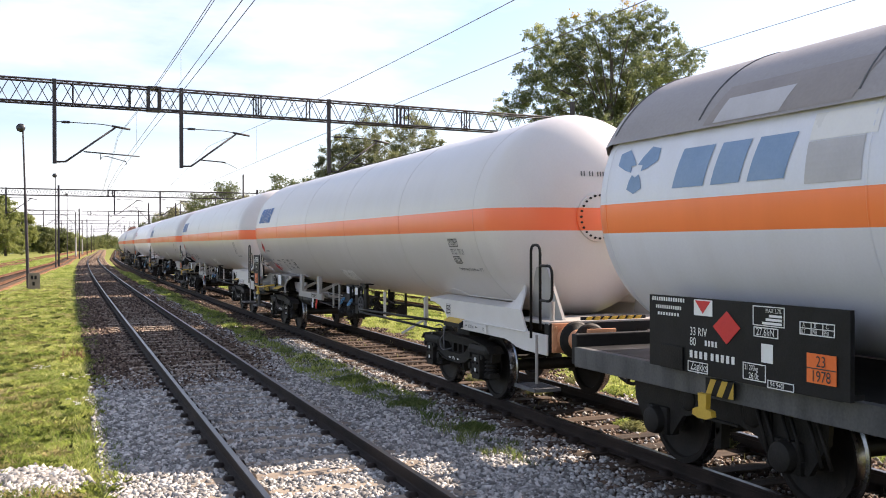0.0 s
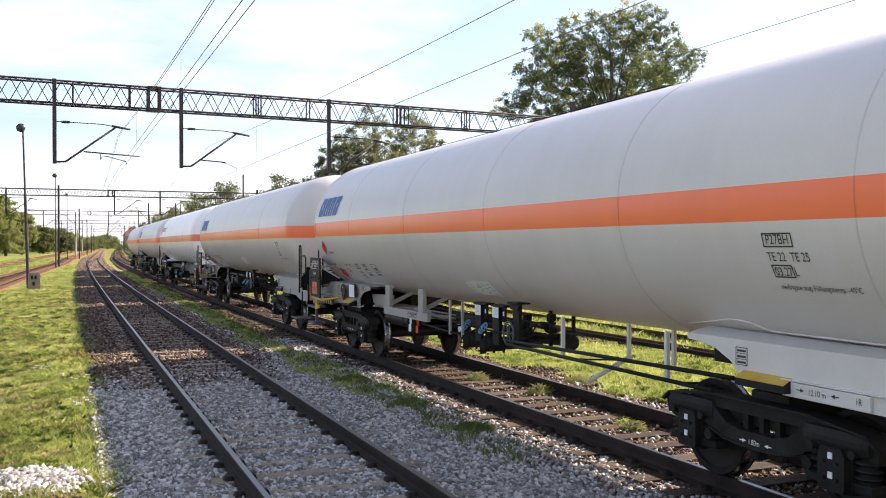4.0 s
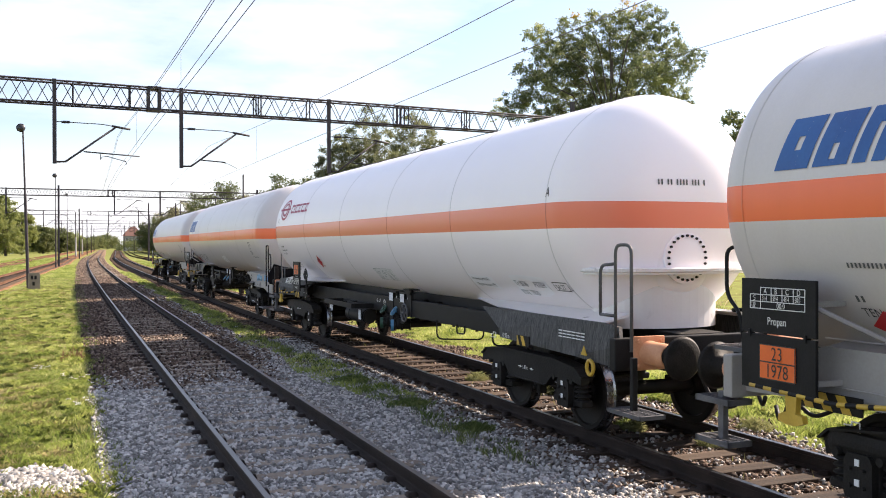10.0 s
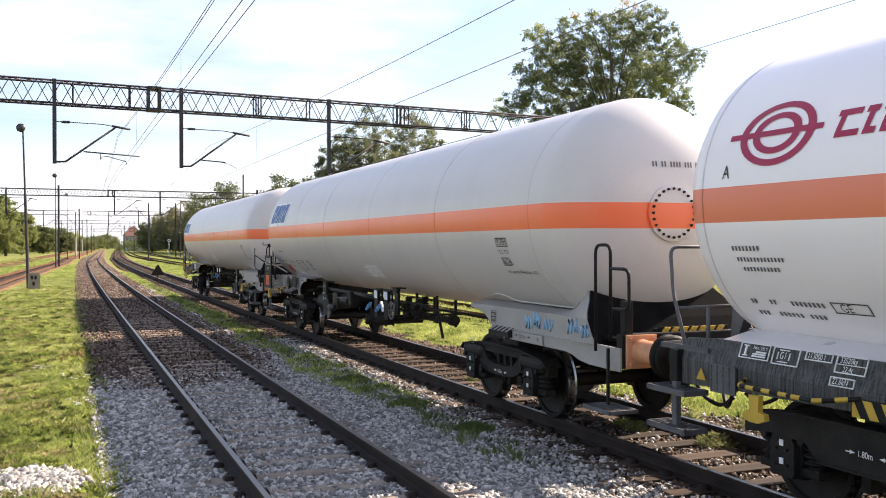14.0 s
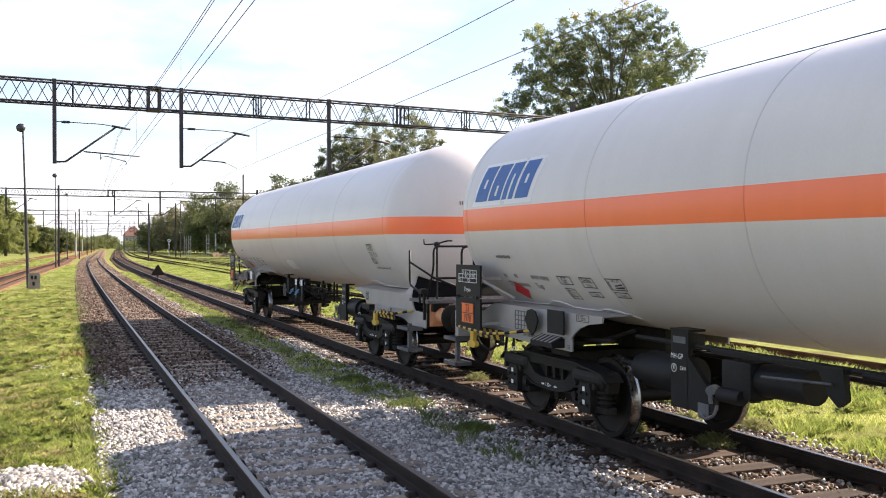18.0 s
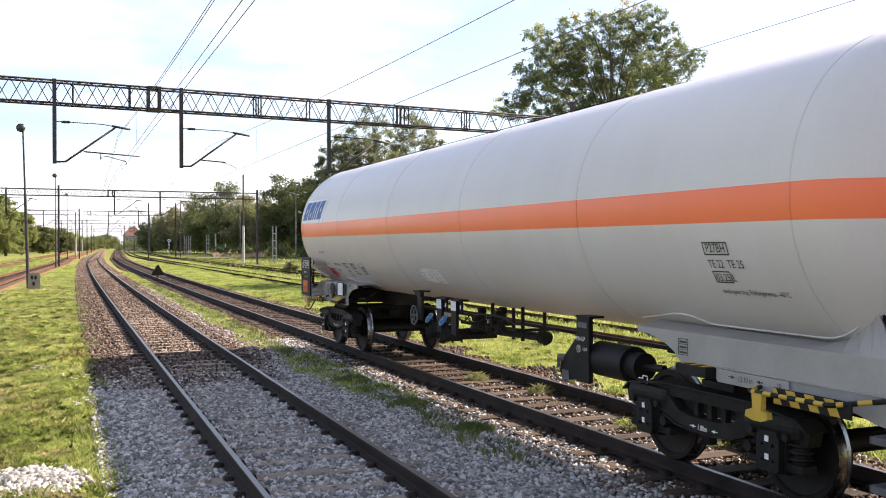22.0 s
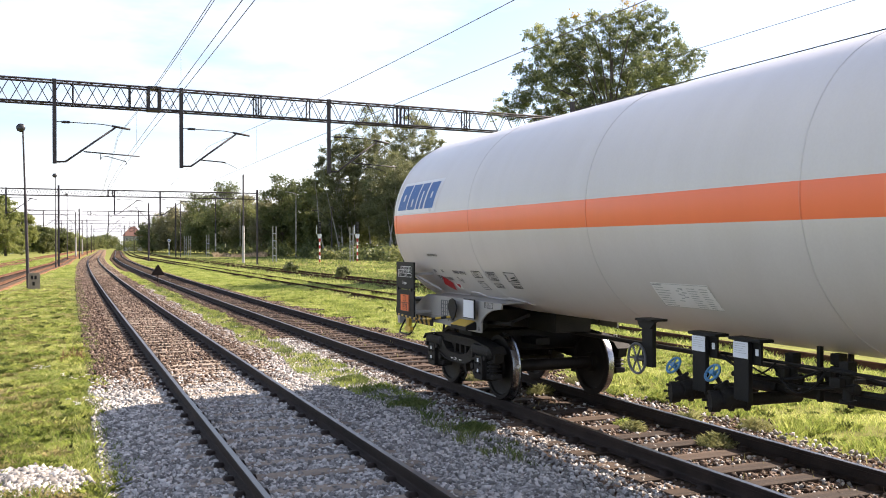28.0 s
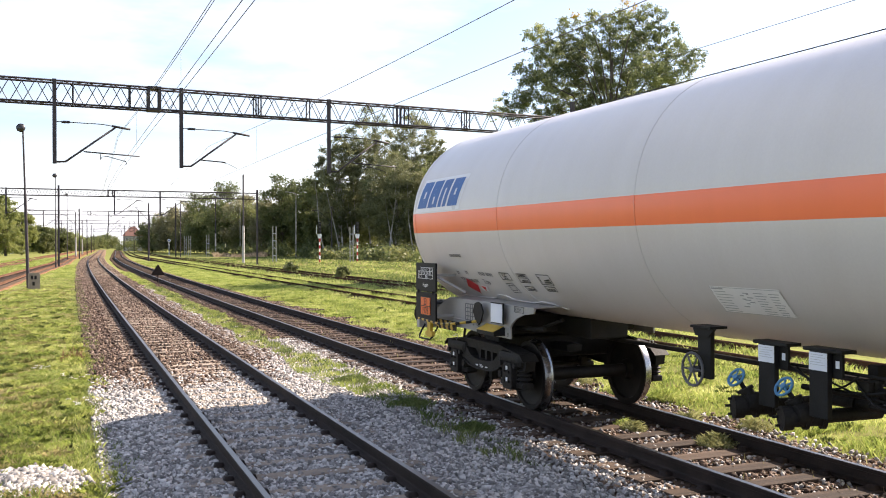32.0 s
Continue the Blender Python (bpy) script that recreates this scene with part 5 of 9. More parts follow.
def wagon_base(label, pivot, half_tank, centre, mat, seams, rear=None, flat=False, longer=0.0):
    t = thing("tank_wagon", Matrix(), label, "tank wagon", "wagons of the gas train")
    rear = rear or pivot
    w = {"thing": t, "pivot": pivot, "rear": rear, "centre": centre, "wheelsets": []}
    WAGONS.append(w)
    bm = bmesh.new()
    tank_mesh(bm, half_tank, longer=longer)
    part("tank", bm, mat, t)
    for y in seams:
        bm = bmesh.new()
        lathe(bm, [(y - 0.014, R_TANK - 0.01), (y - 0.008, R_TANK + 0.0045), (y + 0.008, R_TANK + 0.0045), (y + 0.014, R_TANK - 0.01)], 96, "y", (0, 0, Z_TANK))
        part("weld_seam", bm, {"tank": "seam", "tank_bright": "seam_bright"}.get(mat, mat), t)
    # thin walk cable along the top
    bm = bmesh.new()
    tube(bm, [(-0.35, -half_tank * 0.5, Z_TANK + 1.36), (-0.35, half_tank * 0.5, Z_TANK + 1.36)], 0.006, 5)
    part("top_cable", bm, "chassis", t)
    for y in (-pivot, rear):
        if flat == "plate":
            add_plate_bogie(w, y)
        else:
            add_bogie(w, y, flat)
    return w


def hand_wheel(bm, c, r, n=6, axis="x", tube_r=0.016, tilt=0.0):
    c = Vector(c)
    m = Matrix.Translation(c) @ Matrix.Rotation(tilt, 4, "Z") if axis == "x" else Matrix.Translation(c) @ Matrix.Rotation(radians(35), 4, "Y")
    tube(bm, [m @ Vector((0, r * math.cos(a * math.pi / 12), r * math.sin(a * math.pi / 12))) for a in range(24)], tube_r, 6, True)
    for k in range(n):
        a = 2 * math.pi * k / n
        rod(bm, m @ Vector((0.0, 0, 0)), m @ Vector((0, r * math.cos(a), r * math.sin(a))), tube_r * 0.75, seg=5)
    rod(bm, m @ Vector((-0.02, 0, 0)), m @ Vector((0.06, 0, 0)), tube_r * 2.2, seg=8)


def valve_gear(t, y, wheels="blue", reach=2.5, painted=False):
    """Discharge valves, brackets and pipes hung below the middle of the tank."""
    for k, dy in enumerate((0.0, -0.6)):
        yy = y + dy
        s = -1
        bm = bmesh.new()
        box(bm, s * 0.96 - 0.025, s * 0.96 + 0.025, yy - 0.20, yy, 0.80, 1.34, 0.008)
        box(bm, s * 0.9 - 0.08, s * 0.9 + 0.08, yy - 0.34, yy + 0.08, 1.335, 1.365, 0.006)
        prism(bm, [(yy - 0.30, 1.34), (yy + 0.05, 1.34), (yy, 1.14), (yy - 0.30, 1.14)], "x", s * 0.92 - 0.012, s * 0.92 + 0.012)
        br = part("valve_bracket", bm, "black", t)
        bm = bmesh.new()
        box(bm, s * 0.987, s * 0.987 + s * 0.004, yy - 0.197, yy - 0.003, 1.185, 1.33)
        part("notice_plate", bm, "plate_white", br, "small white notice")
        bm = bmesh.new()
        for j in range(5):
            box(bm, s * 0.992, s * 0.992 + s * 0.002, yy - 0.18 + 0.02 * (j % 3), yy - 0.02, 1.23 + 0.02 * j, 1.233 + 0.02 * j)
        part("small_print", bm, "print_grey", br)["kind"] = "stuff"
        bm = bmesh.new()
        box(bm, s * 0.935, s * 0.935 + s * 0.003, yy - 0.275, yy - 0.235, 1.215, 1.275)
        part("label_plate", bm, "plate_white", br, "small white and red label")
        bm = bmesh.new()
        rod(bm, (-1.05, yy + 0.20, 0.755), (-0.78, yy + 0.08, 0.77), 0.08, seg=16)
        for q in (0.035, 0.15, 0.28):
            rod(bm, (-1.07 + q, yy + 0.21 - q * 0.45, 0.754 + q * 0.05), (-1.04 + q, yy + 0.197 - q * 0.45, 0.755 + q * 0.05), 0.102, seg=18)
        lathe(bm, [(-0.10, 0.001), (-0.10, 0.07), (-0.04, 0.10), (0.04, 0.10), (0.10, 0.07), (0.10, 0.001)], 16, "x", (-0.91, yy + 0.135, 0.79))
        for j in range(6):
            e = j * math.pi / 3
            rod(bm, (-1.10, yy + 0.222 + 0.078 * math.cos(e), 0.754 + 0.078 * math.sin(e)), (-1.05, yy + 0.2 + 0.078 * math.cos(e), 0.755 + 0.078 * math.sin(e)), 0.012, seg=6)
        rod(bm, (-0.78, yy + 0.08, 0.77), (-0.2, yy + 0.02, 0.78), 0.06, seg=12)
        rod(bm, (-0.90, yy + 0.13, 0.77), (-0.955, yy + 0.195, 0.89), 0.062, seg=12)
        rod(bm, (-0.955, yy + 0.195, 0.89), (-0.965, yy + 0.205, 0.915), 0.078, seg=12)
        rod(bm, (-0.96, yy + 0.20, 0.90), (-1.0, yy + 0.24, 0.99), 0.022, seg=8)
        v = part("discharge_valve", bm, "chassis", t, smooth=True)
        hue = wheels if isinstance(wheels, str) else wheels[k]
        bm = bmesh.new()
        rod(bm, (-1.085, yy + 0.216, 0.7535), (-1.035, yy + 0.194, 0.755), 0.104, seg=20)
        part("blind_flange", bm, hue if painted else "chassis", v, hue + "-painted blind flange" if painted else "")
        bm = bmesh.new()
        hand_wheel(bm, (-1.02, yy + 0.25, 1.01), 0.085, 5, "t", 0.013)
        part("handwheel", bm, hue, v, hue + "-painted valve handwheel")
    for x, z in ((-0.38, 0.85),):
        bm = bmesh.new()
        rod(bm, (x, y - 0.1, z), (x, y - reach, z + 0.06), 0.06, seg=12)
        rod(bm, (x - 0.2, y - 0.1, z + 0.1), (x - 0.2, y - reach + 0.3, z + 0.14), 0.026, seg=10)
        for k in range(3):
            e = y - reach + 0.05 - 0.06 * k
            rod(bm, (x, e, z + 0.06), (x, e - 0.03, z + 0.06), 0.095, seg=14)
        for k in range(2):
            rod(bm, (x, y - 0.5 - (reach - 0.5) * k, z + 0.05 * k), (x, y - 0.54 - (reach - 0.5) * k, z + 0.05 * k), 0.085, seg=14)
        part("discharge_pipe", bm, "chassis", t, smooth=True)
    # shut-off gear and hoses packed behind the brackets
    for x, yy, z in ((-0.62, y - 0.95, 1.0), (-0.42, y - 1.28, 1.02), (-0.66, y - 1.62, 1.0)):
        if y - yy > reach - 0.3:
            continue
        bm = bmesh.new()
        rod(bm, (x, yy, z - 0.1), (x, yy, z + 0.16), 0.045, seg=12)
        rod(bm, (x, yy - 0.1, z + 0.02), (x, yy + 0.12, z + 0.02), 0.045, seg=10)
        for dz in (-0.1, 0.1):
            rod(bm, (x, yy, z + dz), (x, yy, z + dz + 0.025), 0.07, seg=12)
        box(bm, x - 0.05, x + 0.05, yy - 0.05, yy + 0.05, z + 0.14, z + 0.24, 0.01)
        box(bm, x - 0.12, x - 0.06, yy - 0.03, yy + 0.09, z + 0.03, z + 0.11, 0.01)
        part("shut_off_valve", bm, "chassis", t, smooth=True)
    for k, (ya, yb, sag) in enumerate(((0.25, 0.95, 0.16), (0.85, 1.45, 0.2), (0.5, 1.75, 0.1))):
        bm = bmesh.new()
        tube(bm, [Vector((-0.8 + 0.05 * k, y - ya + (ya - yb) * f, 1.17 - 0.05 * k - sag * 4 * f * (1 - f))) for f in np.linspace(0, 1, 11)], 0.009, 6)
        part("hose", bm, "black", t)
    bm = bmesh.new()
    rod(bm, (-0.8, y - reach + 0.1, 1.17), (-0.8, y - 0.2, 1.17), 0.014, seg=8)
    part("control_rod", bm, "chassis", t)
    for dy in (-1.2, -2.2) if reach > 2 else (-1.5,):
        bm = bmesh.new()
        box(bm, -0.57, -0.53, y + dy - 0.02, y + dy + 0.02, 0.84, 1.32)
        box(bm, -0.22, -0.18, y + dy - 0.02, y + dy + 0.02, 0.76, 1.28)
        box(bm, -0.68, -0.05, y + dy - 0.03, y + dy + 0.03, 0.97, 1.01, 0.01)
        part("pipe_hanger", bm, "chassis", t)
    bm = bmesh.new()
    tube(bm, rounded([(-0.9, y - 0.2, 1.2), (-0.8, y - 0.6, 1.0), (-0.7, y - 1.1, 1.02), (-0.7, y - 1.5, 1.2), (-0.7, y - 2.2, 1.08), (-0.72, y - 3.0, 1.12)], 0.2), 0.012, 6)
    part("cable", bm, "black", t)


def brake_wheel(t, y, x=-1.08):
    bm = bmesh.new()
    box(bm, x + 0.06, x + 0.11, y - 0.19, y - 0.0, 0.94, 1.42, 0.008)
    box(bm, x - 0.0, x + 0.2, y - 0.26, y + 0.04, 1.415, 1.44, 0.006)
    prism(bm, [(y - 0.28, 1.42), (y + 0.04, 1.42), (y, 1.34), (y - 0.19, 1.34)], "x", x + 0.03, x + 0.06)
    b = part("brake_bracket", bm, "black", t)
    bm = bmesh.new()
    hand_wheel(bm, (x, y, 1.02), 0.155, 6, "x", 0.014)
    part("brake_handwheel", bm, "galv", b, "grey spoked brake handwheel")


def shell(bm, low, high, th=0.02):
    """A bent plate between two lines of points, with thickness towards the wagon's middle."""
    rows = []
    for off in (0.0, th):
        rows.append([[bm.verts.new((p[0] - math.copysign(off, p[0]), p[1], p[2] - off * 0.5)) for p in line] for line in (low, high)])
    n = len(low)
    for k in range(n - 1):
        for a, b in rows:
            bm.faces.new((a[k], a[k + 1], b[k + 1], b[k]))
    (a, b), (c, d) = rows
    for u, v in ((a, c), (b, d)):
        for k in range(n - 1):
            bm.faces.new((u[k], u[k + 1], v[k + 1], v[k]))
    for k in (0, n - 1):
        bm.faces.new((a[k], b[k], d[k], c[k]))
    bmesh.ops.recalc_face_normals(bm, faces=bm.faces)


def front_side_plates(t, mat, hs):
    """Upright web with a sloping top that meets the tank and rises to its domed end."""
    for s in (-1, 1):
        bm = bmesh.new()
        prism(bm, [(-5.3, 1.37), (-5.3, 1.315), (-5.5, 1.305), (-5.72, 1.26), (-5.92, 1.17), (-6.02, 1.08), (-6.5, 1.06), (-6.57, 0.962), (-8.02, 0.955), (-8.2, 0.93), (-8.35, 0.885), (-8.6, 0.86), (-hs, 0.85), (-hs, 1.10), (-8.67, 1.107), (-8.60, 1.19), (-8.53, 1.30), (-8.49, 1.37)], "x", s * 1.12 - 0.012, s * 1.12 + 0.012)
        web = part("front_side_plate", bm, mat, t)
        low = [(s * 1.125, y, 1.368) for y in (-5.3, -7.75, -8.03, -8.18, -8.31, -8.41, -8.47, -8.49)]
        high = [(s * x, y, z) for x, y, z in ((0.71, -5.08, 1.405), (0.71, -7.5, 1.39), (0.755, -7.74, 1.44), (0.79, -7.88, 1.53), (0.83, -8.02, 1.645), (0.86, -8.11, 1.705), (0.95, -8.27, 1.57), (1.06, -8.40, 1.44))]
        bm = bmesh.new()
        shell(bm, low, high)
        part("saddle_plate", bm, mat, web)
        bm = bmesh.new()
        box(bm, min(s * 1.12, s * 1.16), max(s * 1.12, s * 1.16), -8.66, -6.57, 1.092, 1.104, 0.003)
        part("ledge", bm, mat, web)
        bm = bmesh.new()
        box(bm, s * 1.147 - 0.012, s * 1.147 + 0.012, -7.5, -6.6, 0.968, 1.086, 0.004)
        part("pivot_strip", bm, mat, t)


def rear_side_plates(t, mat, hs):
    """Upright web with a short top that meets the tank."""
    for s in (-1, 1):
        bm = bmesh.new()
        prism(bm, [(hs, 0.93), (hs, 1.16), (7.78, 1.22), (7.5, 1.35), (7.3, 1.41), (4.55, 1.41), (4.57, 1.335), (4.86, 1.30), (5.04, 1.244), (5.17, 1.168), (5.22, 1.12), (5.22, 0.96), (6.05, 0.958), (6.72, 0.985), (7.4, 0.97)], "x", s * 1.12 - 0.012, s * 1.12 + 0.012)
        web = part("rear_side_plate", bm, mat, t)
        bm = bmesh.new()
        shell(bm, [(s * 1.125, y, 1.408) for y in (7.3, 4.55)], [(s * 0.71, y, 1.418) for y in (7.5, 4.6)])
        part("saddle_plate", bm, mat, web)
        bm = bmesh.new()
        box(bm, min(s * 1.12, s * 1.15), max(s * 1.12, s * 1.15), 5.2, 7.3, 1.10, 1.112, 0.003)
        part("ledge", bm, mat, web)


def saddle_pad(t, pts):
    """Thin edge of the doubling plate welded to the tank above a saddle; points are (y, z, x)."""
    bm = bmesh.new()
    tube(bm, rounded([(x, y, z) for y, z, x in pts], 0.08), 0.009, 6)
    part("saddle_pad", bm, "tank", t)


def underframe(t, hs_r, hs_f, mat_f="black", mat_r="frame_grey"):
    for e, hs, mat in ((-1, hs_f, mat_f), (1, hs_r, mat_r)):
        bm = bmesh.new()
        wd = 1.28 if e > 0 else 1.1
        box(bm, -wd, wd, min(e * (hs - 0.12), e * hs), max(e * (hs - 0.12), e * hs), 0.88, 1.25, 0.015)
        part("headstock", bm, mat, t)
        bm = bmesh.new()
        box(bm, -0.28, 0.28, min(e * (hs - 0.12), e * 4.6), max(e * (hs - 0.12), e * 4.6), 0.98, 1.24, 0.02)
        part("draft_sill", bm, "chassis", t)
        bm = bmesh.new()
        q = -6.33 if e < 0 else 5.77
        box(bm, -0.97, 0.97, q - 0.3, q + 0.3, 1.0, 1.28, 0.03)
        part("bolster", bm, "chassis", t)
        coupling(t, hs, e)


def banded_wagon(label, centre, walkway, front, logo_size, buffer_front, date, limit, diamond, gear="front", bogie_rear=5.95, longer=0.0, bogie_front=6.2, seam=-7.57, rear_seam=5.1):
    w = wagon_base(label, bogie_front, 7.9, centre, "tank", (seam, -4.5, -1.22, 1.95, rear_seam, 7.85 + longer), bogie_rear, longer=longer)
    t = w["thing"]
    hr, hf = 8.33, 9.2
    underframe(t, hr, hf)
    rear_side_plates(t, "frame_grey", hr)
    front_side_plates(t, "frame_pale" if walkway else "frame_grey", hf)
    buffers(t, hr, 1, buffer_front)
    buffers(t, hf, -1, buffer_front)
    if front != "brake_platform":
        dome_ring(t, -8.55, -1, 2.57)
    saddle_pad(t, ((7.7, 1.425, -0.73), (6.81, 1.425, -0.73), (6.47, 1.43, -0.735), (6.22, 1.493, -0.835), (5.95, 1.49, -0.83), (5.83, 1.432, -0.745), (5.25, 1.425, -0.73), (5.0, 1.462, -0.79), (4.75, 1.44, -0.75), (4.5, 1.38, -0.66)))
    saddle_pad(t, ((-4.75, 1.40, -0.70), (-5.25, 1.463, -0.785), (-5.56, 1.509, -0.85), (-5.8, 1.50, -0.84), (-5.98, 1.422, -0.73), (-7.53, 1.42, -0.725), (-7.76, 1.476, -0.81), (-7.95, 1.546, -0.89), (-8.08, 1.65, -0.92), (-8.18, 1.73, -0.895)))
    # rear end
    load_board(t, -1.46, 7.87, 7.06, 1.05, 1.93, (7.65, 7.26, 1.14, 1.41), limit)
    for z in (1.15, 1.75):
        bm = bmesh.new()
        box(bm, -1.43, -1.1, 7.12, 7.16, z - 0.02, z + 0.02)
        part("board_bracket", bm, "frame_grey", t)
    bm = bmesh.new()
    rod(bm, (-1.40, 7.1, 1.72), (-1.1, 6.75, 1.5), 0.02)
    part("board_stay", bm, "shield", t)
    bm = bmesh.new()
    box(bm, -1.20, -1.17, 6.20, 6.53, 1.13, 1.36, slot=1)
    for k in range(5):
        box(bm, -1.206, -1.2, 6.20 + 0.0825 * k - 0.006, 6.20 + 0.0825 * k + 0.006, 1.13, 1.36)
        box(bm, -1.206, -1.2, 6.20, 6.53, 1.13 + 0.0575 * k - 0.006, 1.13 + 0.0575 * k + 0.006)
    part("label_holder", bm, ["galv", "frame_grey"], t, "wire-fronted label holder")["kind"] = "stuff"
    bm = bmesh.new()
    prism(bm, [(6.20, 1.27), (6.13, 1.385), (6.03, 1.41), (5.93, 1.385), (5.86, 1.28), (5.93, 1.15), (6.01, 1.085), (6.10, 1.15)], "x", -1.24, -1.22)
    part("rhombic_plate", bm, "black", t, "black rhombic plate holder")
    if walkway:
        bm = bmesh.new()
        for a, b in ((6.03, 1.33), (6.1, 1.22), (5.95, 1.22)):
            rod(bm, (-1.245, a, b), (-1.22, a, b), 0.012, seg=6)
        part("plate_bolts", bm, "white", t)["kind"] = "stuff"
    bm = bmesh.new()
    box(bm, -1.22, -1.20, 5.26, 5.65, 1.15, 1.43, 0.004)
    part("card_frame", bm, "black", t)
    bm = bmesh.new()
    box(bm, -1.227, -1.221, 5.28, 5.63, 1.165, 1.415)
    if gear == "front" or walkway:
        part("white_card", bm, "plate_white", t, "blank white card")
    else:
        bm.free()
    if date == "08.24":
        bm = bmesh.new()
        box(bm, -1.228, -1.222, 5.36, 5.58, 1.21, 1.37)
        card = part("white_card", bm, "plate_white", t, "white card with a red triangle")
        bm = bmesh.new()
        prism(bm, [(5.56, 1.355), (5.38, 1.355), (5.47, 1.23)], "x", -1.234, -1.229)
        part("triangle_mark", bm, "hazard_red", card, "red warning triangle")
        bm = bmesh.new()
        box(bm, -1.238, -1.235, 5.463, 5.477, 1.29, 1.34)
        box(bm, -1.238, -1.235, 5.463, 5.477, 1.263, 1.277)
        part("exclamation_mark", bm, "ink", card)["kind"] = "stuff"
    bm = bmesh.new()
    for y0, y1, z0, z1 in ((4.83, 5.10, 1.322, 1.328), (4.83, 5.10, 1.396, 1.402), (4.83, 4.836, 1.322, 1.402), (5.094, 5.10, 1.322, 1.402)):
        box(bm, -1.137, -1.133, y0, y1, z0, z1)
    wall_text(bm, "R 55m", -1.136, 5.07, 1.337, 0.055)
    part("radius_mark", bm, "ink", t)["kind"] = "stuff"
    bm = bmesh.new()
    wall_text(bm, "18.80m", -1.145, 6.3, 1.045, 0.055)
    wall_text(bm, "4R", -1.145, 6.42, 1.045, 0.055)
    wall_text(bm, "3R", -1.145, 5.30, 0.985, 0.055)
    part("length_mark", bm, "ink", t)["kind"] = "stuff"
    bm = bmesh.new()
    prism(bm, [(-1.30, 0.99), (-1.30, 1.04), (-1.15, 1.105), (-1.0, 1.105), (-1.0, 0.99)], "y", 5.38, 5.93)
    b = part("tool_box", bm, "black", t)
    bm = bmesh.new()
    prism(bm, [(-1.306, 1.043), (-1.152, 1.111), (-1.148, 1.117), (-1.306, 1.049)], "y", 5.39, 5.92)
    if gear == "rear":
        for k in range(5):
            prism(bm, [(-1.306, 1.051), (-1.15, 1.119), (-1.15, 1.122), (-1.306, 1.054)], "y", 5.43 + 0.1 * k, 5.47 + 0.1 * k, 1)
    part("box_lid", bm, ["black", "shield"] if gear == "rear" else "yellow", b, "black lid with faded stripes" if gear == "rear" else "yellow lid")
    bm = bmesh.new()
    if walkway:
        prism(bm, [(5.15, 1.24), (3.9, 1.27), (3.95, 1.08), (4.15, 1.0), (4.75, 1.0), (5.05, 1.08)], "x", -0.9, -0.86)
        prism(bm, [(-0.9, 1.0), (-0.3, 1.0), (-0.3, 1.04), (-0.9, 1.04)], "y", 4.0, 5.0)
    else:
        # spring seats and brackets on the bolster end
        box(bm, -1.0, -0.78, 5.5, 6.5, 1.02, 1.10, 0.015)
        for y in (5.55, 5.9, 6.25):
            prism(bm, [(y, 1.10), (y + 0.05, 1.10), (y + 0.05, 1.34), (y, 1.28)], "x", -0.98, -0.7)
        rod(bm, (-0.9, 4.7, 1.12), (-0.9, 5.5, 1.08), 0.03, seg=8)
        rod(bm, (-0.75, 4.5, 1.25), (-0.75, 5.3, 1.05), 0.022, seg=8)
    # walkway bearer in a darker grey than the plates, shade under the tank painted in
    part("side_bearer", bm, "shield" if walkway else "chassis", t)
    if walkway:
        rail_part(t, "shunting_bar", [[(-1.2, 8.0, 1.08), (-1.45, 7.8, 1.07), (-1.45, 6.88, 1.04), (-1.42, 6.44, 1.08), (-1.15, 6.1, 1.14)]], 0.022, "yellow", "yellow bent bar")
    else:
        striped_bar(t, [(-1.2, 8.0, 1.08), (-1.45, 7.8, 1.07), (-1.45, 6.88, 1.04), (-1.42, 6.44, 1.08), (-1.15, 6.1, 1.14)])
    rope_hook(t, -1.45, 7.3, 0.94)
    bm = bmesh.new()
    hatch(bm, -1.22, 7.6, 6.85, 0.93, 1.07, 8)
    part("hazard_stripes", bm, ["black", "yellow"], t, "yellow and black hatched plate")
    if walkway:
        step_irons(t, 7.75, 8.30, 0.86, 0.50)
    elif gear == "front":
        rail_part(t, "wire_step", [[(-1.22, 7.55, 0.95), (-1.34, 7.55, 0.74), (-1.34, 8.1, 0.74), (-1.22, 8.1, 0.95)]], 0.014, "black", "bent wire step")
    else:
        step_irons(t, 8.2, 8.65, 0.86, 0.50, -1.2)
    rail_part(t, "end_handrail", [[(-1.1, 8.25, 1.2), (-1.1, 8.32, 1.6), (-1.1, 8.5, 1.75), (-1.1, 8.5, 2.18), (-0.3, 8.5, 2.18)], [(-1.15, 7.95, 1.25), (-1.15, 7.95, 2.05)], [(-1.1, 8.42, 1.62), (-0.3, 8.42, 1.62)]], 0.018)
    bm = bmesh.new()
    grating(bm, -1.15, 1.15, 8.0, 8.62, 1.30)
    part("end_platform", bm, "galv", t)
    # logo as plain slanted blocks
    y0, y1, z0, z1 = logo_size
    h0, h1 = hz(z0), hz(z1)
    wd = (y0 - y1)
    sl = 0.30
    q = (h1 - h0)
    if date in ("03.25", "06.24"):
        flank(t, "logo_ground", "patch_white", quad_strip(y0 + 0.09, y1 - 0.02, h0 - 0.06, h1 + 0.05, sl), label="rectangle of fresher white paint", off=0.003)
    for a, b, u, v in ((0.0, 0.23, 0.36, 0.62), (0.26, 0.48, 0.12, 0.4), (0.51, 0.70, 0.0, 0.68), (0.74, 0.96, 0.38, 0.62)):
        # each block is cut by a slanted slit
        ya, yb, hm = y0 - wd * a, y0 - wd * b, (b - a) * wd
        m0, m1 = h0 + q * u, h0 + q * v
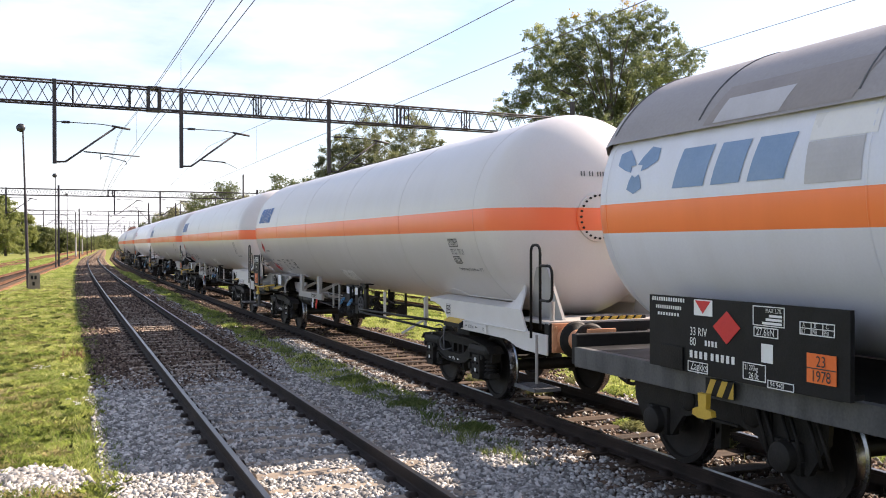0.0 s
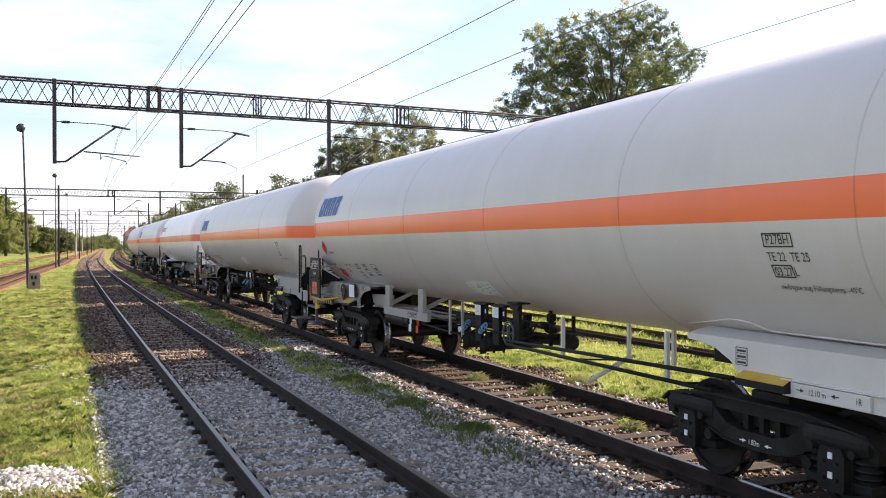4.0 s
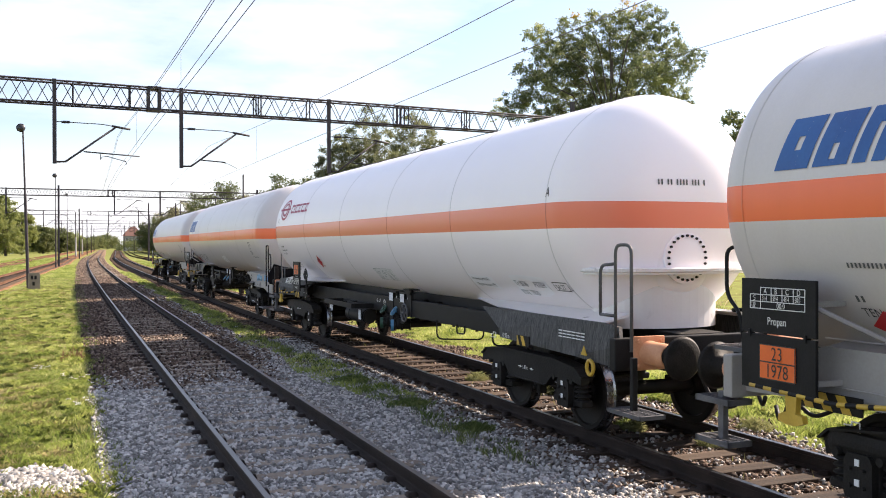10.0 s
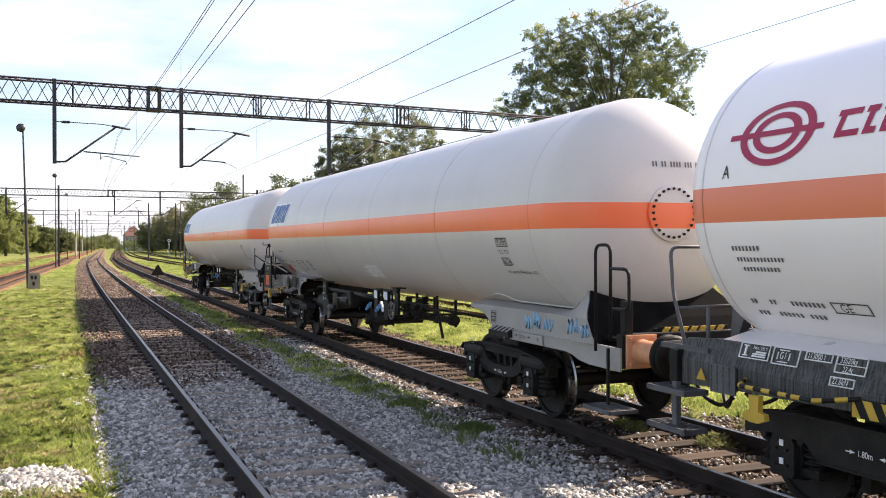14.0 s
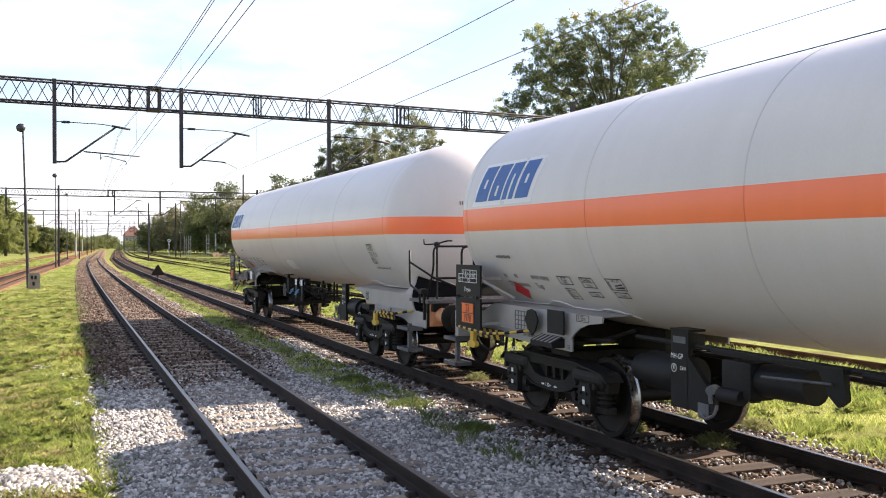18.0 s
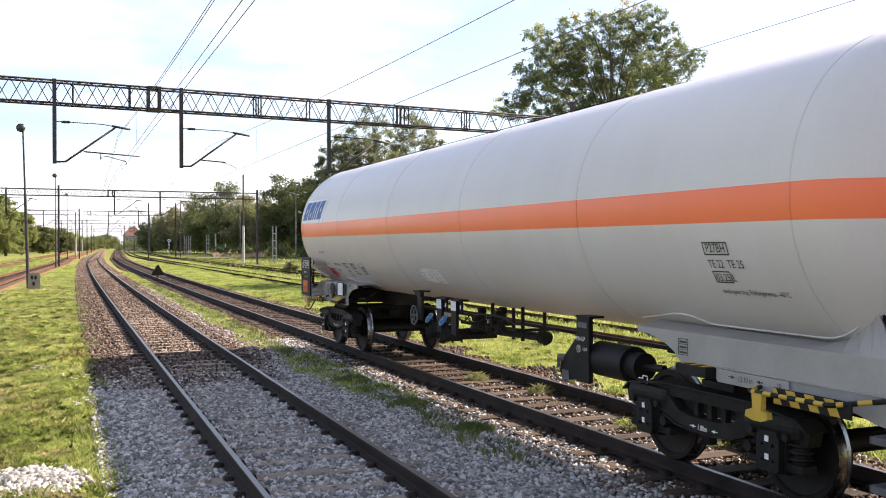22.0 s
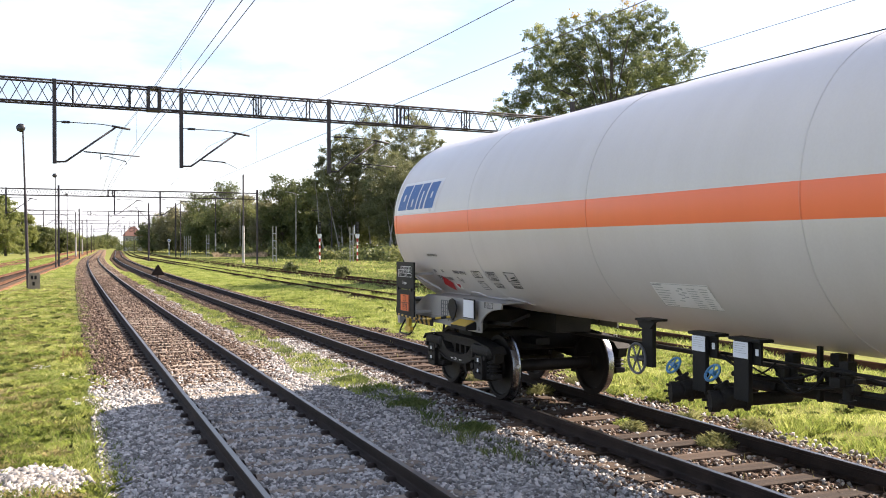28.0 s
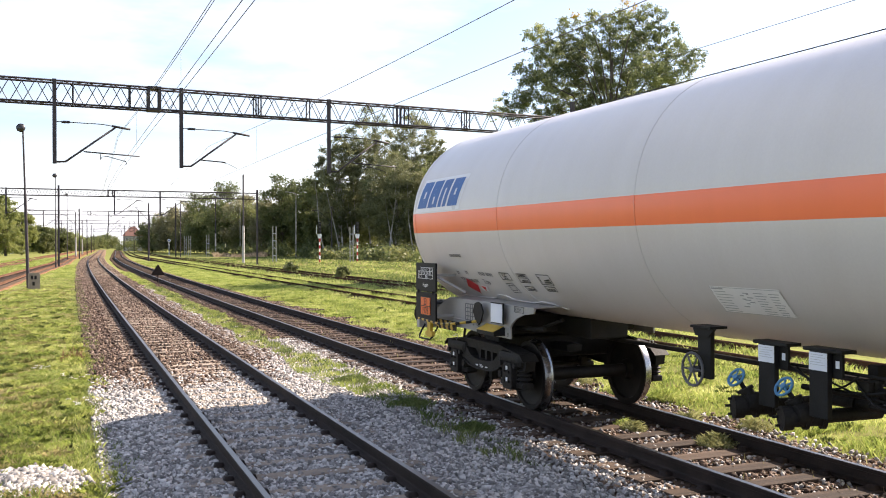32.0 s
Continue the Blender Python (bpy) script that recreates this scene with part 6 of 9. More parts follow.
        sh = quad_strip(ya, ya - hm * 0.42, h0, h1, sl) + quad_strip(yb + hm * 0.40, yb, h0, h1, sl)
        sh += quad_strip(ya - hm * 0.42 - sl * (m1 - h0), yb + hm * 0.40 - sl * (m1 - h0), m1, h1, sl, 3)
        if u:
            sh += quad_strip(ya - hm * 0.42, yb + hm * 0.40, h0, m0, sl, 3)
        flank(t, "logo_block", "logo_blue", sh, label="blue slanted logo block with a slit")
    # stencils at the rear
    if diamond:
        danger_diamond(t, 7.19, 2.15)
    number_marks(t, 0, [(6.94, 2.03, 11, 0.026, 0.05), (6.99, 1.775, 2, 0.035, 0.07), (6.68, 1.78, 2, 0.035, 0.07), (6.22, 1.775, 4, 0.035, 0.07), (5.98, 1.77, 3, 0.035, 0.07), (5.82, 1.765, 1, 0.035, 0.07), (6.76, 1.665, 7, 0.035, 0.07)])
    flank(t, "stencil_mark", "ink", (), [("TEN", 7.0, 1.665, 0.09), ("Zags", 6.24, 1.66, 0.09)])
    flank(t, "danger_label", "hazard_red", [smooth_poly([(6.80, hz(1.72)), (6.58, hz(1.62)), (6.78, hz(1.49)), (7.0, hz(1.59))])], label="red rhombic danger label", off=0.009)
    if walkway or gear == "front":
        flank(t, "small_label", "white", [smooth_poly([(6.50, hz(1.63)), (6.30, hz(1.615)), (6.38, hz(1.535)), (6.58, hz(1.54))])], off=0.008)
        flank(t, "triangle_mark", "hazard_red", [[(6.49, hz(1.62)), (6.33, hz(1.608)), (6.46, hz(1.545))]], off=0.012)
    boxed(t, 5.53, 5.25, 1.735, 1.835, [("GE", 5.47, 1.752, 0.095)])
    boxed(t, 5.52, 5.32, 1.56, 1.69, (), cell(5.48, 5.36, hz(1.59), hz(1.665), 0.009))
    if date == "06.24":
        boxed(t, 5.02, 4.76, 1.715, 1.835, [("32445kg", 4.995, 1.785, 0.05), ("21.0t", 4.95, 1.722, 0.05)], [[(5.0, hz(1.775)), (4.78, hz(1.775)), (4.78, hz(1.780)), (5.0, hz(1.780))]])
        boxed(t, 5.01, 4.77, 1.61, 1.67, [("21.3kN", 4.985, 1.618, 0.05)])
        boxed(t, 4.44, 4.20, 1.625, 1.69, [("119100l", 4.42, 1.633, 0.05)])
        flank(t, "stencil_mark", "ink", (), [("G1", 5.46, 1.605, 0.055), ("MAX 2.4%", 4.37, 1.802, 0.035)])
    else:
        boxed(t, 5.02, 4.76, 1.715, 1.835, (), bars(4.99, hz(1.79), 6, 0.02, 0.035, 0.016) + bars(4.96, hz(1.728), 5, 0.02, 0.035, 0.016) + [[(5.0, hz(1.775)), (4.78, hz(1.775)), (4.78, hz(1.781)), (5.0, hz(1.781))]])
        boxed(t, 5.01, 4.77, 1.61, 1.67, (), bars(4.98, hz(1.622), 6, 0.02, 0.033, 0.016))
        boxed(t, 4.44, 4.20, 1.625, 1.69, (), bars(4.42, hz(1.637), 6, 0.02, 0.035, 0.014))
    boxed(t, 4.46, 4.16, 1.71, 1.84, (), ramp_mark(4.46, hz(1.715), 0.30))
    # printed plate on the belly
    instruction_plate(t, -0.06 if gear == "rear" else (0.26 if walkway else YB), 0.9, 1.69 if walkway else 1.83, 1.47 if walkway else 1.59)
    inspection_sign(t, -6.62 if date == "03.25" else -6.58, 2.12 if date == "03.25" else 2.19, date)
    dome_number(t, 7.9, -0.25, 2.89 if front == "brake_platform" else 3.11)
    if front == "brake_platform":
        bm = bmesh.new()
        box(bm, 0.46, 0.66, -8.56, -8.545, 2.50, 2.70, 0.003)
        box(bm, 0.52, 0.60, -8.55, -8.45, 2.56, 2.64)
        part("end_plate", bm, "frame_grey", t, "small grey plate on the tank end")
    # hand-written marks on the front plate
    bm = bmesh.new()
    for y0, y1, z0, z1 in ((-6.14, -5.99, 1.15, 1.156), (-6.14, -5.99, 1.30, 1.306), (-5.996, -5.99, 1.15, 1.306), (-6.14, -6.134, 1.15, 1.306), (-6.14, -5.99, 1.20, 1.205), (-6.14, -5.99, 1.25, 1.255)):
        box(bm, -1.136, -1.133, y0, y1, z0, z1)
    for k in range(3):
        box(bm, -1.136, -1.133, -6.12, -6.01, 1.166 + 0.05 * k, 1.184 + 0.05 * k)
    wall_text(bm, "12.10 m", -1.162, -6.88, 1.008, 0.05)
    for e, q in ((1, -6.76), (-1, -7.20)):
        prism(bm, [(q - e * 0.08, 1.035), (q - e * 0.04, 1.05), (q - e * 0.04, 1.02)], "x", -1.164, -1.16)
        box(bm, -1.164, -1.16, min(q, q - e * 0.05), max(q, q - e * 0.05), 1.031, 1.039)
    wall_text(bm, "1R", -1.162, -7.36, 1.008, 0.05)
    part("revision_mark", bm, "ink", t)["kind"] = "stuff"
    # front end
    if front == "open":
        rail_part(t, "handrail", [[(-1.24, -9.0, 1.05), (-1.24, -9.0, 2.2), (-1.24, -9.24, 2.2), (-1.24, -9.24, 1.18)], [(-1.24, -9.24, 1.95), (-1.24, -9.54, 1.95), (-1.24, -9.54, 1.53), (-1.24, -9.24, 1.53)]], 0.018)
        bm = bmesh.new()
        box(bm, -1.1, 1.1, -9.2, -8.3, 1.22, 1.26, 0.01)
        part("end_deck", bm, "frame_grey", t)
        for s in (-1, 1):
            bm = bmesh.new()
            prism(bm, [(-8.2, 1.26), (-9.05, 1.26), (-8.6, 1.95), (-8.3, 1.9)], "x", s * 0.8 - 0.02, s * 0.8 + 0.02)
            part("end_gusset", bm, "frame_grey", t)
            bm = bmesh.new()
            rod(bm, (s * 1.0, -9.1, 1.2), (s * 1.0, -9.1, 1.5), 0.03)
            part("lamp_bracket", bm, "frame_grey", t)
    else:
        bm = bmesh.new()
        side = [(0.86, -8.15, 1.69), (0.95, -8.29, 1.56), (1.06, -8.42, 1.43), (1.11, -8.51, 1.35), (1.11, -8.55, 1.29), (1.11, -8.62, 1.185), (1.11, -8.69, 1.11)]
        shell(bm, [(x, y, z) for x, y, z in side], [(-x, y, z) for x, y, z in side], 0.012)
        box(bm, -1.0, 1.0, -9.2, -8.6, 1.14, 1.18)
        part("black_end_shield", bm, "black_matt", t, "black-painted end saddle")
    bm = bmesh.new()
    for k in range(7):
        prism(bm, [(-0.55 + 0.12 * k, 1.252), (-0.49 + 0.12 * k, 1.252), (-0.45 + 0.12 * k, 1.30), (-0.51 + 0.12 * k, 1.30)], "y", -9.16, -9.12, 1)
    box(bm, -0.6, 0.35, -9.118, -9.10, 1.25, 1.302)
    part("hazard_stripes", bm, ["black", "yellow"], t, "yellow and black hatched strip")
    if front == "shield":
        HR = -9.19 if date == "06.24" else -9.07
        rail_part(t, "handrail", [[(-1.24, -8.89, 1.05), (-1.24, -8.89, 2.2), (-1.24, HR, 2.2), (-1.24, HR, 1.18)], [(-1.24, HR, 1.95), (-1.24, -9.54, 1.95), (-1.24, -9.54, 1.53), (-1.24, -9.24, 1.53)]], 0.018)
        bm = bmesh.new()
        box(bm, -1.05, -0.95, -9.18, -9.08, 1.2, 1.6, 0.01)
        part("lamp_bracket", bm, "black", t)
    if front == "brake_platform":
        rail_part(t, "handrail", [[(-1.28, -8.86, 2.12), (-1.28, -8.86, 1.55), (-1.25, -9.25, 1.45), (-1.25, -9.25, 1.26)], [(-1.28, -8.88, 1.92), (-1.0, -9.3, 1.66), (-0.6, -9.5, 1.5)],
                                  [(-1.05, -9.02, 1.2), (-1.0, -9.15, 1.7), (-1.0, -9.22, 1.85), (-1.0, -9.22, 2.18), (0.9, -9.22, 2.18), (0.9, -9.22, 1.2)], [(-1.0, -9.2, 1.66), (0.9, -9.2, 1.66)]], 0.018)
        bm = bmesh.new()
        rod(bm, (-0.9, -9.12, 1.26), (-0.9, -9.12, 2.2), 0.017)
        lathe(bm, [(2.18, 0.001), (2.18, 0.05), (2.24, 0.05), (2.26, 0.001)], 12, "z", (-0.9, -9.12, 0))
        tube(bm, rounded([(-1.05, -8.92, 2.3), (-1.05, -8.92, 2.21), (-0.9, -9.12, 2.22), (-0.78, -9.25, 2.27), (-0.72, -9.33, 2.27)], 0.04), 0.013, 6)
        part("brake_crank", bm, "black", t, "black brake crank on a spindle")
        bm = bmesh.new()
        grating(bm, -1.2, 1.2, -9.5, -8.62, 1.32, 0.05)
        part("platform", bm, "galv", t, "grey grating platform")
        bm = bmesh.new()
        box(bm, -1.05, -0.75, -9.3, -8.95, 1.12, 1.27, 0.02)
        part("gear_case", bm, "black", t)
        bm = bmesh.new()
        box(bm, -1.28, -1.16, -9.4, -9.25, 1.42, 1.5, 0.01)
        box(bm, -1.22, -1.18, -9.35, -9.31, 1.0, 1.42)
        part("lamp_bracket", bm, "black", t)
        striped_bar(t, [(-1.12, -7.15, 1.0), (-1.4, -7.3, 1.0), (-1.42, -8.2, 1.02), (-1.14, -8.6, 1.1)])
        bm = bmesh.new()
        hatch(bm, -1.36, -7.55, -8.35, 0.93, 1.06, 8)
        part("hazard_stripes", bm, ["black", "yellow"], t, "yellow and black hatched plate")
        rope_hook(t, -1.42, -7.45, 0.90)
        step_irons(t, -9.10, -8.55, 0.86, 0.52)
        bm = bmesh.new()
        box(bm, -1.25, -1.0, -6.55, -6.1, 0.99, 1.09, 0.01)
        for k in range(3):
            box(bm, -1.24, -1.01, -6.5 + 0.14 * k, -6.45 + 0.14 * k, 1.091, 1.096, slot=1)
        part("tool_box", bm, ["black", "yellow"], t, "black box with yellow stripes")
    else:
        bm = bmesh.new()
        box(bm, -1.235, -1.205, -9.125, -9.095, 0.5, 1.1, 0.006)
        part("step_hanger", bm, "black" if front == "shield" else "frame_grey", t)
        bm = bmesh.new()
        grating(bm, -1.45, -1.1, -9.5, -8.95, 0.5, 0.04)
        part("step_tread", bm, "galv", t)
        bm = bmesh.new()
        prism(bm, [(-1.22, 0.99), (-1.22, 1.05), (-1.09, 1.125), (-0.98, 1.125), (-0.98, 0.99)], "y", -6.69, -6.08)
        b = part("tool_box", bm, "black", t)
        bm = bmesh.new()
        prism(bm, [(-1.226, 1.053), (-1.092, 1.131), (-1.088, 1.137), (-1.226, 1.059)], "y", -6.68, -6.09)
        if walkway:
            part("box_lid", bm, "yellow", b, "dull yellow lid")
        else:
            for k in range(5):
                prism(bm, [(-1.226, 1.061), (-1.09, 1.139), (-1.09, 1.142), (-1.226, 1.064)], "y", -6.65 + 0.12 * k, -6.60 + 0.12 * k, 1)
            part("box_lid", bm, ["black", "shield"], b, "black lid with faded stripes")
    if date == "06.24":
        bm = bmesh.new()
        for k, (ya, w_, za, zb) in enumerate(((-7.0, 0.2, 1.18, 1.36), (-7.26, 0.16, 1.2, 1.39), (-7.5, 0.24, 1.17, 1.33), (-8.1, 0.22, 1.19, 1.37), (-8.38, 0.2, 1.18, 1.34))):
            line = []
            for j in range(9):
                f = j / 8
                z = za + (zb - za) * (0.5 + 0.5 * math.sin(j * 2.2 + k * 1.7))
                line.append((-1.136, ya - w_ * f, z - 0.03))
            tube(bm, line, 0.017, 5)
        part("paint_scrawl", bm, "scrawl", t, "pale blue sprayed strokes")["kind"] = "stuff"
    if date == "02.27":
        bm = bmesh.new()
        tube(bm, rounded([(-1.2, -5.73, 0.95), (-1.21, -5.91, 0.99), (-1.22, -6.07, 0.97), (-1.22, -6.13, 0.86), (-1.23, -5.97, 0.77), (-1.23, -5.97, 0.66), (-1.23, -6.05, 0.61), (-1.23, -6.23, 0.63), (-1.22, -6.4, 0.67)], 0.05), 0.009, 6)
        part("loose_cable", bm, "galv", t, "grey loose cable hanging over the bogie")
        bm = bmesh.new()
        tube(bm, rounded([(-1.2, -6.12, 1.02), (-1.24, -6.14, 0.88), (-1.24, -6.13, 0.76), (-1.24, -6.17, 0.63)], 0.05), 0.009, 6)
        part("loose_cable", bm, "galv", t)
    # below the tank
    if walkway:
        brake_wheel(t, -1.35)
        valve_gear(t, -0.05, reach=1.7)
        bm = bmesh.new()
        box(bm, -1.12, -1.06, 1.55, 3.75, 0.95, 1.085, 0.006)
        box(bm, -0.62, -0.58, 1.55, 3.6, 0.98, 1.06)
        for y in (3.55, 1.86):
            box(bm, -1.12, -1.05, y - 0.11, y + 0.11, 1.085, 1.475, 0.006)
            prism(bm, [(-1.05, 1.10), (-0.62, 1.30), (-0.66, 1.34), (-1.05, 1.18)], "y", y - 0.02, y + 0.02)
            box(bm, -1.06, -0.6, y - 0.04, y + 0.04, 0.98, 1.04)
        for y in (2.85, 1.6):
            box(bm, -1.06, -0.6, y - 0.03, y + 0.03, 1.0, 1.05)
        fr = part("hanging_frame", bm, "frame_grey", t, "light grey bracket frame under the tank")
        bm = bmesh.new()
        for a, b, c, e in ((2.02, 2.46, 0.985, 0.99), (2.02, 2.46, 1.06, 1.065), (2.02, 2.026, 0.985, 1.065), (2.454, 2.46, 0.985, 1.065)):
            box(bm, -1.124, -1.121, a, b, c, e)
        for k in range(10):
            box(bm, -1.124, -1.121, 2.07 + 0.036 * k, 2.09 + 0.036 * k, 1.03, 1.05)
        for k in range(4):
            box(bm, -1.124, -1.121, 2.17 + 0.036 * k, 2.19 + 0.036 * k, 1.0, 1.018)
        part("frame_mark", bm, "ink", fr)["kind"] = "stuff"
        bm = bmesh.new()
        rod(bm, (-0.98, 2.5, 0.895), (-0.98, 3.7, 0.895), 0.135, seg=24)
        for y in (2.75, 3.4):
            lathe(bm, [(y - 0.025, 0.135), (y - 0.025, 0.143), (y + 0.025, 0.143), (y + 0.025, 0.135)], 24, "y", (-0.98, 0, 0.895))
        part("air_reservoir", bm, "black", t, "black air reservoir", smooth=True)
        for y, mat in ((2.32, "plate_white"), (1.98, "hazard_red")):
            bm = bmesh.new()
            box(bm, -1.14, -1.13, y - 0.05, y + 0.05, 0.74, 0.86)
            rod(bm, (-1.12, y, 0.86), (-1.12, y, 0.96), 0.02, seg=8)
            part("brake_tag", bm, mat, t, "small hanging brake tag")
        for y in (0.69, 0.21):
            bm = bmesh.new()
            box(bm, -1.09, -1.06, y - 0.022, y + 0.022, 0.83, 1.36)
            part("pipe_post", bm, "frame_grey", t)
        for p in ([(-1.02, 1.6, 1.03), (-1.02, -1.3, 0.99)], [(-0.7, 2.4, 1.05), (-0.7, -1.3, 1.02)], [(-1.07, 1.9, 0.9), (-1.07, 0.15, 0.85)], [(-0.45, 2.3, 0.92), (-0.45, -1.2, 0.92)], [(-1.07, 0.7, 0.85), (-0.4, 0.45, 0.85)], [(-1.07, 1.5, 0.89), (-0.4, 1.3, 0.9)]):
            rail_part(t, "control_rod", [p], 0.016, "black")
        bm = bmesh.new()
        box(bm, -0.8, -0.35, 0.35, 0.95, 0.95, 1.12, 0.02)
        rod(bm, (-0.55, 1.2, 1.02), (-0.55, 1.75, 1.02), 0.07, seg=14)
        part("valve_box", bm, "chassis", t)
        for y in (-2.77, -4.86):
            rail_part(t, "hanger_loop", [[(-1.05, y, 1.34), (-1.05, y, 0.83), (-0.35, y - 0.35, 0.83), (-0.35, y - 0.35, 1.3)]], 0.012, "black")
        for x, y in ((-1.05, -2.77), (-0.35, -3.12), (-1.05, -4.86), (-0.35, -5.2), (-0.2, -3.8)):
            bm = bmesh.new()
            box(bm, x - 0.02, x + 0.02, y - 0.02, y + 0.02, 0.84, 1.34)
            part("pipe_post", bm, "frame_pale", t)
        bm = bmesh.new()
        tube(bm, [(-0.35, -3.12, 0.86), (-0.75, -2.86, 0.56)], 0.03, 4)
        part("slanted_stay", bm, "frame_pale", t)
        rail_part(t, "long_rod", [[(-1.08, -1.3, 0.92), (-1.08, -5.9, 1.01)], [(-1.08, -1.3, 0.87), (-1.08, -5.6, 0.86)]], 0.022, "black")
    else:
        rear = gear == "rear"
        brake_wheel(t, -1.6 if rear else 1.44)
        valve_gear(t, -0.31 if rear else 0.64)
        if rear:
            bm = bmesh.new()
            rod(bm, (-0.92, 4.2, 1.22), (-0.92, -0.6, 1.21), 0.026, seg=8)
            part("brake_pipe", bm, "chassis", t, smooth=True)
        # brake cylinder behind its black bracket; d points from the bracket to the cylinder
        c, d = (3.35, 1) if rear else (-3.97, -1)

        def q(v):
            return c + d * v
        bm = bmesh.new()
        box(bm, -1.0, -0.94, c - 0.14, c + 0.14, 0.60, 1.37, 0.006)
        prism(bm, [(q(-0.52), 0.78), (q(-0.12), 1.13), (q(-0.12), 0.62), (q(-0.36), 0.58), (q(-0.54), 0.66)][::d], "x", -1.0, -0.95)
        box(bm, -1.0, -0.80, c - 0.15, c + 0.16, 1.35, 1.375, 0.004)
        b = part("brake_cylinder_bracket", bm, "black", t)
        bm = bmesh.new()
        box(bm, -1.005, -1.002, c - 0.10, c + 0.10, 1.235, 1.30)
        part("name_plate", bm, "galv", b, "small grey maker's plate")
        bm = bmesh.new()
        wall_text(bm, "MH-GP", -1.003, c + 0.14, 1.08, 0.055)
        wall_text(bm, "K", -1.003, c + 0.10, 0.97, 0.05)
        wall_text(bm, "CB10", -1.003, c - 0.01, 0.975, 0.035)
        tube(bm, [(-1.003, c + 0.085 + 0.04 * math.cos(e * math.pi / 8), 0.985 + 0.04 * math.sin(e * math.pi / 8)) for e in range(16)], 0.003, 4, True)
        part("bracket_mark", bm, "white", b)["kind"] = "stuff"
        bm = bmesh.new()
        rod(bm, (-1.04, q(-0.52), 0.84), (-0.9, q(-0.42), 0.84), 0.045, seg=12)
        rod(bm, (-1.03, q(-0.5), 0.84), (-1.03, q(-0.52), 0.72), 0.02, seg=8)
        part("air_valve", bm, "galv", b, "grey hose cock")
        bm = bmesh.new()
        box(bm, -1.012, -1.004, min(q(-0.30), q(-0.46)), max(q(-0.30), q(-0.46)), 0.56, 0.70)
        part("tag_plate", bm, "galv", b, "dirty grey tag")
        bm = bmesh.new()
        rod(bm, (-0.78, q(0.05), 0.88), (-0.78, q(0.75), 0.88), 0.2, seg=24)
        rod(bm, (-0.78, q(0.75), 0.88), (-0.78, q(0.95), 0.88), 0.15, seg=20)
        rod(bm, (-0.78, q(0.95), 0.88), (-0.78, q(1.3), 0.9), 0.04, seg=8)
        part("brake_cylinder", bm, "black", t, "black brake cylinder", smooth=True)
        bm = bmesh.new()
        tube(bm, rounded([(-0.98, q(-0.3), 0.62), (-1.04, q(-0.44), 0.56), (-1.04, q(-0.58), 0.62), (-1.04, q(-0.62), 0.72)], 0.05), 0.016, 6)
        part("release_handle", bm, "galv", b)
        if rear:
            bm = bmesh.new()
            rod(bm, (-0.6, -2.6, 1.2), (-0.6, -2.9, 0.62), 0.025)
            part("inclined_stay", bm, "black", t)
        if rear:
            bm = bmesh.new()
            rod(bm, (-0.8, 2.75, 0.98), (-0.8, 1.75, 1.0), 0.15, seg=20)
            rod(bm, (-0.98, 2.75, 0.82), (-0.98, 2.45, 0.82), 0.07, seg=12)
            box(bm, -0.98, -0.7, 2.35, 2.75, 0.8, 1.15, 0.03)
            part("air_reservoir", bm, "black", t, "black air reservoir", smooth=True)
            bm = bmesh.new()
            box(bm, -0.98, -0.92, 1.25, 2.9, 1.18, 1.23, 0.01)
            prism(bm, [(1.55, 1.23), (1.27, 1.23), (1.24, 0.98), (1.32, 0.92), (1.42, 1.0)], "x", -1.0, -0.94)
            part("pipe_carrier", bm, "black", t)
            rail_part(t, "brake_rod", [[(-1.03, 2.15, 1.06), (-1.03, 1.35, 1.1)]], 0.012, "galv")
            rail_part(t, "long_rod", [[(-0.95, 1.1, 1.2), (-0.95, -0.3, 1.16)]], 0.03, "black")
    bm = bmesh.new()
    rod(bm, (0.2, -4.6, 0.95), (0.2, 5.0, 0.95), 0.03, seg=8)
    part("brake_pull_rod", bm, "chassis", t)
    return w


G = "white gas tank wagon, orange band, "
banded_wagon(G + "grating platform and brake crank", -5.42, False, "brake_platform", (8.0, 6.38, 2.77, 3.17), "orange", "03.25", ("31.5", "39.5", "49.5", "50.0"), False, bogie_rear=6.2, longer=0.22, bogie_front=6.33, seam=-7.76)
banded_wagon(G + "scrawled front plate", -24.52, False, "shield", (7.38, 5.78, 2.78, 3.24), "orange", "06.24", ("31.5", "39.5", "49.5", "50.0"), False, "rear", 5.82, -0.2, rear_seam=4.5)
banded_wagon(G + "black end saddle", -61.55, False, "shield", (7.58, 6.04, 2.78, 3.18), "orange", "08.24", ("31.4", "39.4", "49.4", "50.0"), False, "rear", 6.07, 0.1, seam=-7.62, rear_seam=4.85)
banded_wagon(G + "red buffer and grey bracket frame", -80.25, True, "open", (7.47, 5.98, 2.82, 3.21), "red", "03.27", ("31.8", "39.8", "49.9", "49.9"), True, longer=-0.18)
banded_wagon(G + "grey bracket frame and end deck", -99.05, True, "open", (7.47, 5.98, 2.82, 3.21), "orange", "02.27", ("31.2", "39.2", "49.2", "49.9"), True)


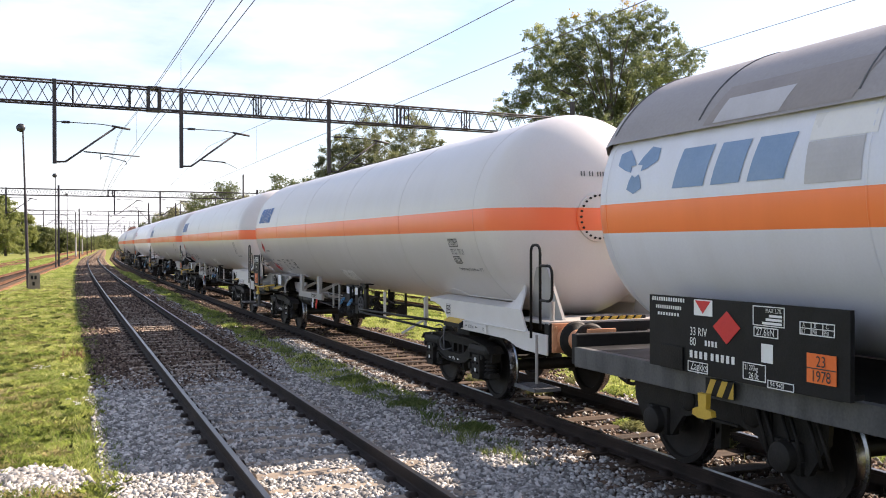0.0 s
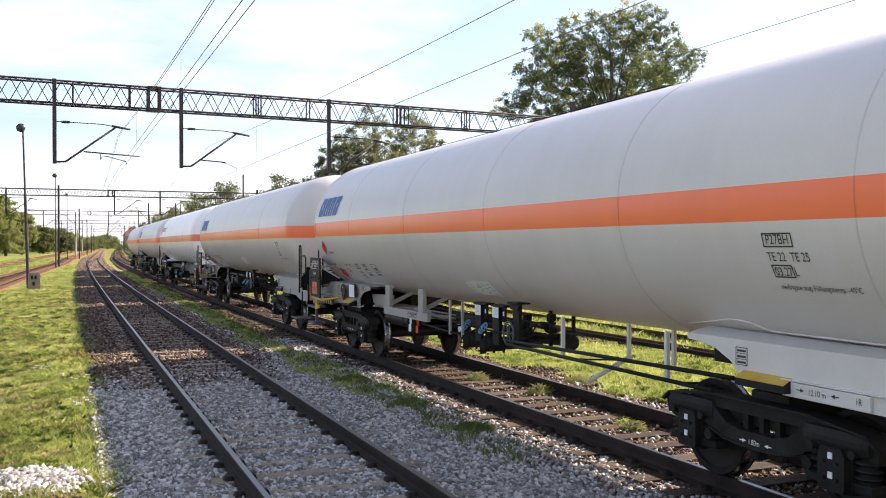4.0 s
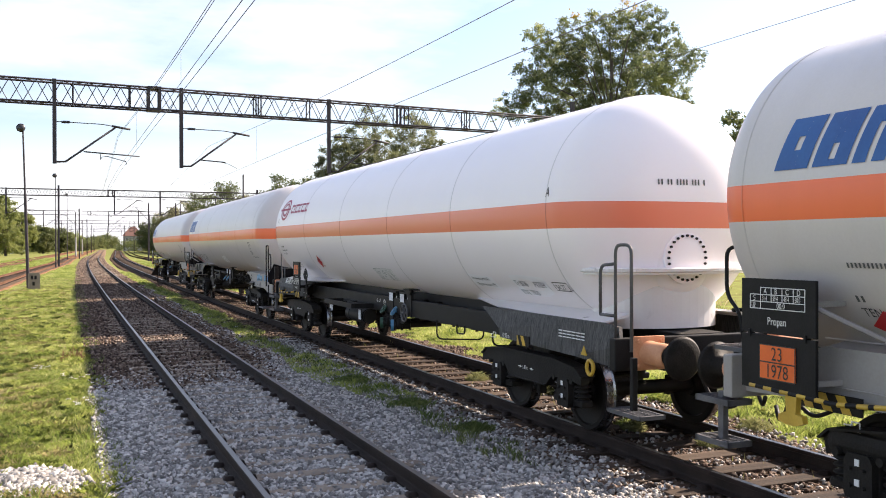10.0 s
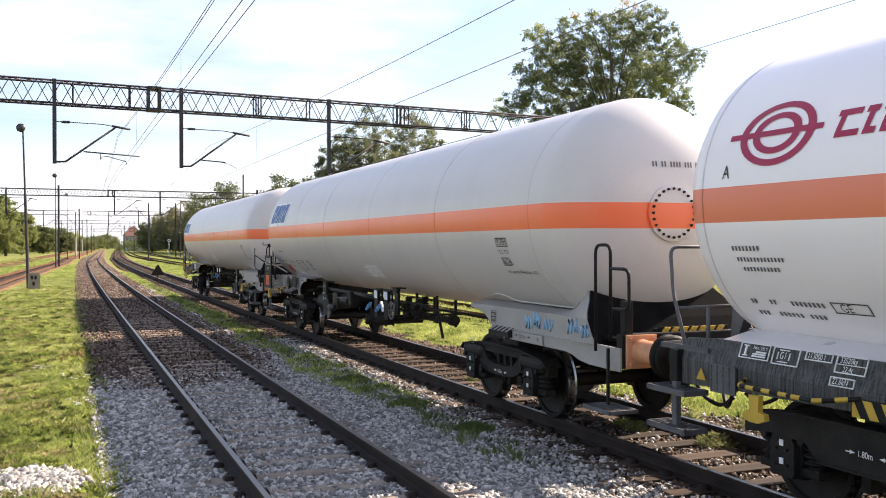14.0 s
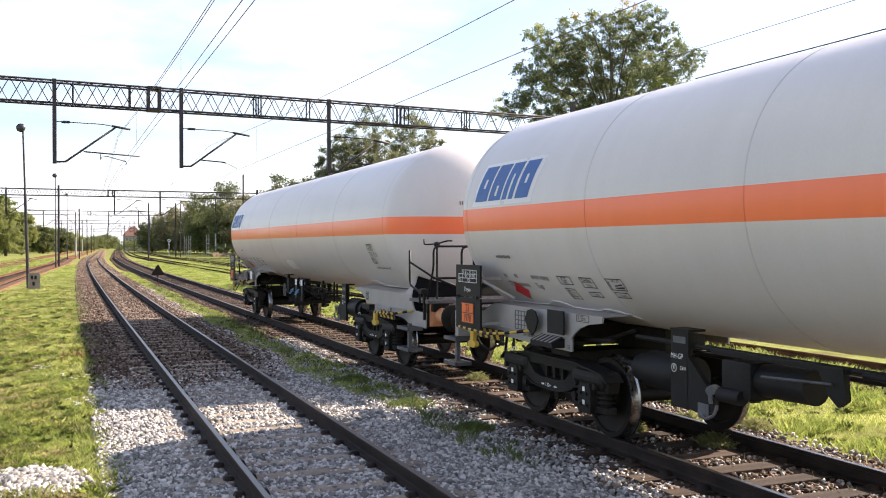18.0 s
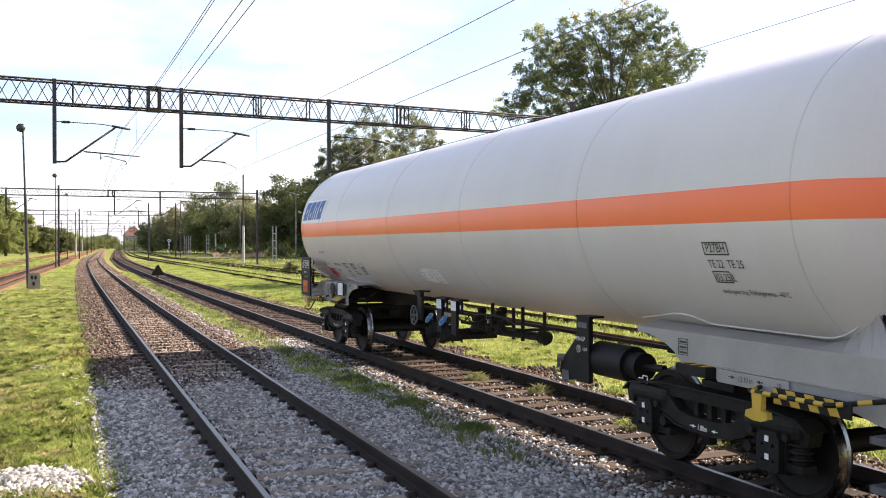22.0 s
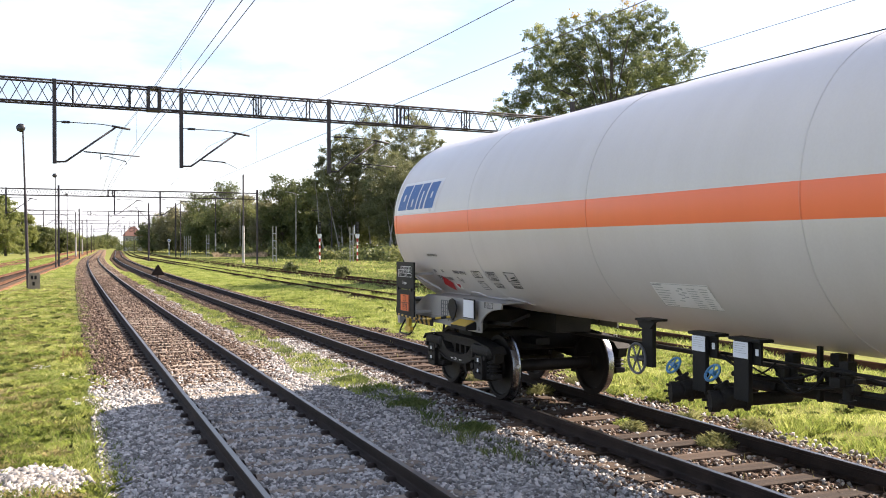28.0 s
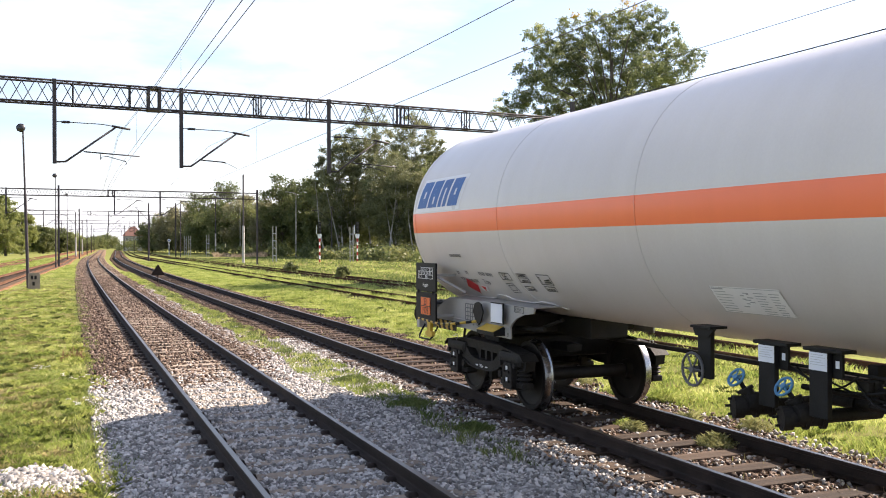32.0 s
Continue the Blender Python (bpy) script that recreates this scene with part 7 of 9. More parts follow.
def white_wagon():
    w = wagon_base("bright white gas tank wagon with crimson ring logo and dark frame", 6.36, 7.46, -42.89, "tank_bright", (-7.31, -4.4, -1.53, 1.43, 4.45, 7.46), rear=5.85, flat=True)
    t = w["thing"]
    hr, hf = 8.1, 8.62
    for e, hs in ((-1, hf), (1, hr)):
        bm = bmesh.new()
        box(bm, -1.28, 1.28, min(e * (hs - 0.12), e * hs), max(e * (hs - 0.12), e * hs), 0.88, 1.22, 0.015)
        part("headstock", bm, "black", t)
        coupling(t, hs, e)
        for s in (-1, 1):
            bm = bmesh.new()
            lo = [(e * hs, 0.90), (e * hs, 1.14), (e * (hs - 0.12), 1.33), (e * (hs - 0.5), 1.35), (e * (hs - 3.6), 1.345), (e * (hs - 2.95), 1.10), (e * (hs - 2.9), 0.98), (e * (hs - 1.0), 0.94)]
            prism(bm, lo, "x", s * 1.2 - 0.02, s * 1.2 + 0.02)
            lean(bm, 0.35, 1.15)
            part("end_side_plate", bm, "black_streaked", t)
            bm = bmesh.new()
            secs = []
            for v, lo_x, lo_z, hi_z in ((0.55, 1.10, 1.345, 1.43), (2.0, 1.10, 1.345, 1.42), (3.4, 1.02, 1.35, 1.41), (4.7, 0.74, 1.395, 1.402)):
                xt = math.sqrt(R_TANK ** 2 - (Z_TANK - hi_z) ** 2) - 0.005
                secs.append([bm.verts.new((s * a, e * (hs - v), b)) for a, b in ((lo_x, lo_z), (xt, hi_z), (xt - 0.03, hi_z - 0.02), (lo_x - 0.03, lo_z - 0.02))])
            for p, n_ in zip(secs, secs[1:]):
                for k in range(4):
                    bm.faces.new((p[k], p[(k + 1) % 4], n_[(k + 1) % 4], n_[k]))
            bm.faces.new(secs[0])
            bm.faces.new(secs[-1])
            part("saddle_apron", bm, "patch_white", t, "white apron above the dark frame")
    for s in (-1, 1):
        bm = bmesh.new()
        box(bm, s * 0.92 - 0.05, s * 0.92 + 0.05, -5.5, 5.2, 0.95, 1.24, 0.01)
        part("side_sill", bm, "black", t)
    for s in (-1, 1):
        bm = bmesh.new()
        prism(bm, [(5.0, 1.10), (5.2, 1.30), (5.0, 1.35), (-5.2, 1.35), (-5.4, 1.30), (-5.2, 1.10)], "x", s * 0.60 - 0.012, s * 0.60 + 0.012)
        part("tank_skirt", bm, "black", t, "black skirt plate below the tank")
    bm = bmesh.new()
    box(bm, -0.3, 0.3, -8.4, 8.0, 0.98, 1.22, 0.02)
    part("centre_sill", bm, "chassis", t)
    for y in (-6.36, 5.85):
        bm = bmesh.new()
        box(bm, -1.1, 1.1, y - 0.3, y + 0.3, 1.0, 1.28, 0.03)
        part("bolster", bm, "chassis", t)
    buffers(t, hr, 1, "orange")
    buffers(t, hf, -1, "orange")
    dome_ring(t, -8.08, -1, 2.05, 0.3, mat="tank_bright")
    # shelf round the front end
    bm = bmesh.new()
    prism(bm, [(-1.15 * math.cos(a), -7.3 - 0.92 * max(0.0, math.sin(a)) ** 0.7) for a in [math.pi * k / 20 for k in range(21)]], "z", 1.865, 1.92)
    for k in range(20):
        # upturned lip
        a, b = [(-1.15 * math.cos(math.pi * v / 20), -7.3 - 0.92 * max(0.0, math.sin(math.pi * v / 20)) ** 0.7) for v in (k, k + 1)]
        rod(bm, (*a, 1.915), (*b, 1.915), 0.03, seg=6)
    part("end_shelf", bm, "patch_white", t, "white shelf round the tank end")
    bm = bmesh.new()
    prism(bm, [(-0.78 * math.cos(a), -7.35 - 0.66 * max(0.0, math.sin(a)) ** 0.7) for a in [math.pi * k / 20 for k in range(21)]], "z", 1.24, 1.90)
    part("end_skirt", bm, "patch_white", t, "white skirt below the shelf")
    rail_part(t, "handrail", [[(-1.2, -8.2, 1.45), (-1.2, -8.2, 1.98), (-1.2, -8.5, 2.0)], [(-1.2, -8.2, 1.45), (-1.2, -8.5, 1.45)], [(-1.2, -8.5, 1.1), (-1.2, -8.5, 2.2), (-1.2, -8.8, 2.2), (-1.2, -8.8, 1.1)]], 0.018, "galv", "grey bent handrail")
    rail_part(t, "handrail", [[(-1.1, 8.05, 1.15), (-1.05, 8.35, 1.72), (-1.05, 8.4, 2.18), (0.6, 8.4, 2.18)], [(-1.05, 8.3, 1.58), (0.5, 8.3, 1.6)], [(-1.1, 7.75, 1.2), (-1.1, 7.75, 1.62)]], 0.018, "galv", "grey bent handrail")
    bm = bmesh.new()
    grating(bm, -1.2, 1.2, 7.62, 8.35, 1.26, 0.05)
    part("end_platform", bm, "galv", t)
    step_irons(t, 7.7, 8.3, 0.87, 0.52)
    bm = bmesh.new()
    box(bm, -1.25, -1.19, -8.9, -8.84, 0.5, 1.05, 0.01)
    part("step_hanger", bm, "black", t)
    bm = bmesh.new()
    grating(bm, -1.4, -1.1, -9.25, -8.65, 0.52, 0.04)
    part("step_tread", bm, "galv", t)
    bm = bmesh.new()
    prism(bm, [(7.95, 1.3), (7.6, 2.05), (7.78, 2.1), (8.0, 1.9), (8.05, 1.3)], "x", -0.6, -0.5)
    part("rear_strut", bm, "galv", t)
    bm = bmesh.new()
    box(bm, -1.25, -1.235, 7.2, 7.52, 0.90, 1.14)
    for k in range(5):
        box(bm, -1.258, -1.25, 7.2 + 0.08 * k - 0.006, 7.2 + 0.08 * k + 0.006, 0.90, 1.14)
        box(bm, -1.258, -1.25, 7.2, 7.52, 0.90 + 0.06 * k - 0.006, 0.90 + 0.06 * k + 0.006)
    part("label_holder", bm, "galv", t, "wire-fronted label holder")["kind"] = "stuff"
    for y, k in ((7.65, 0), (-7.95, 1)):
        bm = bmesh.new()
        prism(bm, [(y - 0.065, 0.98), (y + 0.065, 0.98), (y, 1.085)], "x", -1.262, -1.255)
        part("warning_triangle", bm, "yellow", t, "yellow warning triangle")
    striped_bar(t, [(-1.22, 7.1, 1.05), (-1.42, 6.95, 1.03), (-1.42, 6.1, 1.03), (-1.22, 5.85, 1.07)])
    rope_hook(t, -1.42, 6.74, 0.88)
    bm = bmesh.new()
    tube(bm, [(-1.27, -8.1 + 0.07 * math.cos(k * math.pi / 6), 0.86 + 0.08 * math.sin(k * math.pi / 6)) for k in range(12)], 0.022, 6, True)
    part("lashing_eye", bm, "yellow", t)
    bm = bmesh.new()
    hatch(bm, -1.24, 5.92, 5.5, 0.93, 1.07, 5)
    part("hazard_stripes", bm, ["black", "yellow"], t, "yellow and black hatched plate")
    # white framed marks on the dark plate
    bm = bmesh.new()
    def frame_mark(y0, y1, z0, z1, inner=()):
        w_ = 0.008
        for a, b, c, e in ((y1, y0, z0, z0 + w_), (y1, y0, z1 - w_, z1), (y0 - w_, y0, z0, z1), (y1, y1 + w_, z0, z1)):
            box(bm, -1.21, -1.2, a, b, c, e)
        for a, b, c, e in inner:
            box(bm, -1.21, -1.2, b, a, c, e)
    frame_mark(7.22, 6.86, 1.23, 1.36, ((7.16, 7.14, 1.25, 1.34), (7.18, 7.12, 1.25, 1.258), (7.18, 7.12, 1.332, 1.34), (7.06, 6.9, 1.25, 1.262), (7.06, 6.9, 1.268, 1.28), (7.02, 6.9, 1.286, 1.298)))
    wall_text(bm, "MAX : 2,56 %", -1.21, 7.06, 1.312, 0.026)
    frame_mark(6.82, 6.52, 1.22, 1.36, ((6.75, 6.64, 1.24, 1.247), (6.75, 6.64, 1.333, 1.34), (6.765, 6.758, 1.26, 1.32), (6.632, 6.625, 1.26, 1.32)))
    wall_text(bm, "G1", -1.21, 6.735, 1.27, 0.055)
    frame_mark(6.46, 6.18, 1.29, 1.36, )
    wall_text(bm, "113000 l", -1.21, 6.435, 1.305, 0.045)
    frame_mark(6.14, 5.84, 1.23, 1.36, ((6.13, 5.85, 1.292, 1.297),))
    wall_text(bm, "33520kg", -1.21, 6.10, 1.307, 0.042)
    wall_text(bm, "22.4t", -1.21, 6.06, 1.243, 0.042)
    frame_mark(6.16, 5.92, 1.13, 1.20, )
    wall_text(bm, "22.6kN", -1.21, 6.13, 1.148, 0.045)
    for v in bm.verts:
        v.co.x += (v.co.z - 1.15) * 0.35 * (1 if v.co.z > 1.15 else 0) - 0.02
    part("white_lettering", bm, "white", t, "white framed marks")["kind"] = "stuff"
    # board and folded diamond plates
    load_board(t, -1.42, 5.4, 4.75, 1.13, 1.81, (5.26, 4.88, 1.51, 1.74), ("30.9", "38.9", "47.4", "47.4"), "Propane", True)
    for z in (1.5, 1.09):
        bm = bmesh.new()
        prism(bm, [(4.82, z + 0.02), (4.80, z - 0.03), (4.63, z - 0.165), (4.58, z - 0.165), (4.45, z - 0.03), (4.44, z + 0.02), (4.60, z + 0.16), (4.66, z + 0.16)], "x", -1.31, -1.295)
        rp = part("rhombic_plate", bm, "black", t, "black rhombic plate holder")
        bm = bmesh.new()
        for a, c in ((4.63, z + 0.11), (4.75, z), (4.5, z), (4.63, z - 0.11)):
            rod(bm, (-1.316, a, c), (-1.309, a, c), 0.011, seg=8)
        part("plate_bolts", bm, "white", rp)["kind"] = "stuff"
    bm = bmesh.new()
    box(bm, -1.39, -1.15, 4.9, 4.96, 1.2, 1.26)
    box(bm, -1.294, -1.265, 4.615, 4.645, 1.0, 1.6)
    box(bm, -1.27, -1.0, 4.615, 4.645, 1.27, 1.30)
    part("board_bracket", bm, "black", t)
    bm = bmesh.new()
    for a, b, c, e in ((-1.42, -1.36, 0.5, 2.55), (-1.0, -0.96, 0.5, 2.55), (-1.36, -1.0, 0.5, 0.55), (-1.36, -1.0, 2.5, 2.55), (-1.36, -1.0, 1.5, 1.54), (-1.22, -1.18, 0.55, 1.5)):
        box(bm, a, b, c, e, 0.98, 1.07, 0.006)
    part("bracket_frame", bm, "black", t, "black open bracket frame beside the sill")
    bm = bmesh.new()
    rod(bm, (-0.98, 0.75, 0.80), (-0.98, 1.95, 0.80), 0.15, seg=24)
    for y in (0.72, 1.95):
        lathe(bm, [(y, 0.001), (y, 0.13), (y + 0.03, 0.13), (y + 0.03, 0.001)], 20, "y", (-0.98, 0, 0.80))
    for y in (1.0, 1.7):
        lathe(bm, [(y - 0.02, 0.15), (y - 0.02, 0.157), (y + 0.02, 0.157), (y + 0.02, 0.15)], 24, "y", (-0.98, 0, 0.80))
    part("air_reservoir", bm, "black", t, "black air reservoir", smooth=True)
    bm = bmesh.new()
    box(bm, -1.15, -1.142, 0.78, 0.92, 0.74, 0.93)
    part("tag_plate", bm, "plate_white", t, "white tag plate")
    bm = bmesh.new()
    for y, z in ((2.32, 0.88), (2.2, 0.84)):
        box(bm, -1.34, -1.33, y - 0.04, y + 0.04, z, z + 0.12)
    part("tag_plate", bm, "plate_white", t, "white tag plate")
    bm = bmesh.new()
    wall_text(bm, "KE - GP", -0.975, 0.28, 1.12, 0.06)
    tube(bm, [(-0.976, -0.18 + 0.06 * math.cos(e * math.pi / 10), 1.135 + 0.05 * math.sin(e * math.pi / 10)) for e in range(20)], 0.003, 4, True)
    wall_text(bm, "K", -0.975, -0.155, 1.115, 0.055)
    part("white_lettering", bm, "white", t)["kind"] = "stuff"
    valve_gear(t, -0.5, ("green", "blue"), painted=True)
    brake_wheel(t, -1.48, -1.05)
    rail_part(t, "wire_step", [[(-1.05, -3.03, 1.0), (-1.05, -3.03, 0.70), (-0.4, -3.4, 0.70), (-0.4, -3.4, 1.0)]], 0.013, "black")
    rail_part(t, "wire_step", [[(-1.05, -3.85, 1.0), (-1.05, -3.85, 0.86), (-1.05, -4.15, 0.88), (-1.05, -4.15, 1.0)]], 0.013, "black")
    rail_part(t, "wire_step", [[(-1.05, -5.13, 1.0), (-1.05, -5.13, 0.80), (-0.5, -5.4, 0.80), (-0.5, -5.4, 1.0)]], 0.013, "black")
    bm = bmesh.new()
    hatch(bm, -1.235, -6.25, -6.58, 0.93, 1.06, 4)
    part("hazard_stripes", bm, ["black", "yellow"], t, "yellow and black hatched plate")
    bm = bmesh.new()
    wall_text(bm, "12.00 m", -1.232, -5.80, 0.99, 0.06)
    for k in range(3):
        for j in range(6):
            box(bm, -1.215, -1.208, -7.3 - 0.10 * j - 0.08, -7.3 - 0.10 * j, 1.20 - 0.035 * k, 1.212 - 0.035 * k)
    part("white_lettering", bm, "white", t)["kind"] = "stuff"
    # stencils
    flank(t, "danger_label", "hazard_red", [smooth_poly([(3.84, hz(1.98)), (3.69, hz(1.835)), (3.88, hz(1.70)), (4.03, hz(1.84))])], label="red rhombic danger label", off=0.008)
    flank(t, "flame_mark", "ink", [[(3.86, hz(1.872)), (3.81, hz(1.867)), (3.79, hz(1.895)), (3.80, hz(1.925)), (3.818, hz(1.90)), (3.835, hz(1.945)), (3.852, hz(1.905)), (3.87, hz(1.925)), (3.882, hz(1.895))], [(3.885, hz(1.862)), (3.795, hz(1.856)), (3.797, hz(1.848)), (3.887, hz(1.854))]], off=0.012)
    flank(t, "triangle_mark", "hazard_red", [[(3.72, hz(1.765)), (3.62, hz(1.76)), (3.68, hz(1.71))]], off=0.008)
    number_marks(t, 0, [(7.15, 2.15, 8, 0.03, 0.05), (7.12, 2.06, 14, 0.028, 0.045), (7.08, 1.98, 11, 0.028, 0.045), (7.2, 1.70, 2, 0.03, 0.06), (6.97, 1.70, 2, 0.03, 0.06), (6.72, 1.70, 8, 0.033, 0.06), (7.2, 1.60, 3, 0.033, 0.06), (6.95, 1.60, 6, 0.033, 0.06), (6.6, 1.60, 4, 0.033, 0.06)])
    boxed(t, 6.27, 5.92, 1.665, 1.755, [("GE", 6.2, 1.68, 0.09)])
    instruction_plate(t, 0.1, 1.05, 1.78, 1.56)
    flank(t, "stencil_plate", "patch_bright", [smooth_poly([(-4.45, hz(1.79)), (-5.2, hz(1.76)), (-5.27, hz(1.60)), (-4.45, hz(1.62))])])
    flank(t, "stencil_mark", "ink", (), [("The lowest permissible", -4.5, 1.715, 0.058), ("filling temperature -40\u00b0C", -4.55, 1.635, 0.058)], off=0.012)
    flank(t, "stencil_plate", "patch_bright", [smooth_poly([(-5.8, hz(1.80)), (-6.1, hz(1.82)), (-6.74, hz(1.80)), (-6.76, hz(1.60)), (-6.5, hz(1.545)), (-5.85, hz(1.55))])])
    flank(t, "stencil_mark", "ink", (), [("Tr 0036", -5.87, 1.675, 0.095), ("P27BH", -6.4, 1.675, 0.095), ("TE22  TE25", -5.87, 1.565, 0.09)], off=0.012)
    boxed(t, -6.92, -7.25, 1.645, 1.755, [("04.27", -6.96, 1.66, 0.09)])
    flank(t, "stencil_mark", "ink", (), [("L", -7.28, 1.66, 0.09), ("A", -7.3, 2.76, 0.12)])
    flank(t, "stencil_mark", "ink", (), [("A", 7.2, 2.76, 0.12)])
    dome_number(t, 7.46, -0.38, 2.88)
    # crimson ring logo and a plain word bar
    cy, ch = 6.63, hz(3.10)
    sh = []
    for r0, r1 in ((0.31, 0.25), (0.20, 0.14)):
        for k in range(36):
            a, b = 2 * math.pi * k / 36, 2 * math.pi * (k + 1) / 36
            sh.append([(cy + 1.35 * r * math.cos(u), ch + 0.9 * r * math.sin(u)) for r, u in ((r0, a), (r0, b), (r1, b), (r1, a))])
    sh += quad_strip(cy + 0.55, cy - 0.5, ch - 0.025, ch + 0.025, 0, 1)
    flank(t, "ring_logo", "logo_red", sh, label="crimson double ring logo")
    sh = []
    for k, (a, b) in enumerate(((0, 0.20), (0.24, 0.34), (0.38, 0.66), (0.70, 0.90), (0.94, 1.24), (1.28, 1.48))):
        for h0, h1 in ((ch - 0.12, ch - 0.07), (ch + 0.05, ch + 0.10)):
            sh += quad_strip(6.0 - a * 1.1, 6.0 - b * 1.1, h0, h1, 0.2, 1)
        sh += quad_strip(6.0 - a * 1.1, 6.0 - a * 1.1 - 0.05, ch - 0.12, ch + 0.10, 0.2, 3)
    flank(t, "word_bar", "logo_red", sh, label="crimson word drawn as plain bars")["kind"] = "stuff"
    return w


white_wagon()


def grey_wagon():
    w = wagon_base("grey gas tank wagon with sunshield, pale logo and black side board", 4.9, 6.3, -116.3, "tank_grey", (-6.3, -3.1, 0.0, 2.9, 6.3), flat="plate")
    t = w["thing"]
    hr = 7.2
    for e in (-1, 1):
        bm = bmesh.new()
        box(bm, -1.28, 1.28, min(e * (hr - 0.12), e * hr), max(e * (hr - 0.12), e * hr), 0.86, 1.2, 0.015)
        part("headstock", bm, "black", t)
        buffers(t, hr, e, "orange")
        coupling(t, hr, e)
        for s in (-1, 1):
            bm = bmesh.new()
            prism(bm, [(e * 5.6, 1.06), (e * 4.0, 1.06), (e * 3.9, 1.35), (e * 4.4, 1.55), (e * 5.3, 1.55), (e * 5.7, 1.4)], "x", s * 0.9 - 0.03, s * 0.9 + 0.03)
            part("saddle", bm, "shield", t)
    for s in (-1, 1):
        bm = bmesh.new()
        box(bm, s * 1.25 - 0.05, s * 1.25 + 0.05, -7.1, 7.1, 0.84, 1.06, 0.01)
        part("side_sill", bm, "sill_grey", t)
    bm = bmesh.new()
    box(bm, -1.2, 1.2, -7.1, 7.1, 1.0, 1.06, 0.01)
    part("deck", bm, "black", t)
    # sunshield over the top
    n, r = 24, R_TANK + 0.05
    a0 = math.radians(26)
    for y0, y1 in ((-6.5, -2.2), (-2.17, 2.2), (2.23, 6.35)):
        bm = bmesh.new()
        rows = []
        for y in (y0, y1):
            rows.append([bm.verts.new((-r * math.cos(a0 + (math.pi - 2 * a0) * k / n), y, Z_TANK + r * math.sin(a0 + (math.pi - 2 * a0) * k / n))) for k in range(n + 1)])
        for k in range(n):
            bm.faces.new((rows[0][k], rows[0][k + 1], rows[1][k + 1], rows[1][k])).smooth = True
        part("sunshield", bm, "shield", t, "grey metal sunshield over the tank")
    # rounded rear cap of the shield
    bm = bmesh.new()
    rows = []
    for i in range(7):
        b = i / 6 * math.pi / 2
        rr, y = r * math.cos(b) ** 0.8 if i < 6 else 0.02, 6.35 + 0.6 * math.sin(b)
        rows.append([bm.verts.new((-rr * math.cos(a0 + (math.pi - 2 * a0) * k / n), y, Z_TANK + rr * math.sin(a0 + (math.pi - 2 * a0) * k / n))) for k in range(n + 1)])
    for i in range(6):
        for k in range(n):
            bm.faces.new((rows[i][k], rows[i][k + 1], rows[i + 1][k + 1], rows[i + 1][k])).smooth = True
    part("shield_cap", bm, "shield", t)
    for y in (6.33, 4.95, 3.1, 2.2):
        bm = bmesh.new()
        lathe(bm, [(y - 0.008, r), (y - 0.008, r + 0.009), (y + 0.008, r + 0.009), (y + 0.008, r)], 72, "y", (0, 0, Z_TANK))
        for v in [v for v in bm.verts if v.co.z < Z_TANK + r * math.sin(a0)]:
            bm.verts.remove(v)
        part("shield_strap", bm, "galv", t)
    # black side board with white marks
    bm = bmesh.new()
    prism(bm, [(5.45, 1.73), (3.0, 1.73), (3.0, 1.07), (4.15, 1.07), (5.45, 1.07)], "x", -1.44, -1.40)
    b = part("side_board", bm, "black", t, "black side board with white marks")
    bm = bmesh.new()
    box(bm, -1.42, -1.2, 3.1, 5.3, 1.06, 1.1)
    part("board_bracket", bm, "black", t)
    x = -1.446
    bm = bmesh.new()
    for y, z, n_, bw, bh in ((5.40, 1.68, 14, 0.024, 0.045), (5.34, 1.61, 12, 0.022, 0.04), (5.31, 1.55, 8, 0.028, 0.035), (4.62, 1.32, 4, 0.03, 0.06), (4.83, 1.20, 4, 0.045, 0.08), (4.54, 1.20, 5, 0.045, 0.08)):
        for k in range(n_):
            yy = y - k * bw * 1.5
            box(bm, x, x + 0.004, yy - bw * 0.8, yy, z, z + bh * 0.8)
    def fm(y0, y1, z0, z1):
        for a, bb, c, e in ((y1, y0, z0, z0 + 0.008), (y1, y0, z1 - 0.008, z1), (y0 - 0.008, y0, z0, z1), (y1, y1 + 0.008, z0, z1)):
            box(bm, x, x + 0.004, a, bb, c, e)
    fm(4.01, 3.65, 1.55, 1.71)
    wall_text(bm, "33 RIV", x, 4.83, 1.40, 0.075)
    wall_text(bm, "80", x, 4.83, 1.31, 0.075)
    wall_text(bm, "Zagkks", x, 4.82, 1.095, 0.08, squeeze=0.75)
    fm(4.86, 4.58, 1.075, 1.17)
    wall_text(bm, "MAX 2.7%", x, 3.86, 1.66, 0.035)
    for k in range(3):
        box(bm, x, x + 0.004, 3.68, 3.90 - 0.04 * k, 1.565 + 0.03 * k, 1.585 + 0.03 * k)
    fm(4.0, 3.72, 1.46, 1.54)
    wall_text(bm, "27.6kN", x, 3.97, 1.475, 0.06)
    fm(4.13, 3.86, 1.10, 1.24)
    wall_text(bm, "31 270kg", x, 4.11, 1.18, 0.045, squeeze=0.7)
    wall_text(bm, "26.0t", x, 4.06, 1.115, 0.05)
    fm(3.84, 3.55, 1.065, 1.13)
    wall_text(bm, "94 940l", x, 3.81, 1.078, 0.045)
    box(bm, x, x + 0.004, 3.78, 3.91, 1.26, 1.41)
    fm(3.49, 3.14, 1.52, 1.62)
    box(bm, x, x + 0.004, 3.14, 3.49, 1.568, 1.574)
    for k, ch in enumerate("ABC"):
        wall_text(bm, ch, x, 3.46 - 0.117 * k, 1.58, 0.035)
    for k, ch in enumerate(("32.7", "39.8", "39.8")):
        wall_text(bm, ch, x, 3.48 - 0.117 * k, 1.53, 0.035, squeeze=0.6)
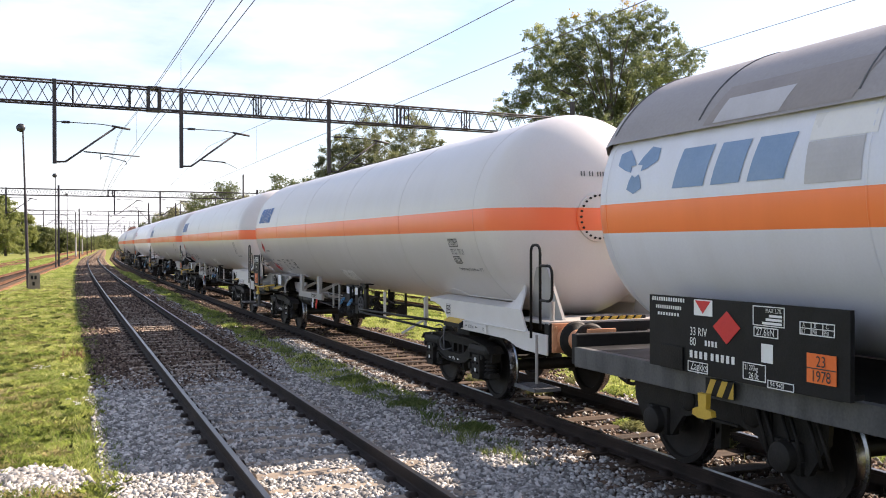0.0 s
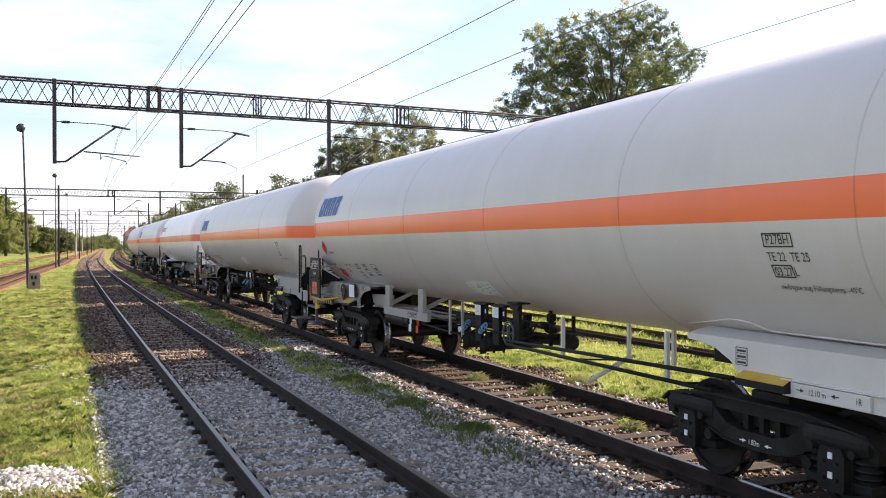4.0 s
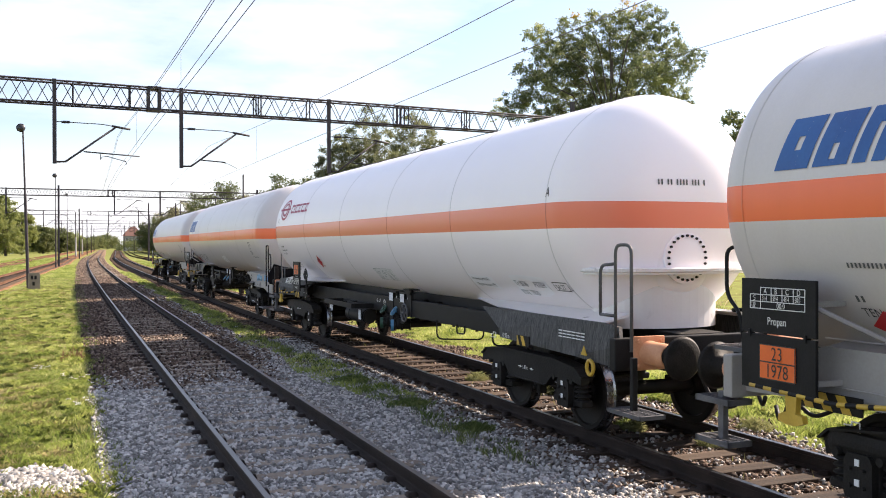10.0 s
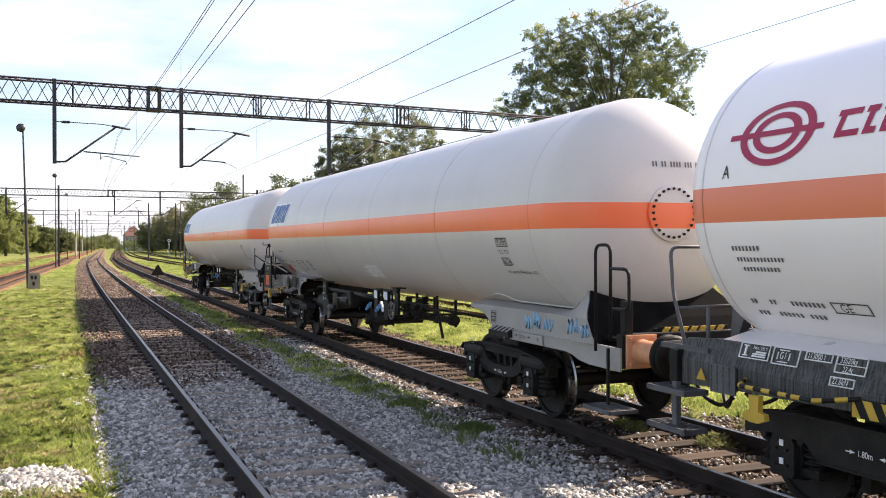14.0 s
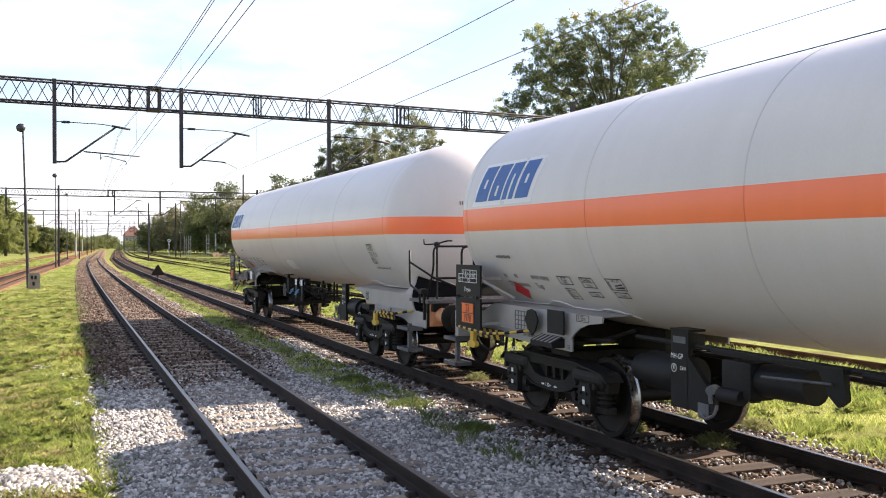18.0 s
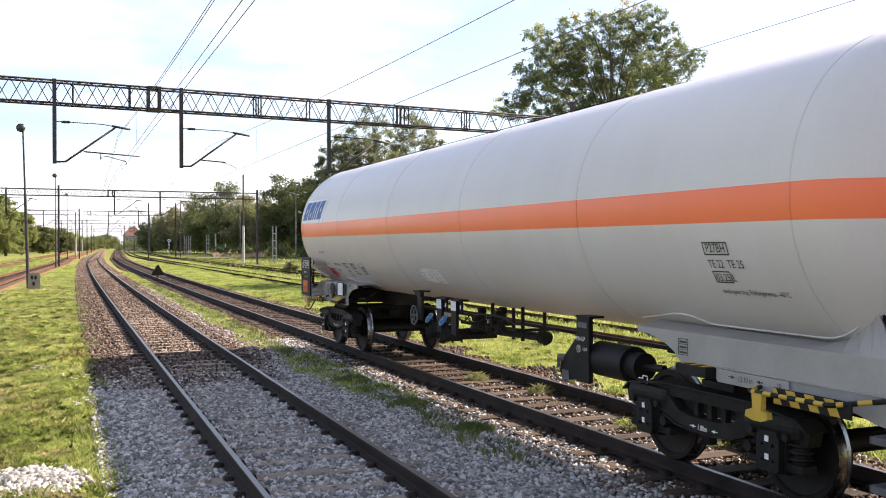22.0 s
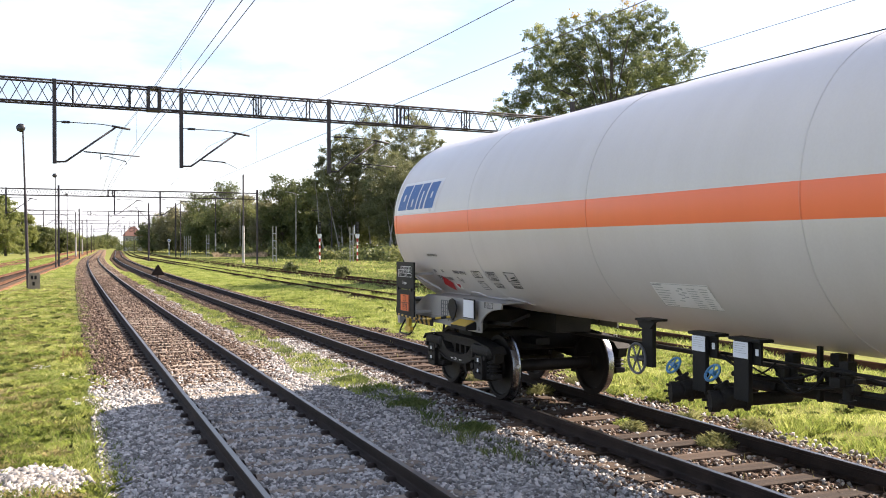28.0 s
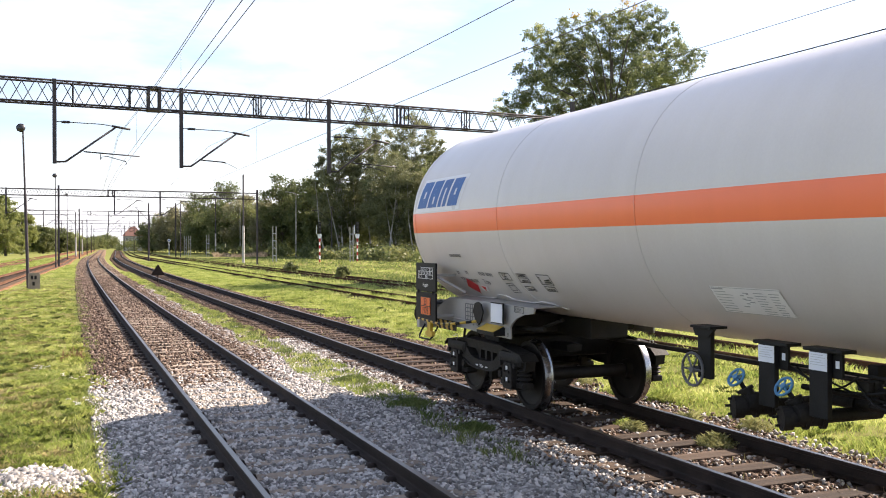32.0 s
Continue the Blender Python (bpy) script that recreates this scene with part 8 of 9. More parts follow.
    for k in (1, 2):
        box(bm, x, x + 0.004, 3.487 - 0.117 * k, 3.493 - 0.117 * k, 1.52, 1.62)
    box(bm, x, x + 0.004, 4.52, 4.77, 1.58, 1.72)
    part("white_lettering", bm, "white", b)["kind"] = "stuff"
    bm = bmesh.new()
    prism(bm, [(4.33, 1.64), (4.16, 1.51), (4.33, 1.36), (4.51, 1.50)], "x", x - 0.001, x + 0.003)
    prism(bm, [(4.75, 1.71), (4.54, 1.71), (4.645, 1.60)], "x", x - 0.004, x - 0.001)
    part("danger_label", bm, "hazard_red", b, "red danger diamond and triangle")
    bm = bmesh.new()
    box(bm, x - 0.006, x, 3.12, 3.41, 1.17, 1.39)
    part("hazard_plate", bm, "hazard_orange", b, "orange hazard number plate")
    bm = bmesh.new()
    box(bm, x - 0.01, x - 0.007, 3.12, 3.41, 1.276, 1.284)
    wall_text(bm, "23", x - 0.01, 3.265, 1.295, 0.085, "CENTER")
    wall_text(bm, "1978", x - 0.01, 3.265, 1.185, 0.085, "CENTER")
    part("hazard_numbers", bm, "ink", b)["kind"] = "stuff"
    bm = bmesh.new()
    box(bm, x - 0.012, x, 4.92, 5.26, 1.07, 1.28, 0.004)
    part("mesh_holder", bm, "chassis", b)
    bm = bmesh.new()
    hatch(bm, -1.36, 4.34, 4.72, 0.88, 1.03, 5)
    part("hazard_stripes", bm, ["black", "yellow"], t, "yellow and black hatched plate")
    rope_hook(t, -1.42, 4.66, 0.80)
    # links of the suspension
    for y in (4.35, 4.05, 3.75):
        bm = bmesh.new()
        tube(bm, rounded([(-1.12, y, 0.82), (-1.12, y - 0.15, 0.45)], 0.02), 0.018, 6)
        tube(bm, rounded([(-1.12, y - 0.1, 0.82), (-1.12, y - 0.25, 0.45)], 0.02), 0.018, 6)
        part("suspension_link", bm, "chassis", t)
    # pale logo as plain shapes and a patch of newer paint
    h0, h1 = hz(2.72), hz(3.08)
    sh = []
    for a, b2 in ((5.17, 4.72), (4.62, 4.25), (4.15, 3.72)):
        flank(t, "logo_block", "logo_pale", quad_strip(a, b2, h0, h1, 0.25), label="pale blue slanted logo block")
    cy, ch = 5.80, (h0 + h1) / 2
    for k in range(3):
        # three bent arms round an open middle
        a = (radians(38), radians(142), radians(270))[k]
        arc = [(0.07, -0.75), (0.16, -0.52), (0.30, -0.36), (0.36, 0.0), (0.30, 0.36), (0.16, 0.52), (0.07, 0.75), (0.10, 0.0)]
        sh.append([(cy + u * math.cos(a + v) * 1.2, ch + 0.02 + u * math.sin(a + v) * (0.95 if k < 2 else 0.62)) for u, v in arc])
    flank(t, "logo_emblem", "logo_pale", sh, label="pale blue logo shapes")
    flank(t, "paint_patch", "patch_grey", quad_strip(3.5, 2.95, hz(2.66), hz(2.98), 0.0, 6), label="dull repainted rectangle", off=0.004)
    flank(t, "paint_patch", "patch_white", quad_strip(3.5, 2.85, hz(2.99), hz(3.2), 0.0, 5), label="pale repainted rectangle", off=0.004)
    for ya, yb, za, zb, mat, lift in ((4.72, 3.9, 3.25, 3.46, "patch_grey", 0.056), (4.86, 3.14, 3.24, 3.58, "shield_dull", 0.053)):
        flank(t, "paint_patch", mat, quad_strip(ya, yb, hz(za), hz(zb), 0.25, 8), label="repainted rectangle on the sunshield", off=lift)
    valve_gear(t, 0.6)
    return w


grey_wagon()


# ---- overhead line ----
def lattice(bm, p, q, h, d, n, r=0.03):
    """A lattice girder of four chords between two points at its lower middle."""
    p, q = Vector(p), Vector(q)
    ax = (q - p).normalized()
    side = Vector((-ax.y, ax.x, 0)) * d / 2
    up = Vector((0, 0, h))
    for a in (side, -side):
        for b in (Vector(), up):
            rod(bm, p + a + b, q + a + b, r * 1.5, seg=4)
        for i in range(n):
            u, v = p.lerp(q, i / n) + a, p.lerp(q, (i + 1) / n) + a
            k, j = (Vector(), up) if (i + (a is side)) % 2 == 0 else (up, Vector())
            rod(bm, u + k, v + j, r * 0.62, seg=4)
    for b in (Vector(), up):
        for i in range(n):
            u, v = p.lerp(q, i / n), p.lerp(q, (i + 1) / n)
            k = side if i % 2 == 0 else -side
            rod(bm, u + k + b, v - k + b, r * 0.55, seg=4)


def gantry(y, x0, x1, tilt, z0, h, drops, masts, n, arm=True, splices=(), short=()):
    """A lattice portal across the tracks with hanging posts that carry the brackets."""
    g = thing("overhead_line_gantry", Matrix(), "dark steel lattice gantry carrying the overhead line across the tracks", "gantry", "gantries")
    def at(x):
        return y + tilt * x
    bm = bmesh.new()
    lattice(bm, (x0, at(x0), z0), (x1, at(x1), z0), h, 0.7, n)
    part("girder", bm, "mast", g)
    if arm:
        bm = bmesh.new()
        xm = 0.22 * drops[0] + 0.78 * drops[1] if y < 60 else x0 + 0.4 * (x1 - x0)
        for dx in (-0.25, 0.25):
            for dy in (-0.36, 0.36):
                box(bm, xm + dx - 0.05, xm + dx + 0.05, at(xm) + dy - 0.05, at(xm) + dy + 0.05, z0 - 0.05, z0 + h + 0.05)
        for z in (z0, z0 + h):
            box(bm, xm - 0.3, xm + 0.3, at(xm) - 0.42, at(xm) + 0.42, z - 0.06, z + 0.06)
        part("girder_joint", bm, "mast", g)
    # upright splices along the girder
    for x in splices:
        bm = bmesh.new()
        for dy in (-0.35, 0.35):
            rod(bm, (x, at(x) + dy, z0), (x, at(x) + dy, z0 + h), 0.035, seg=4)
        for z in (z0, z0 + h):
            rod(bm, (x, at(x) - 0.35, z), (x, at(x) + 0.35, z), 0.03, seg=4)
        part("girder_splice", bm, "mast", g)
    for x in drops:
        bm = bmesh.new()
        box(bm, x - 0.085, x + 0.085, at(x) - 0.40 - 0.085, at(x) - 0.40 + 0.085, 5.85, z0 + h + 0.06, 0.01)
        dp = part("hanging_post", bm, "mast", g)
        if arm:
            bm = bmesh.new()
            yy = at(x) - 0.40
            tube(bm, [(x, yy, 5.93), (x + 0.45, yy, 5.95), (x + 2.55, yy, 7.55)], 0.045, 6)
            tube(bm, [(x, yy, 7.72), (x + 2.0, yy, 7.68), (x + 3.2, yy, 7.5)], 0.02, 5)
            tube(bm, [(x + 2.4, yy, 7.62), (x + 3.2, yy, 7.5)], 0.05, 6)
            if x in short:
                tube(bm, [(x + 0.85, yy, 6.26), (x + 2.05, yy, 6.18)], 0.03, 6)
                tube(bm, [(x + 1.75, yy, 6.2), (x + 2.2, yy, 6.1), (x + 2.6, yy, 5.9)], 0.012, 5)
            else:
                tube(bm, [(x + 1.2, yy, 6.42), (x + 3.6, yy, 6.28)], 0.03, 6)
                tube(bm, [(x + 1.9, yy, 6.4), (x + 1.92, yy, 6.08), (x + 1.98, yy, 6.2), (x + 2.2, yy, 6.24), (x + 3.0, yy, 6.03), (x + 3.05, yy, 5.9)], 0.018, 5)
            part("bracket_arm", bm, "mast", dp)
            bm = bmesh.new()
            lathe(bm, [(0, 0.02)] + [(0.02 + 0.03 * i, 0.045 if i % 2 else 0.07) for i in range(12)] + [(0.4, 0.02)], 10, "x", (x + 0.28, yy, 7.71))
            part("insulator", bm, "mast", dp)
    for x, top in masts:
        bm = bmesh.new()
        box(bm, x - 0.11, x + 0.11, at(x) - 0.11, at(x) + 0.11, -0.4, top, 0.01)
        part("mast", bm, "mast", g)
    return g


gantry(45.7, -14.0, 30.0, 0.10, 8.55, 1.0, (-0.12, 5.4, 12.75), ((-13.0, 9.8), (28.0, 10.6)), 84, splices=(0.65, 3.1, 9.0, 9.25, 11.75, 16.6, 16.8, 17.0, 17.25, 20.75, 20.95), short=(5.4,))
gantry(118.0, -6.0, 23.4, 0.03, 8.0, 0.75, (-5.4, 6.2, 11.4), ((0.1, 9.2), (23.2, 9.2)), 88)
for k, y in enumerate((190.0, 262.0, 334.0, 406.0)):
    x = float(curve_1(np.array(y)))
    gantry(y, x - 12, x + 16 - 2 * k, 0.03, 8.0, 0.75, (x - 4.4 * 2, x + 2.6, x + 8), ((x - 2.6, 9.2), (x + 15 - 2 * k, 10.5)), 30, arm=k < 2)


def line(pts, r):
    bm = bmesh.new()
    tube(bm, pts, r, 5)
    return bm


def catenary(curve, side, zc, zm, name_label, twin=True, y0=-20, y1=330):
    """Messenger wires above a pair of contact wires, with droppers."""
    t = thing("overhead_wire", Matrix(), name_label, "overhead wire", "overhead wires")
    spans = [-27, 45.3, 118, 190, 262, 334]
    ys = np.arange(y0, y1, 3.0)
    def sag(y):
        for a, b in zip(spans, spans[1:]):
            if a <= y <= b:
                k = (y - a) / (b - a)
                return 4 * k * (1 - k)
        return 0
    def x_at(y):
        k = np.interp(y, spans, [0.2, -0.2, 0.2, -0.2, 0.2, -0.2])
        return float(curve(np.array(y))) + side + k
    for dx in (-0.04, 0.04) if twin else (0.0,):
        part("messenger_wire", line([(x_at(y) + dx * 0.6, y, zm + 0.9 - 0.9 * sag(y)) for y in ys], 0.0075), "wire", t)
        part("contact_wire", line([(x_at(y) + dx * 2, y, zc) for y in ys], 0.007), "wire", t)
    for y in np.arange(y0 + 2, 140, 13.0 if twin else 26.0):
        part("dropper", line([(x_at(y), y, zc), (x_at(y), y, zm + 0.9 - 0.9 * sag(y))], 0.003), "wire", t)


catenary(curve_1, 0.0, 5.6, 6.35, "twin contact and messenger wires over the main track")
catenary(curve_2, 0.05, 5.2, 6.05, "contact and messenger wires over the wagons' track", False)
t = thing("overhead_wire", Matrix(), "single wire over the siding", "overhead wire", "overhead wires")
part("wire", line([(float(curve_3(np.array(y))), y, 6.75) for y in np.arange(-20.0, 330.0, 5.0)], 0.007), "wire", t)


def lamp_post(x, y, h, r=0.09, lean=0.0):
    t = thing("lamp_post", pose(x, y, -0.25, 0, lean, 0), "tall slender steel post with a round floodlight on top", "lamp post", "lamp posts")
    bm = bmesh.new()
    rod(bm, (0, 0, 0), (0, 0, h * 0.6), r, r * 0.85, 12)
    rod(bm, (0, 0, h * 0.6), (0, 0, h), r * 0.6, r * 0.5, 12)
    part("post", bm, "mast", t)
    bm = bmesh.new()
    lathe(bm, [(-0.2, 0.01), (-0.2, 0.24), (0.0, 0.2), (0.18, 0.08), (0.2, 0.01)], 20, "y", (-0.1, 0, h + 0.15))
    hd = part("lamp_head", bm, "mast", t, smooth=True)
    bm = bmesh.new()
    lathe(bm, [(-0.215, 0.01), (-0.21, 0.22), (-0.2, 0.22), (-0.2, 0.01)], 20, "y", (-0.1, 0, h + 0.15))
    part("lamp_glass", bm, "lens", hd)


lamp_post(-1.53, 57.5, 8.85, lean=-1.6)
lamp_post(-0.2, 112.0, 10.0, 0.08)
lamp_post(1.5, 172.8, 11.0, 0.08)


def road_lamp(x, y, h, arm=-1.6):
    t = thing("street_lamp", pose(x, y, -0.25), "grey concrete street lamp with a curved arm", "street lamp", "street lamps")
    bm = bmesh.new()
    rod(bm, (0, 0, 0), (0, 0, h - 0.8), 0.14, 0.09, 10)
    part("post", bm, "mast_light", t)
    bm = bmesh.new()
    tube(bm, rounded([(0, 0, h - 0.9), (0, 0, h - 0.1), (arm, 0, h + 0.15)], 0.5), 0.05, 6)
    part("arm", bm, "mast_light", t)
    bm = bmesh.new()
    box(bm, min(arm * 1.4, arm), max(arm * 1.4, arm), -0.16, 0.16, h + 0.1, h + 0.24, 0.04)
    part("lamp_head", bm, "mast_light", t)


road_lamp(46.0, 230.0, 12.3)
road_lamp(43.5, 245.0, 13.0, 1.6)
road_lamp(46.5, 196.0, 13.5, -1.6)


def line_mast(x, y, h, label, arm=0.0, pale=0.0):
    """A single overhead-line mast; pale is how far up it is of light concrete."""
    t = thing("overhead_line_mast", pose(x, y, -0.3), label, "mast", "overhead line masts")
    bm = bmesh.new()
    if pale:
        rod(bm, (0, 0, 0), (0, 0, pale), 0.2, 0.17, 10)
        part("concrete_foot", bm, "mast_light", t)
        bm = bmesh.new()
    rod(bm, (0, 0, pale), (0, 0, h), 0.12, 0.10, 8)
    part("post", bm, "mast", t)
    if arm:
        bm = bmesh.new()
        tube(bm, [(0, 0, h * 0.70), (arm, 0, h * 0.93), (arm * 1.5, 0, h * 0.93)], 0.05, 6)
        tube(bm, [(0, 0, h * 0.88), (arm, 0, h * 0.93)], 0.02, 5)
        part("bracket_arm", bm, "mast", t)


line_mast(13.44, 157.5, 9.3, "dark steel overhead-line mast with a slanted bracket", -2.0)
line_mast(23.5, 129.9, 12.2, "mast with a pale concrete foot and dark steel top", 0, 5.2)
line_mast(36.5, 240.0, 14.5, "mast with a pale concrete foot and dark steel top", -2.5, 5.5)
line_mast(24.5, 210.0, 11.5, "dark steel overhead-line mast with a slanted bracket", -2.0)
line_mast(3.7, 225.8, 10.0, "mast with a pale concrete foot and dark steel top", -2.2, 4.5)
line_mast(6.5, 290.0, 10.0, "mast with a pale concrete foot and dark steel top", -2.2, 4.5)
line_mast(46.5, 168.0, 9.5, "dark steel overhead-line mast with a slanted bracket", -2.5)


def signal_post(x, y, h, label):
    t = thing("railway_signal", pose(x, y, -0.3), label, "signal", "railway signals")
    for k in range(7):
        bm = bmesh.new()
        rod(bm, (0, 0, h * 0.72 * k / 7), (0, 0, h * 0.72 * (k + 1) / 7), 0.11, seg=10)
        part("post_band", bm, "white" if k % 2 else "red", t)
    bm = bmesh.new()
    prism(bm, [(-0.15, h * 0.72), (0.2, h * 0.72), (0.28, h * 0.82), (0.28, h * 0.85), (-0.28, h * 0.85), (-0.28, h * 0.82)], "y", -0.2, 0.2)
    part("service_basket", bm, "plate_white", t)
    bm = bmesh.new()
    box(bm, -0.22, 0.22, -0.12, 0.1, h * 0.87, h * 1.22, 0.05)
    hd = part("signal_head", bm, "black", t, "black signal head")
    for k in range(3):
        bm = bmesh.new()
        lathe(bm, [(-0.3, 0.12), (-0.12, 0.11), (-0.12, 0.001)], 12, "y", (0, 0, h * (0.95 + 0.11 * k)))
        part("signal_lens", bm, "lens", hd)
    bm = bmesh.new()
    box(bm, -0.5, -0.42, -0.03, 0.03, h * 0.85, h * 1.12)
    part("white_marker", bm, "plate_white", t)


signal_post(35.8, 136.0, 4.9, "railway light signal on a red and white banded post")
signal_post(41.2, 134.7, 4.9, "railway light signal on a red and white banded post")


def twin_post(x, y, h):
    t = thing("twin_post", pose(x, y, -0.3), "pair of white posts tied by cross bars", "post", "white twin posts")
    for dx in (-0.24, 0.24):
        bm = bmesh.new()
        box(bm, dx - 0.06, dx + 0.06, -0.06, 0.06, 0, h, 0.01)
        part("post", bm, "mast_light", t)
    for k in range(1, 5):
        bm = bmesh.new()
        box(bm, -0.24, 0.24, -0.02, 0.02, h * k / 5 - 0.03, h * k / 5 + 0.03)
        part("cross_bar", bm, "plate_white", t)


for x, y, h in ((29.3, 137.0, 5.3), (31.0, 215.0, 4.9), (29.2, 232.0, 4.9), (30.4, 250.0, 4.9), (40.1, 134.0, 5.2)):
    twin_post(x, y, h)


def round_sign(x, y, h):
    t = thing("round_sign", pose(x, y, -0.3), "small round white railway sign on a post", "sign", "railway signs")
    bm = bmesh.new()
    rod(bm, (0, 0, 0), (0, 0, h), 0.07, seg=8)
    part("post", bm, "plate_white", t)
    bm = bmesh.new()
    rod(bm, (0, -0.1, h), (0, -0.06, h), 0.4, seg=24)
    part("disc", bm, "plate_white", t)
    bm = bmesh.new()
    rod(bm, (0, -0.12, h), (0, -0.105, h), 0.2, seg=18)
    part("dot", bm, "logo_blue", t)


round_sign(26.2, 248.9, 3.8)

# back of a triangular board between the tracks
t = thing("triangular_sign", pose(5.89, 62.5, -0.25), "dark back of a triangular board on a short post", "sign")
bm = bmesh.new()
rod(bm, (0, 0, 0), (0, 0, 0.75), 0.035, seg=8)
part("post", bm, "rust", t)
bm = bmesh.new()
prism(bm, [(-0.42, 0.58), (0.42, 0.58), (0.0, 1.25)], "y", -0.05, -0.03)
part("board", bm, "rust", t)
bm = bmesh.new()
for a, b in (((-0.42, 0.58), (0.42, 0.58)), ((0.42, 0.58), (0.0, 1.25)), ((0.0, 1.25), (-0.42, 0.58))):
    rod(bm, (a[0], -0.06, a[1]), (b[0], -0.06, b[1]), 0.02, seg=5)
part("rim", bm, "rust", t)

# distance stone at the foot of the lamp post
t = thing("distance_stone", pose(-1.22, 56.6, -0.3), "weathered pale concrete distance stone with worn figures", "distance stone")
bm = bmesh.new()
prism(bm, [(-0.31, 0), (0.31, 0), (0.31, 0.95), (0.26, 1.03), (-0.26, 1.03), (-0.31, 0.95)], "y", -0.07, 0.07)
part("slab", bm, "concrete", t)
bm = bmesh.new()
for x, z in ((-0.16, 0.66), (0.02, 0.66), (-0.08, 0.32)):
    box(bm, x, x + 0.12, -0.078, -0.071, z, z + 0.2)
part("worn_marks", bm, "black", t)["kind"] = "stuff"


def signal_box(x, y):
    """Small two-storey railway building with a hipped red roof."""
    t = thing("signal_box", pose(x, y, -0.3), "two-storey pale signal box with a red tiled roof", "building")
    bm = bmesh.new()
    box(bm, -4.2, 4.2, -4, 4, 0, 7.2)
    wl = part("wall", bm, "plaster", t)
    bm = bmesh.new()
    v = [bm.verts.new(p) for p in ((-4.9, -4.7, 7.1), (4.9, -4.7, 7.1), (4.9, 4.7, 7.1), (-4.9, 4.7, 7.1), (-1.2, 0, 11.4), (1.2, 0, 11.4))]
    for f in ((0, 1, 5, 4), (1, 2, 5), (2, 3, 4, 5), (3, 0, 4), (3, 2, 1, 0)):
        bm.faces.new([v[i] for i in f])
    rf = part("roof", bm, "rooftile", t)
    bm = bmesh.new()
    box(bm, 0.2, 0.9, 0.6, 1.3, 9.5, 12.0)
    part("chimney", bm, "rooftile", rf)
    for z, n in ((4.4, 5), (1.2, 3)):
        for k in range(n):
            x0 = -3.6 + 7.2 * (k + 0.5) / n - 0.5
            bm = bmesh.new()
            box(bm, x0, x0 + 1.0, -4.06, -4.0, z, z + 1.7)
            part("window", bm, "window", t)
            bm = bmesh.new()
            for a, b, c, e in ((x0 - 0.08, x0, z, z + 1.7), (x0 + 1.0, x0 + 1.08, z, z + 1.7), (x0 - 0.08, x0 + 1.08, z - 0.1, z), (x0 + 0.46, x0 + 0.54, z, z + 1.7)):
                box(bm, a, b, -4.1, -4.0, c, e)
            part("window_frame", bm, "plate_white", t)


signal_box(33.0, 470.0)
bm = bmesh.new()
box(bm, -2, 2, -1, 1, 0, 1.4, 0.1)
tagged(part("concrete_blocks", bm, "plate_white", None, at=pose(-12.0, 330.0, -0.3)), "row of pale concrete blocks in the grass", "blocks")


# ---- trees ----
def leaf_cloud(rng, centres, radii, n, size, flat=0.75):
    """Small leaf cards gathered in clumps; returns points and triangles."""
    centres, radii = np.asarray(centres), np.asarray(radii)
    p = radii ** 2.2
    idx = rng.choice(len(centres), n, p=p / p.sum())
    # leaves fill each clump and stick out of it on short twigs
    tw = rng.integers(0, 12, n)
    dirs = rng.normal(size=(len(centres), 12, 3))
    dirs /= np.linalg.norm(dirs, axis=2)[:, :, None]
    reach = rng.uniform(0.6, 1.65, (len(centres), 12))
    along = rng.uniform(0.2, 1.0, n) * reach[idx, tw]
    spray = dirs[idx, tw] * along[:, None] + rng.normal(0, 0.17, (n, 3))
    fill = rng.normal(0, 0.52, (n, 3))
    off = np.where((rng.uniform(0, 1, n) < 0.5)[:, None], spray, fill)
    pos = centres[idx] + off * radii[idx][:, None] * [1, 1, flat]
    a = rng.normal(size=(n, 3))
    a /= np.linalg.norm(a, axis=1)[:, None]
    b = np.cross(a, rng.normal(size=(n, 3)))
    b /= np.linalg.norm(b, axis=1)[:, None]
    s = (size * rng.uniform(0.6, 1.3, n))[:, None]
    V = np.stack([pos - a * s * 1.15 - b * s * 0.3, pos + b * s * 0.85, pos + a * s * 1.15 - b * s * 0.3], 1).reshape(-1, 3)
    F = np.arange(3 * n).reshape(n, 3)
    return V, F


def clumps(rng, box_lo, box_hi, n, r, shape=None):
    C, R = [], []
    lo, hi = np.array(box_lo), np.array(box_hi)
    while len(C) < n:
        u = rng.uniform(-1, 1, 3)
        if np.linalg.norm(u) > 1 or (np.linalg.norm(u) < 0.35 and rng.uniform() < 0.6):
            continue
        if shape and not shape(u):
            continue
        C.append((lo + hi) / 2 + u * (hi - lo) / 2)
        R.append(r * rng.uniform(0.6, 1.3))
    return np.array(C), np.array(R)


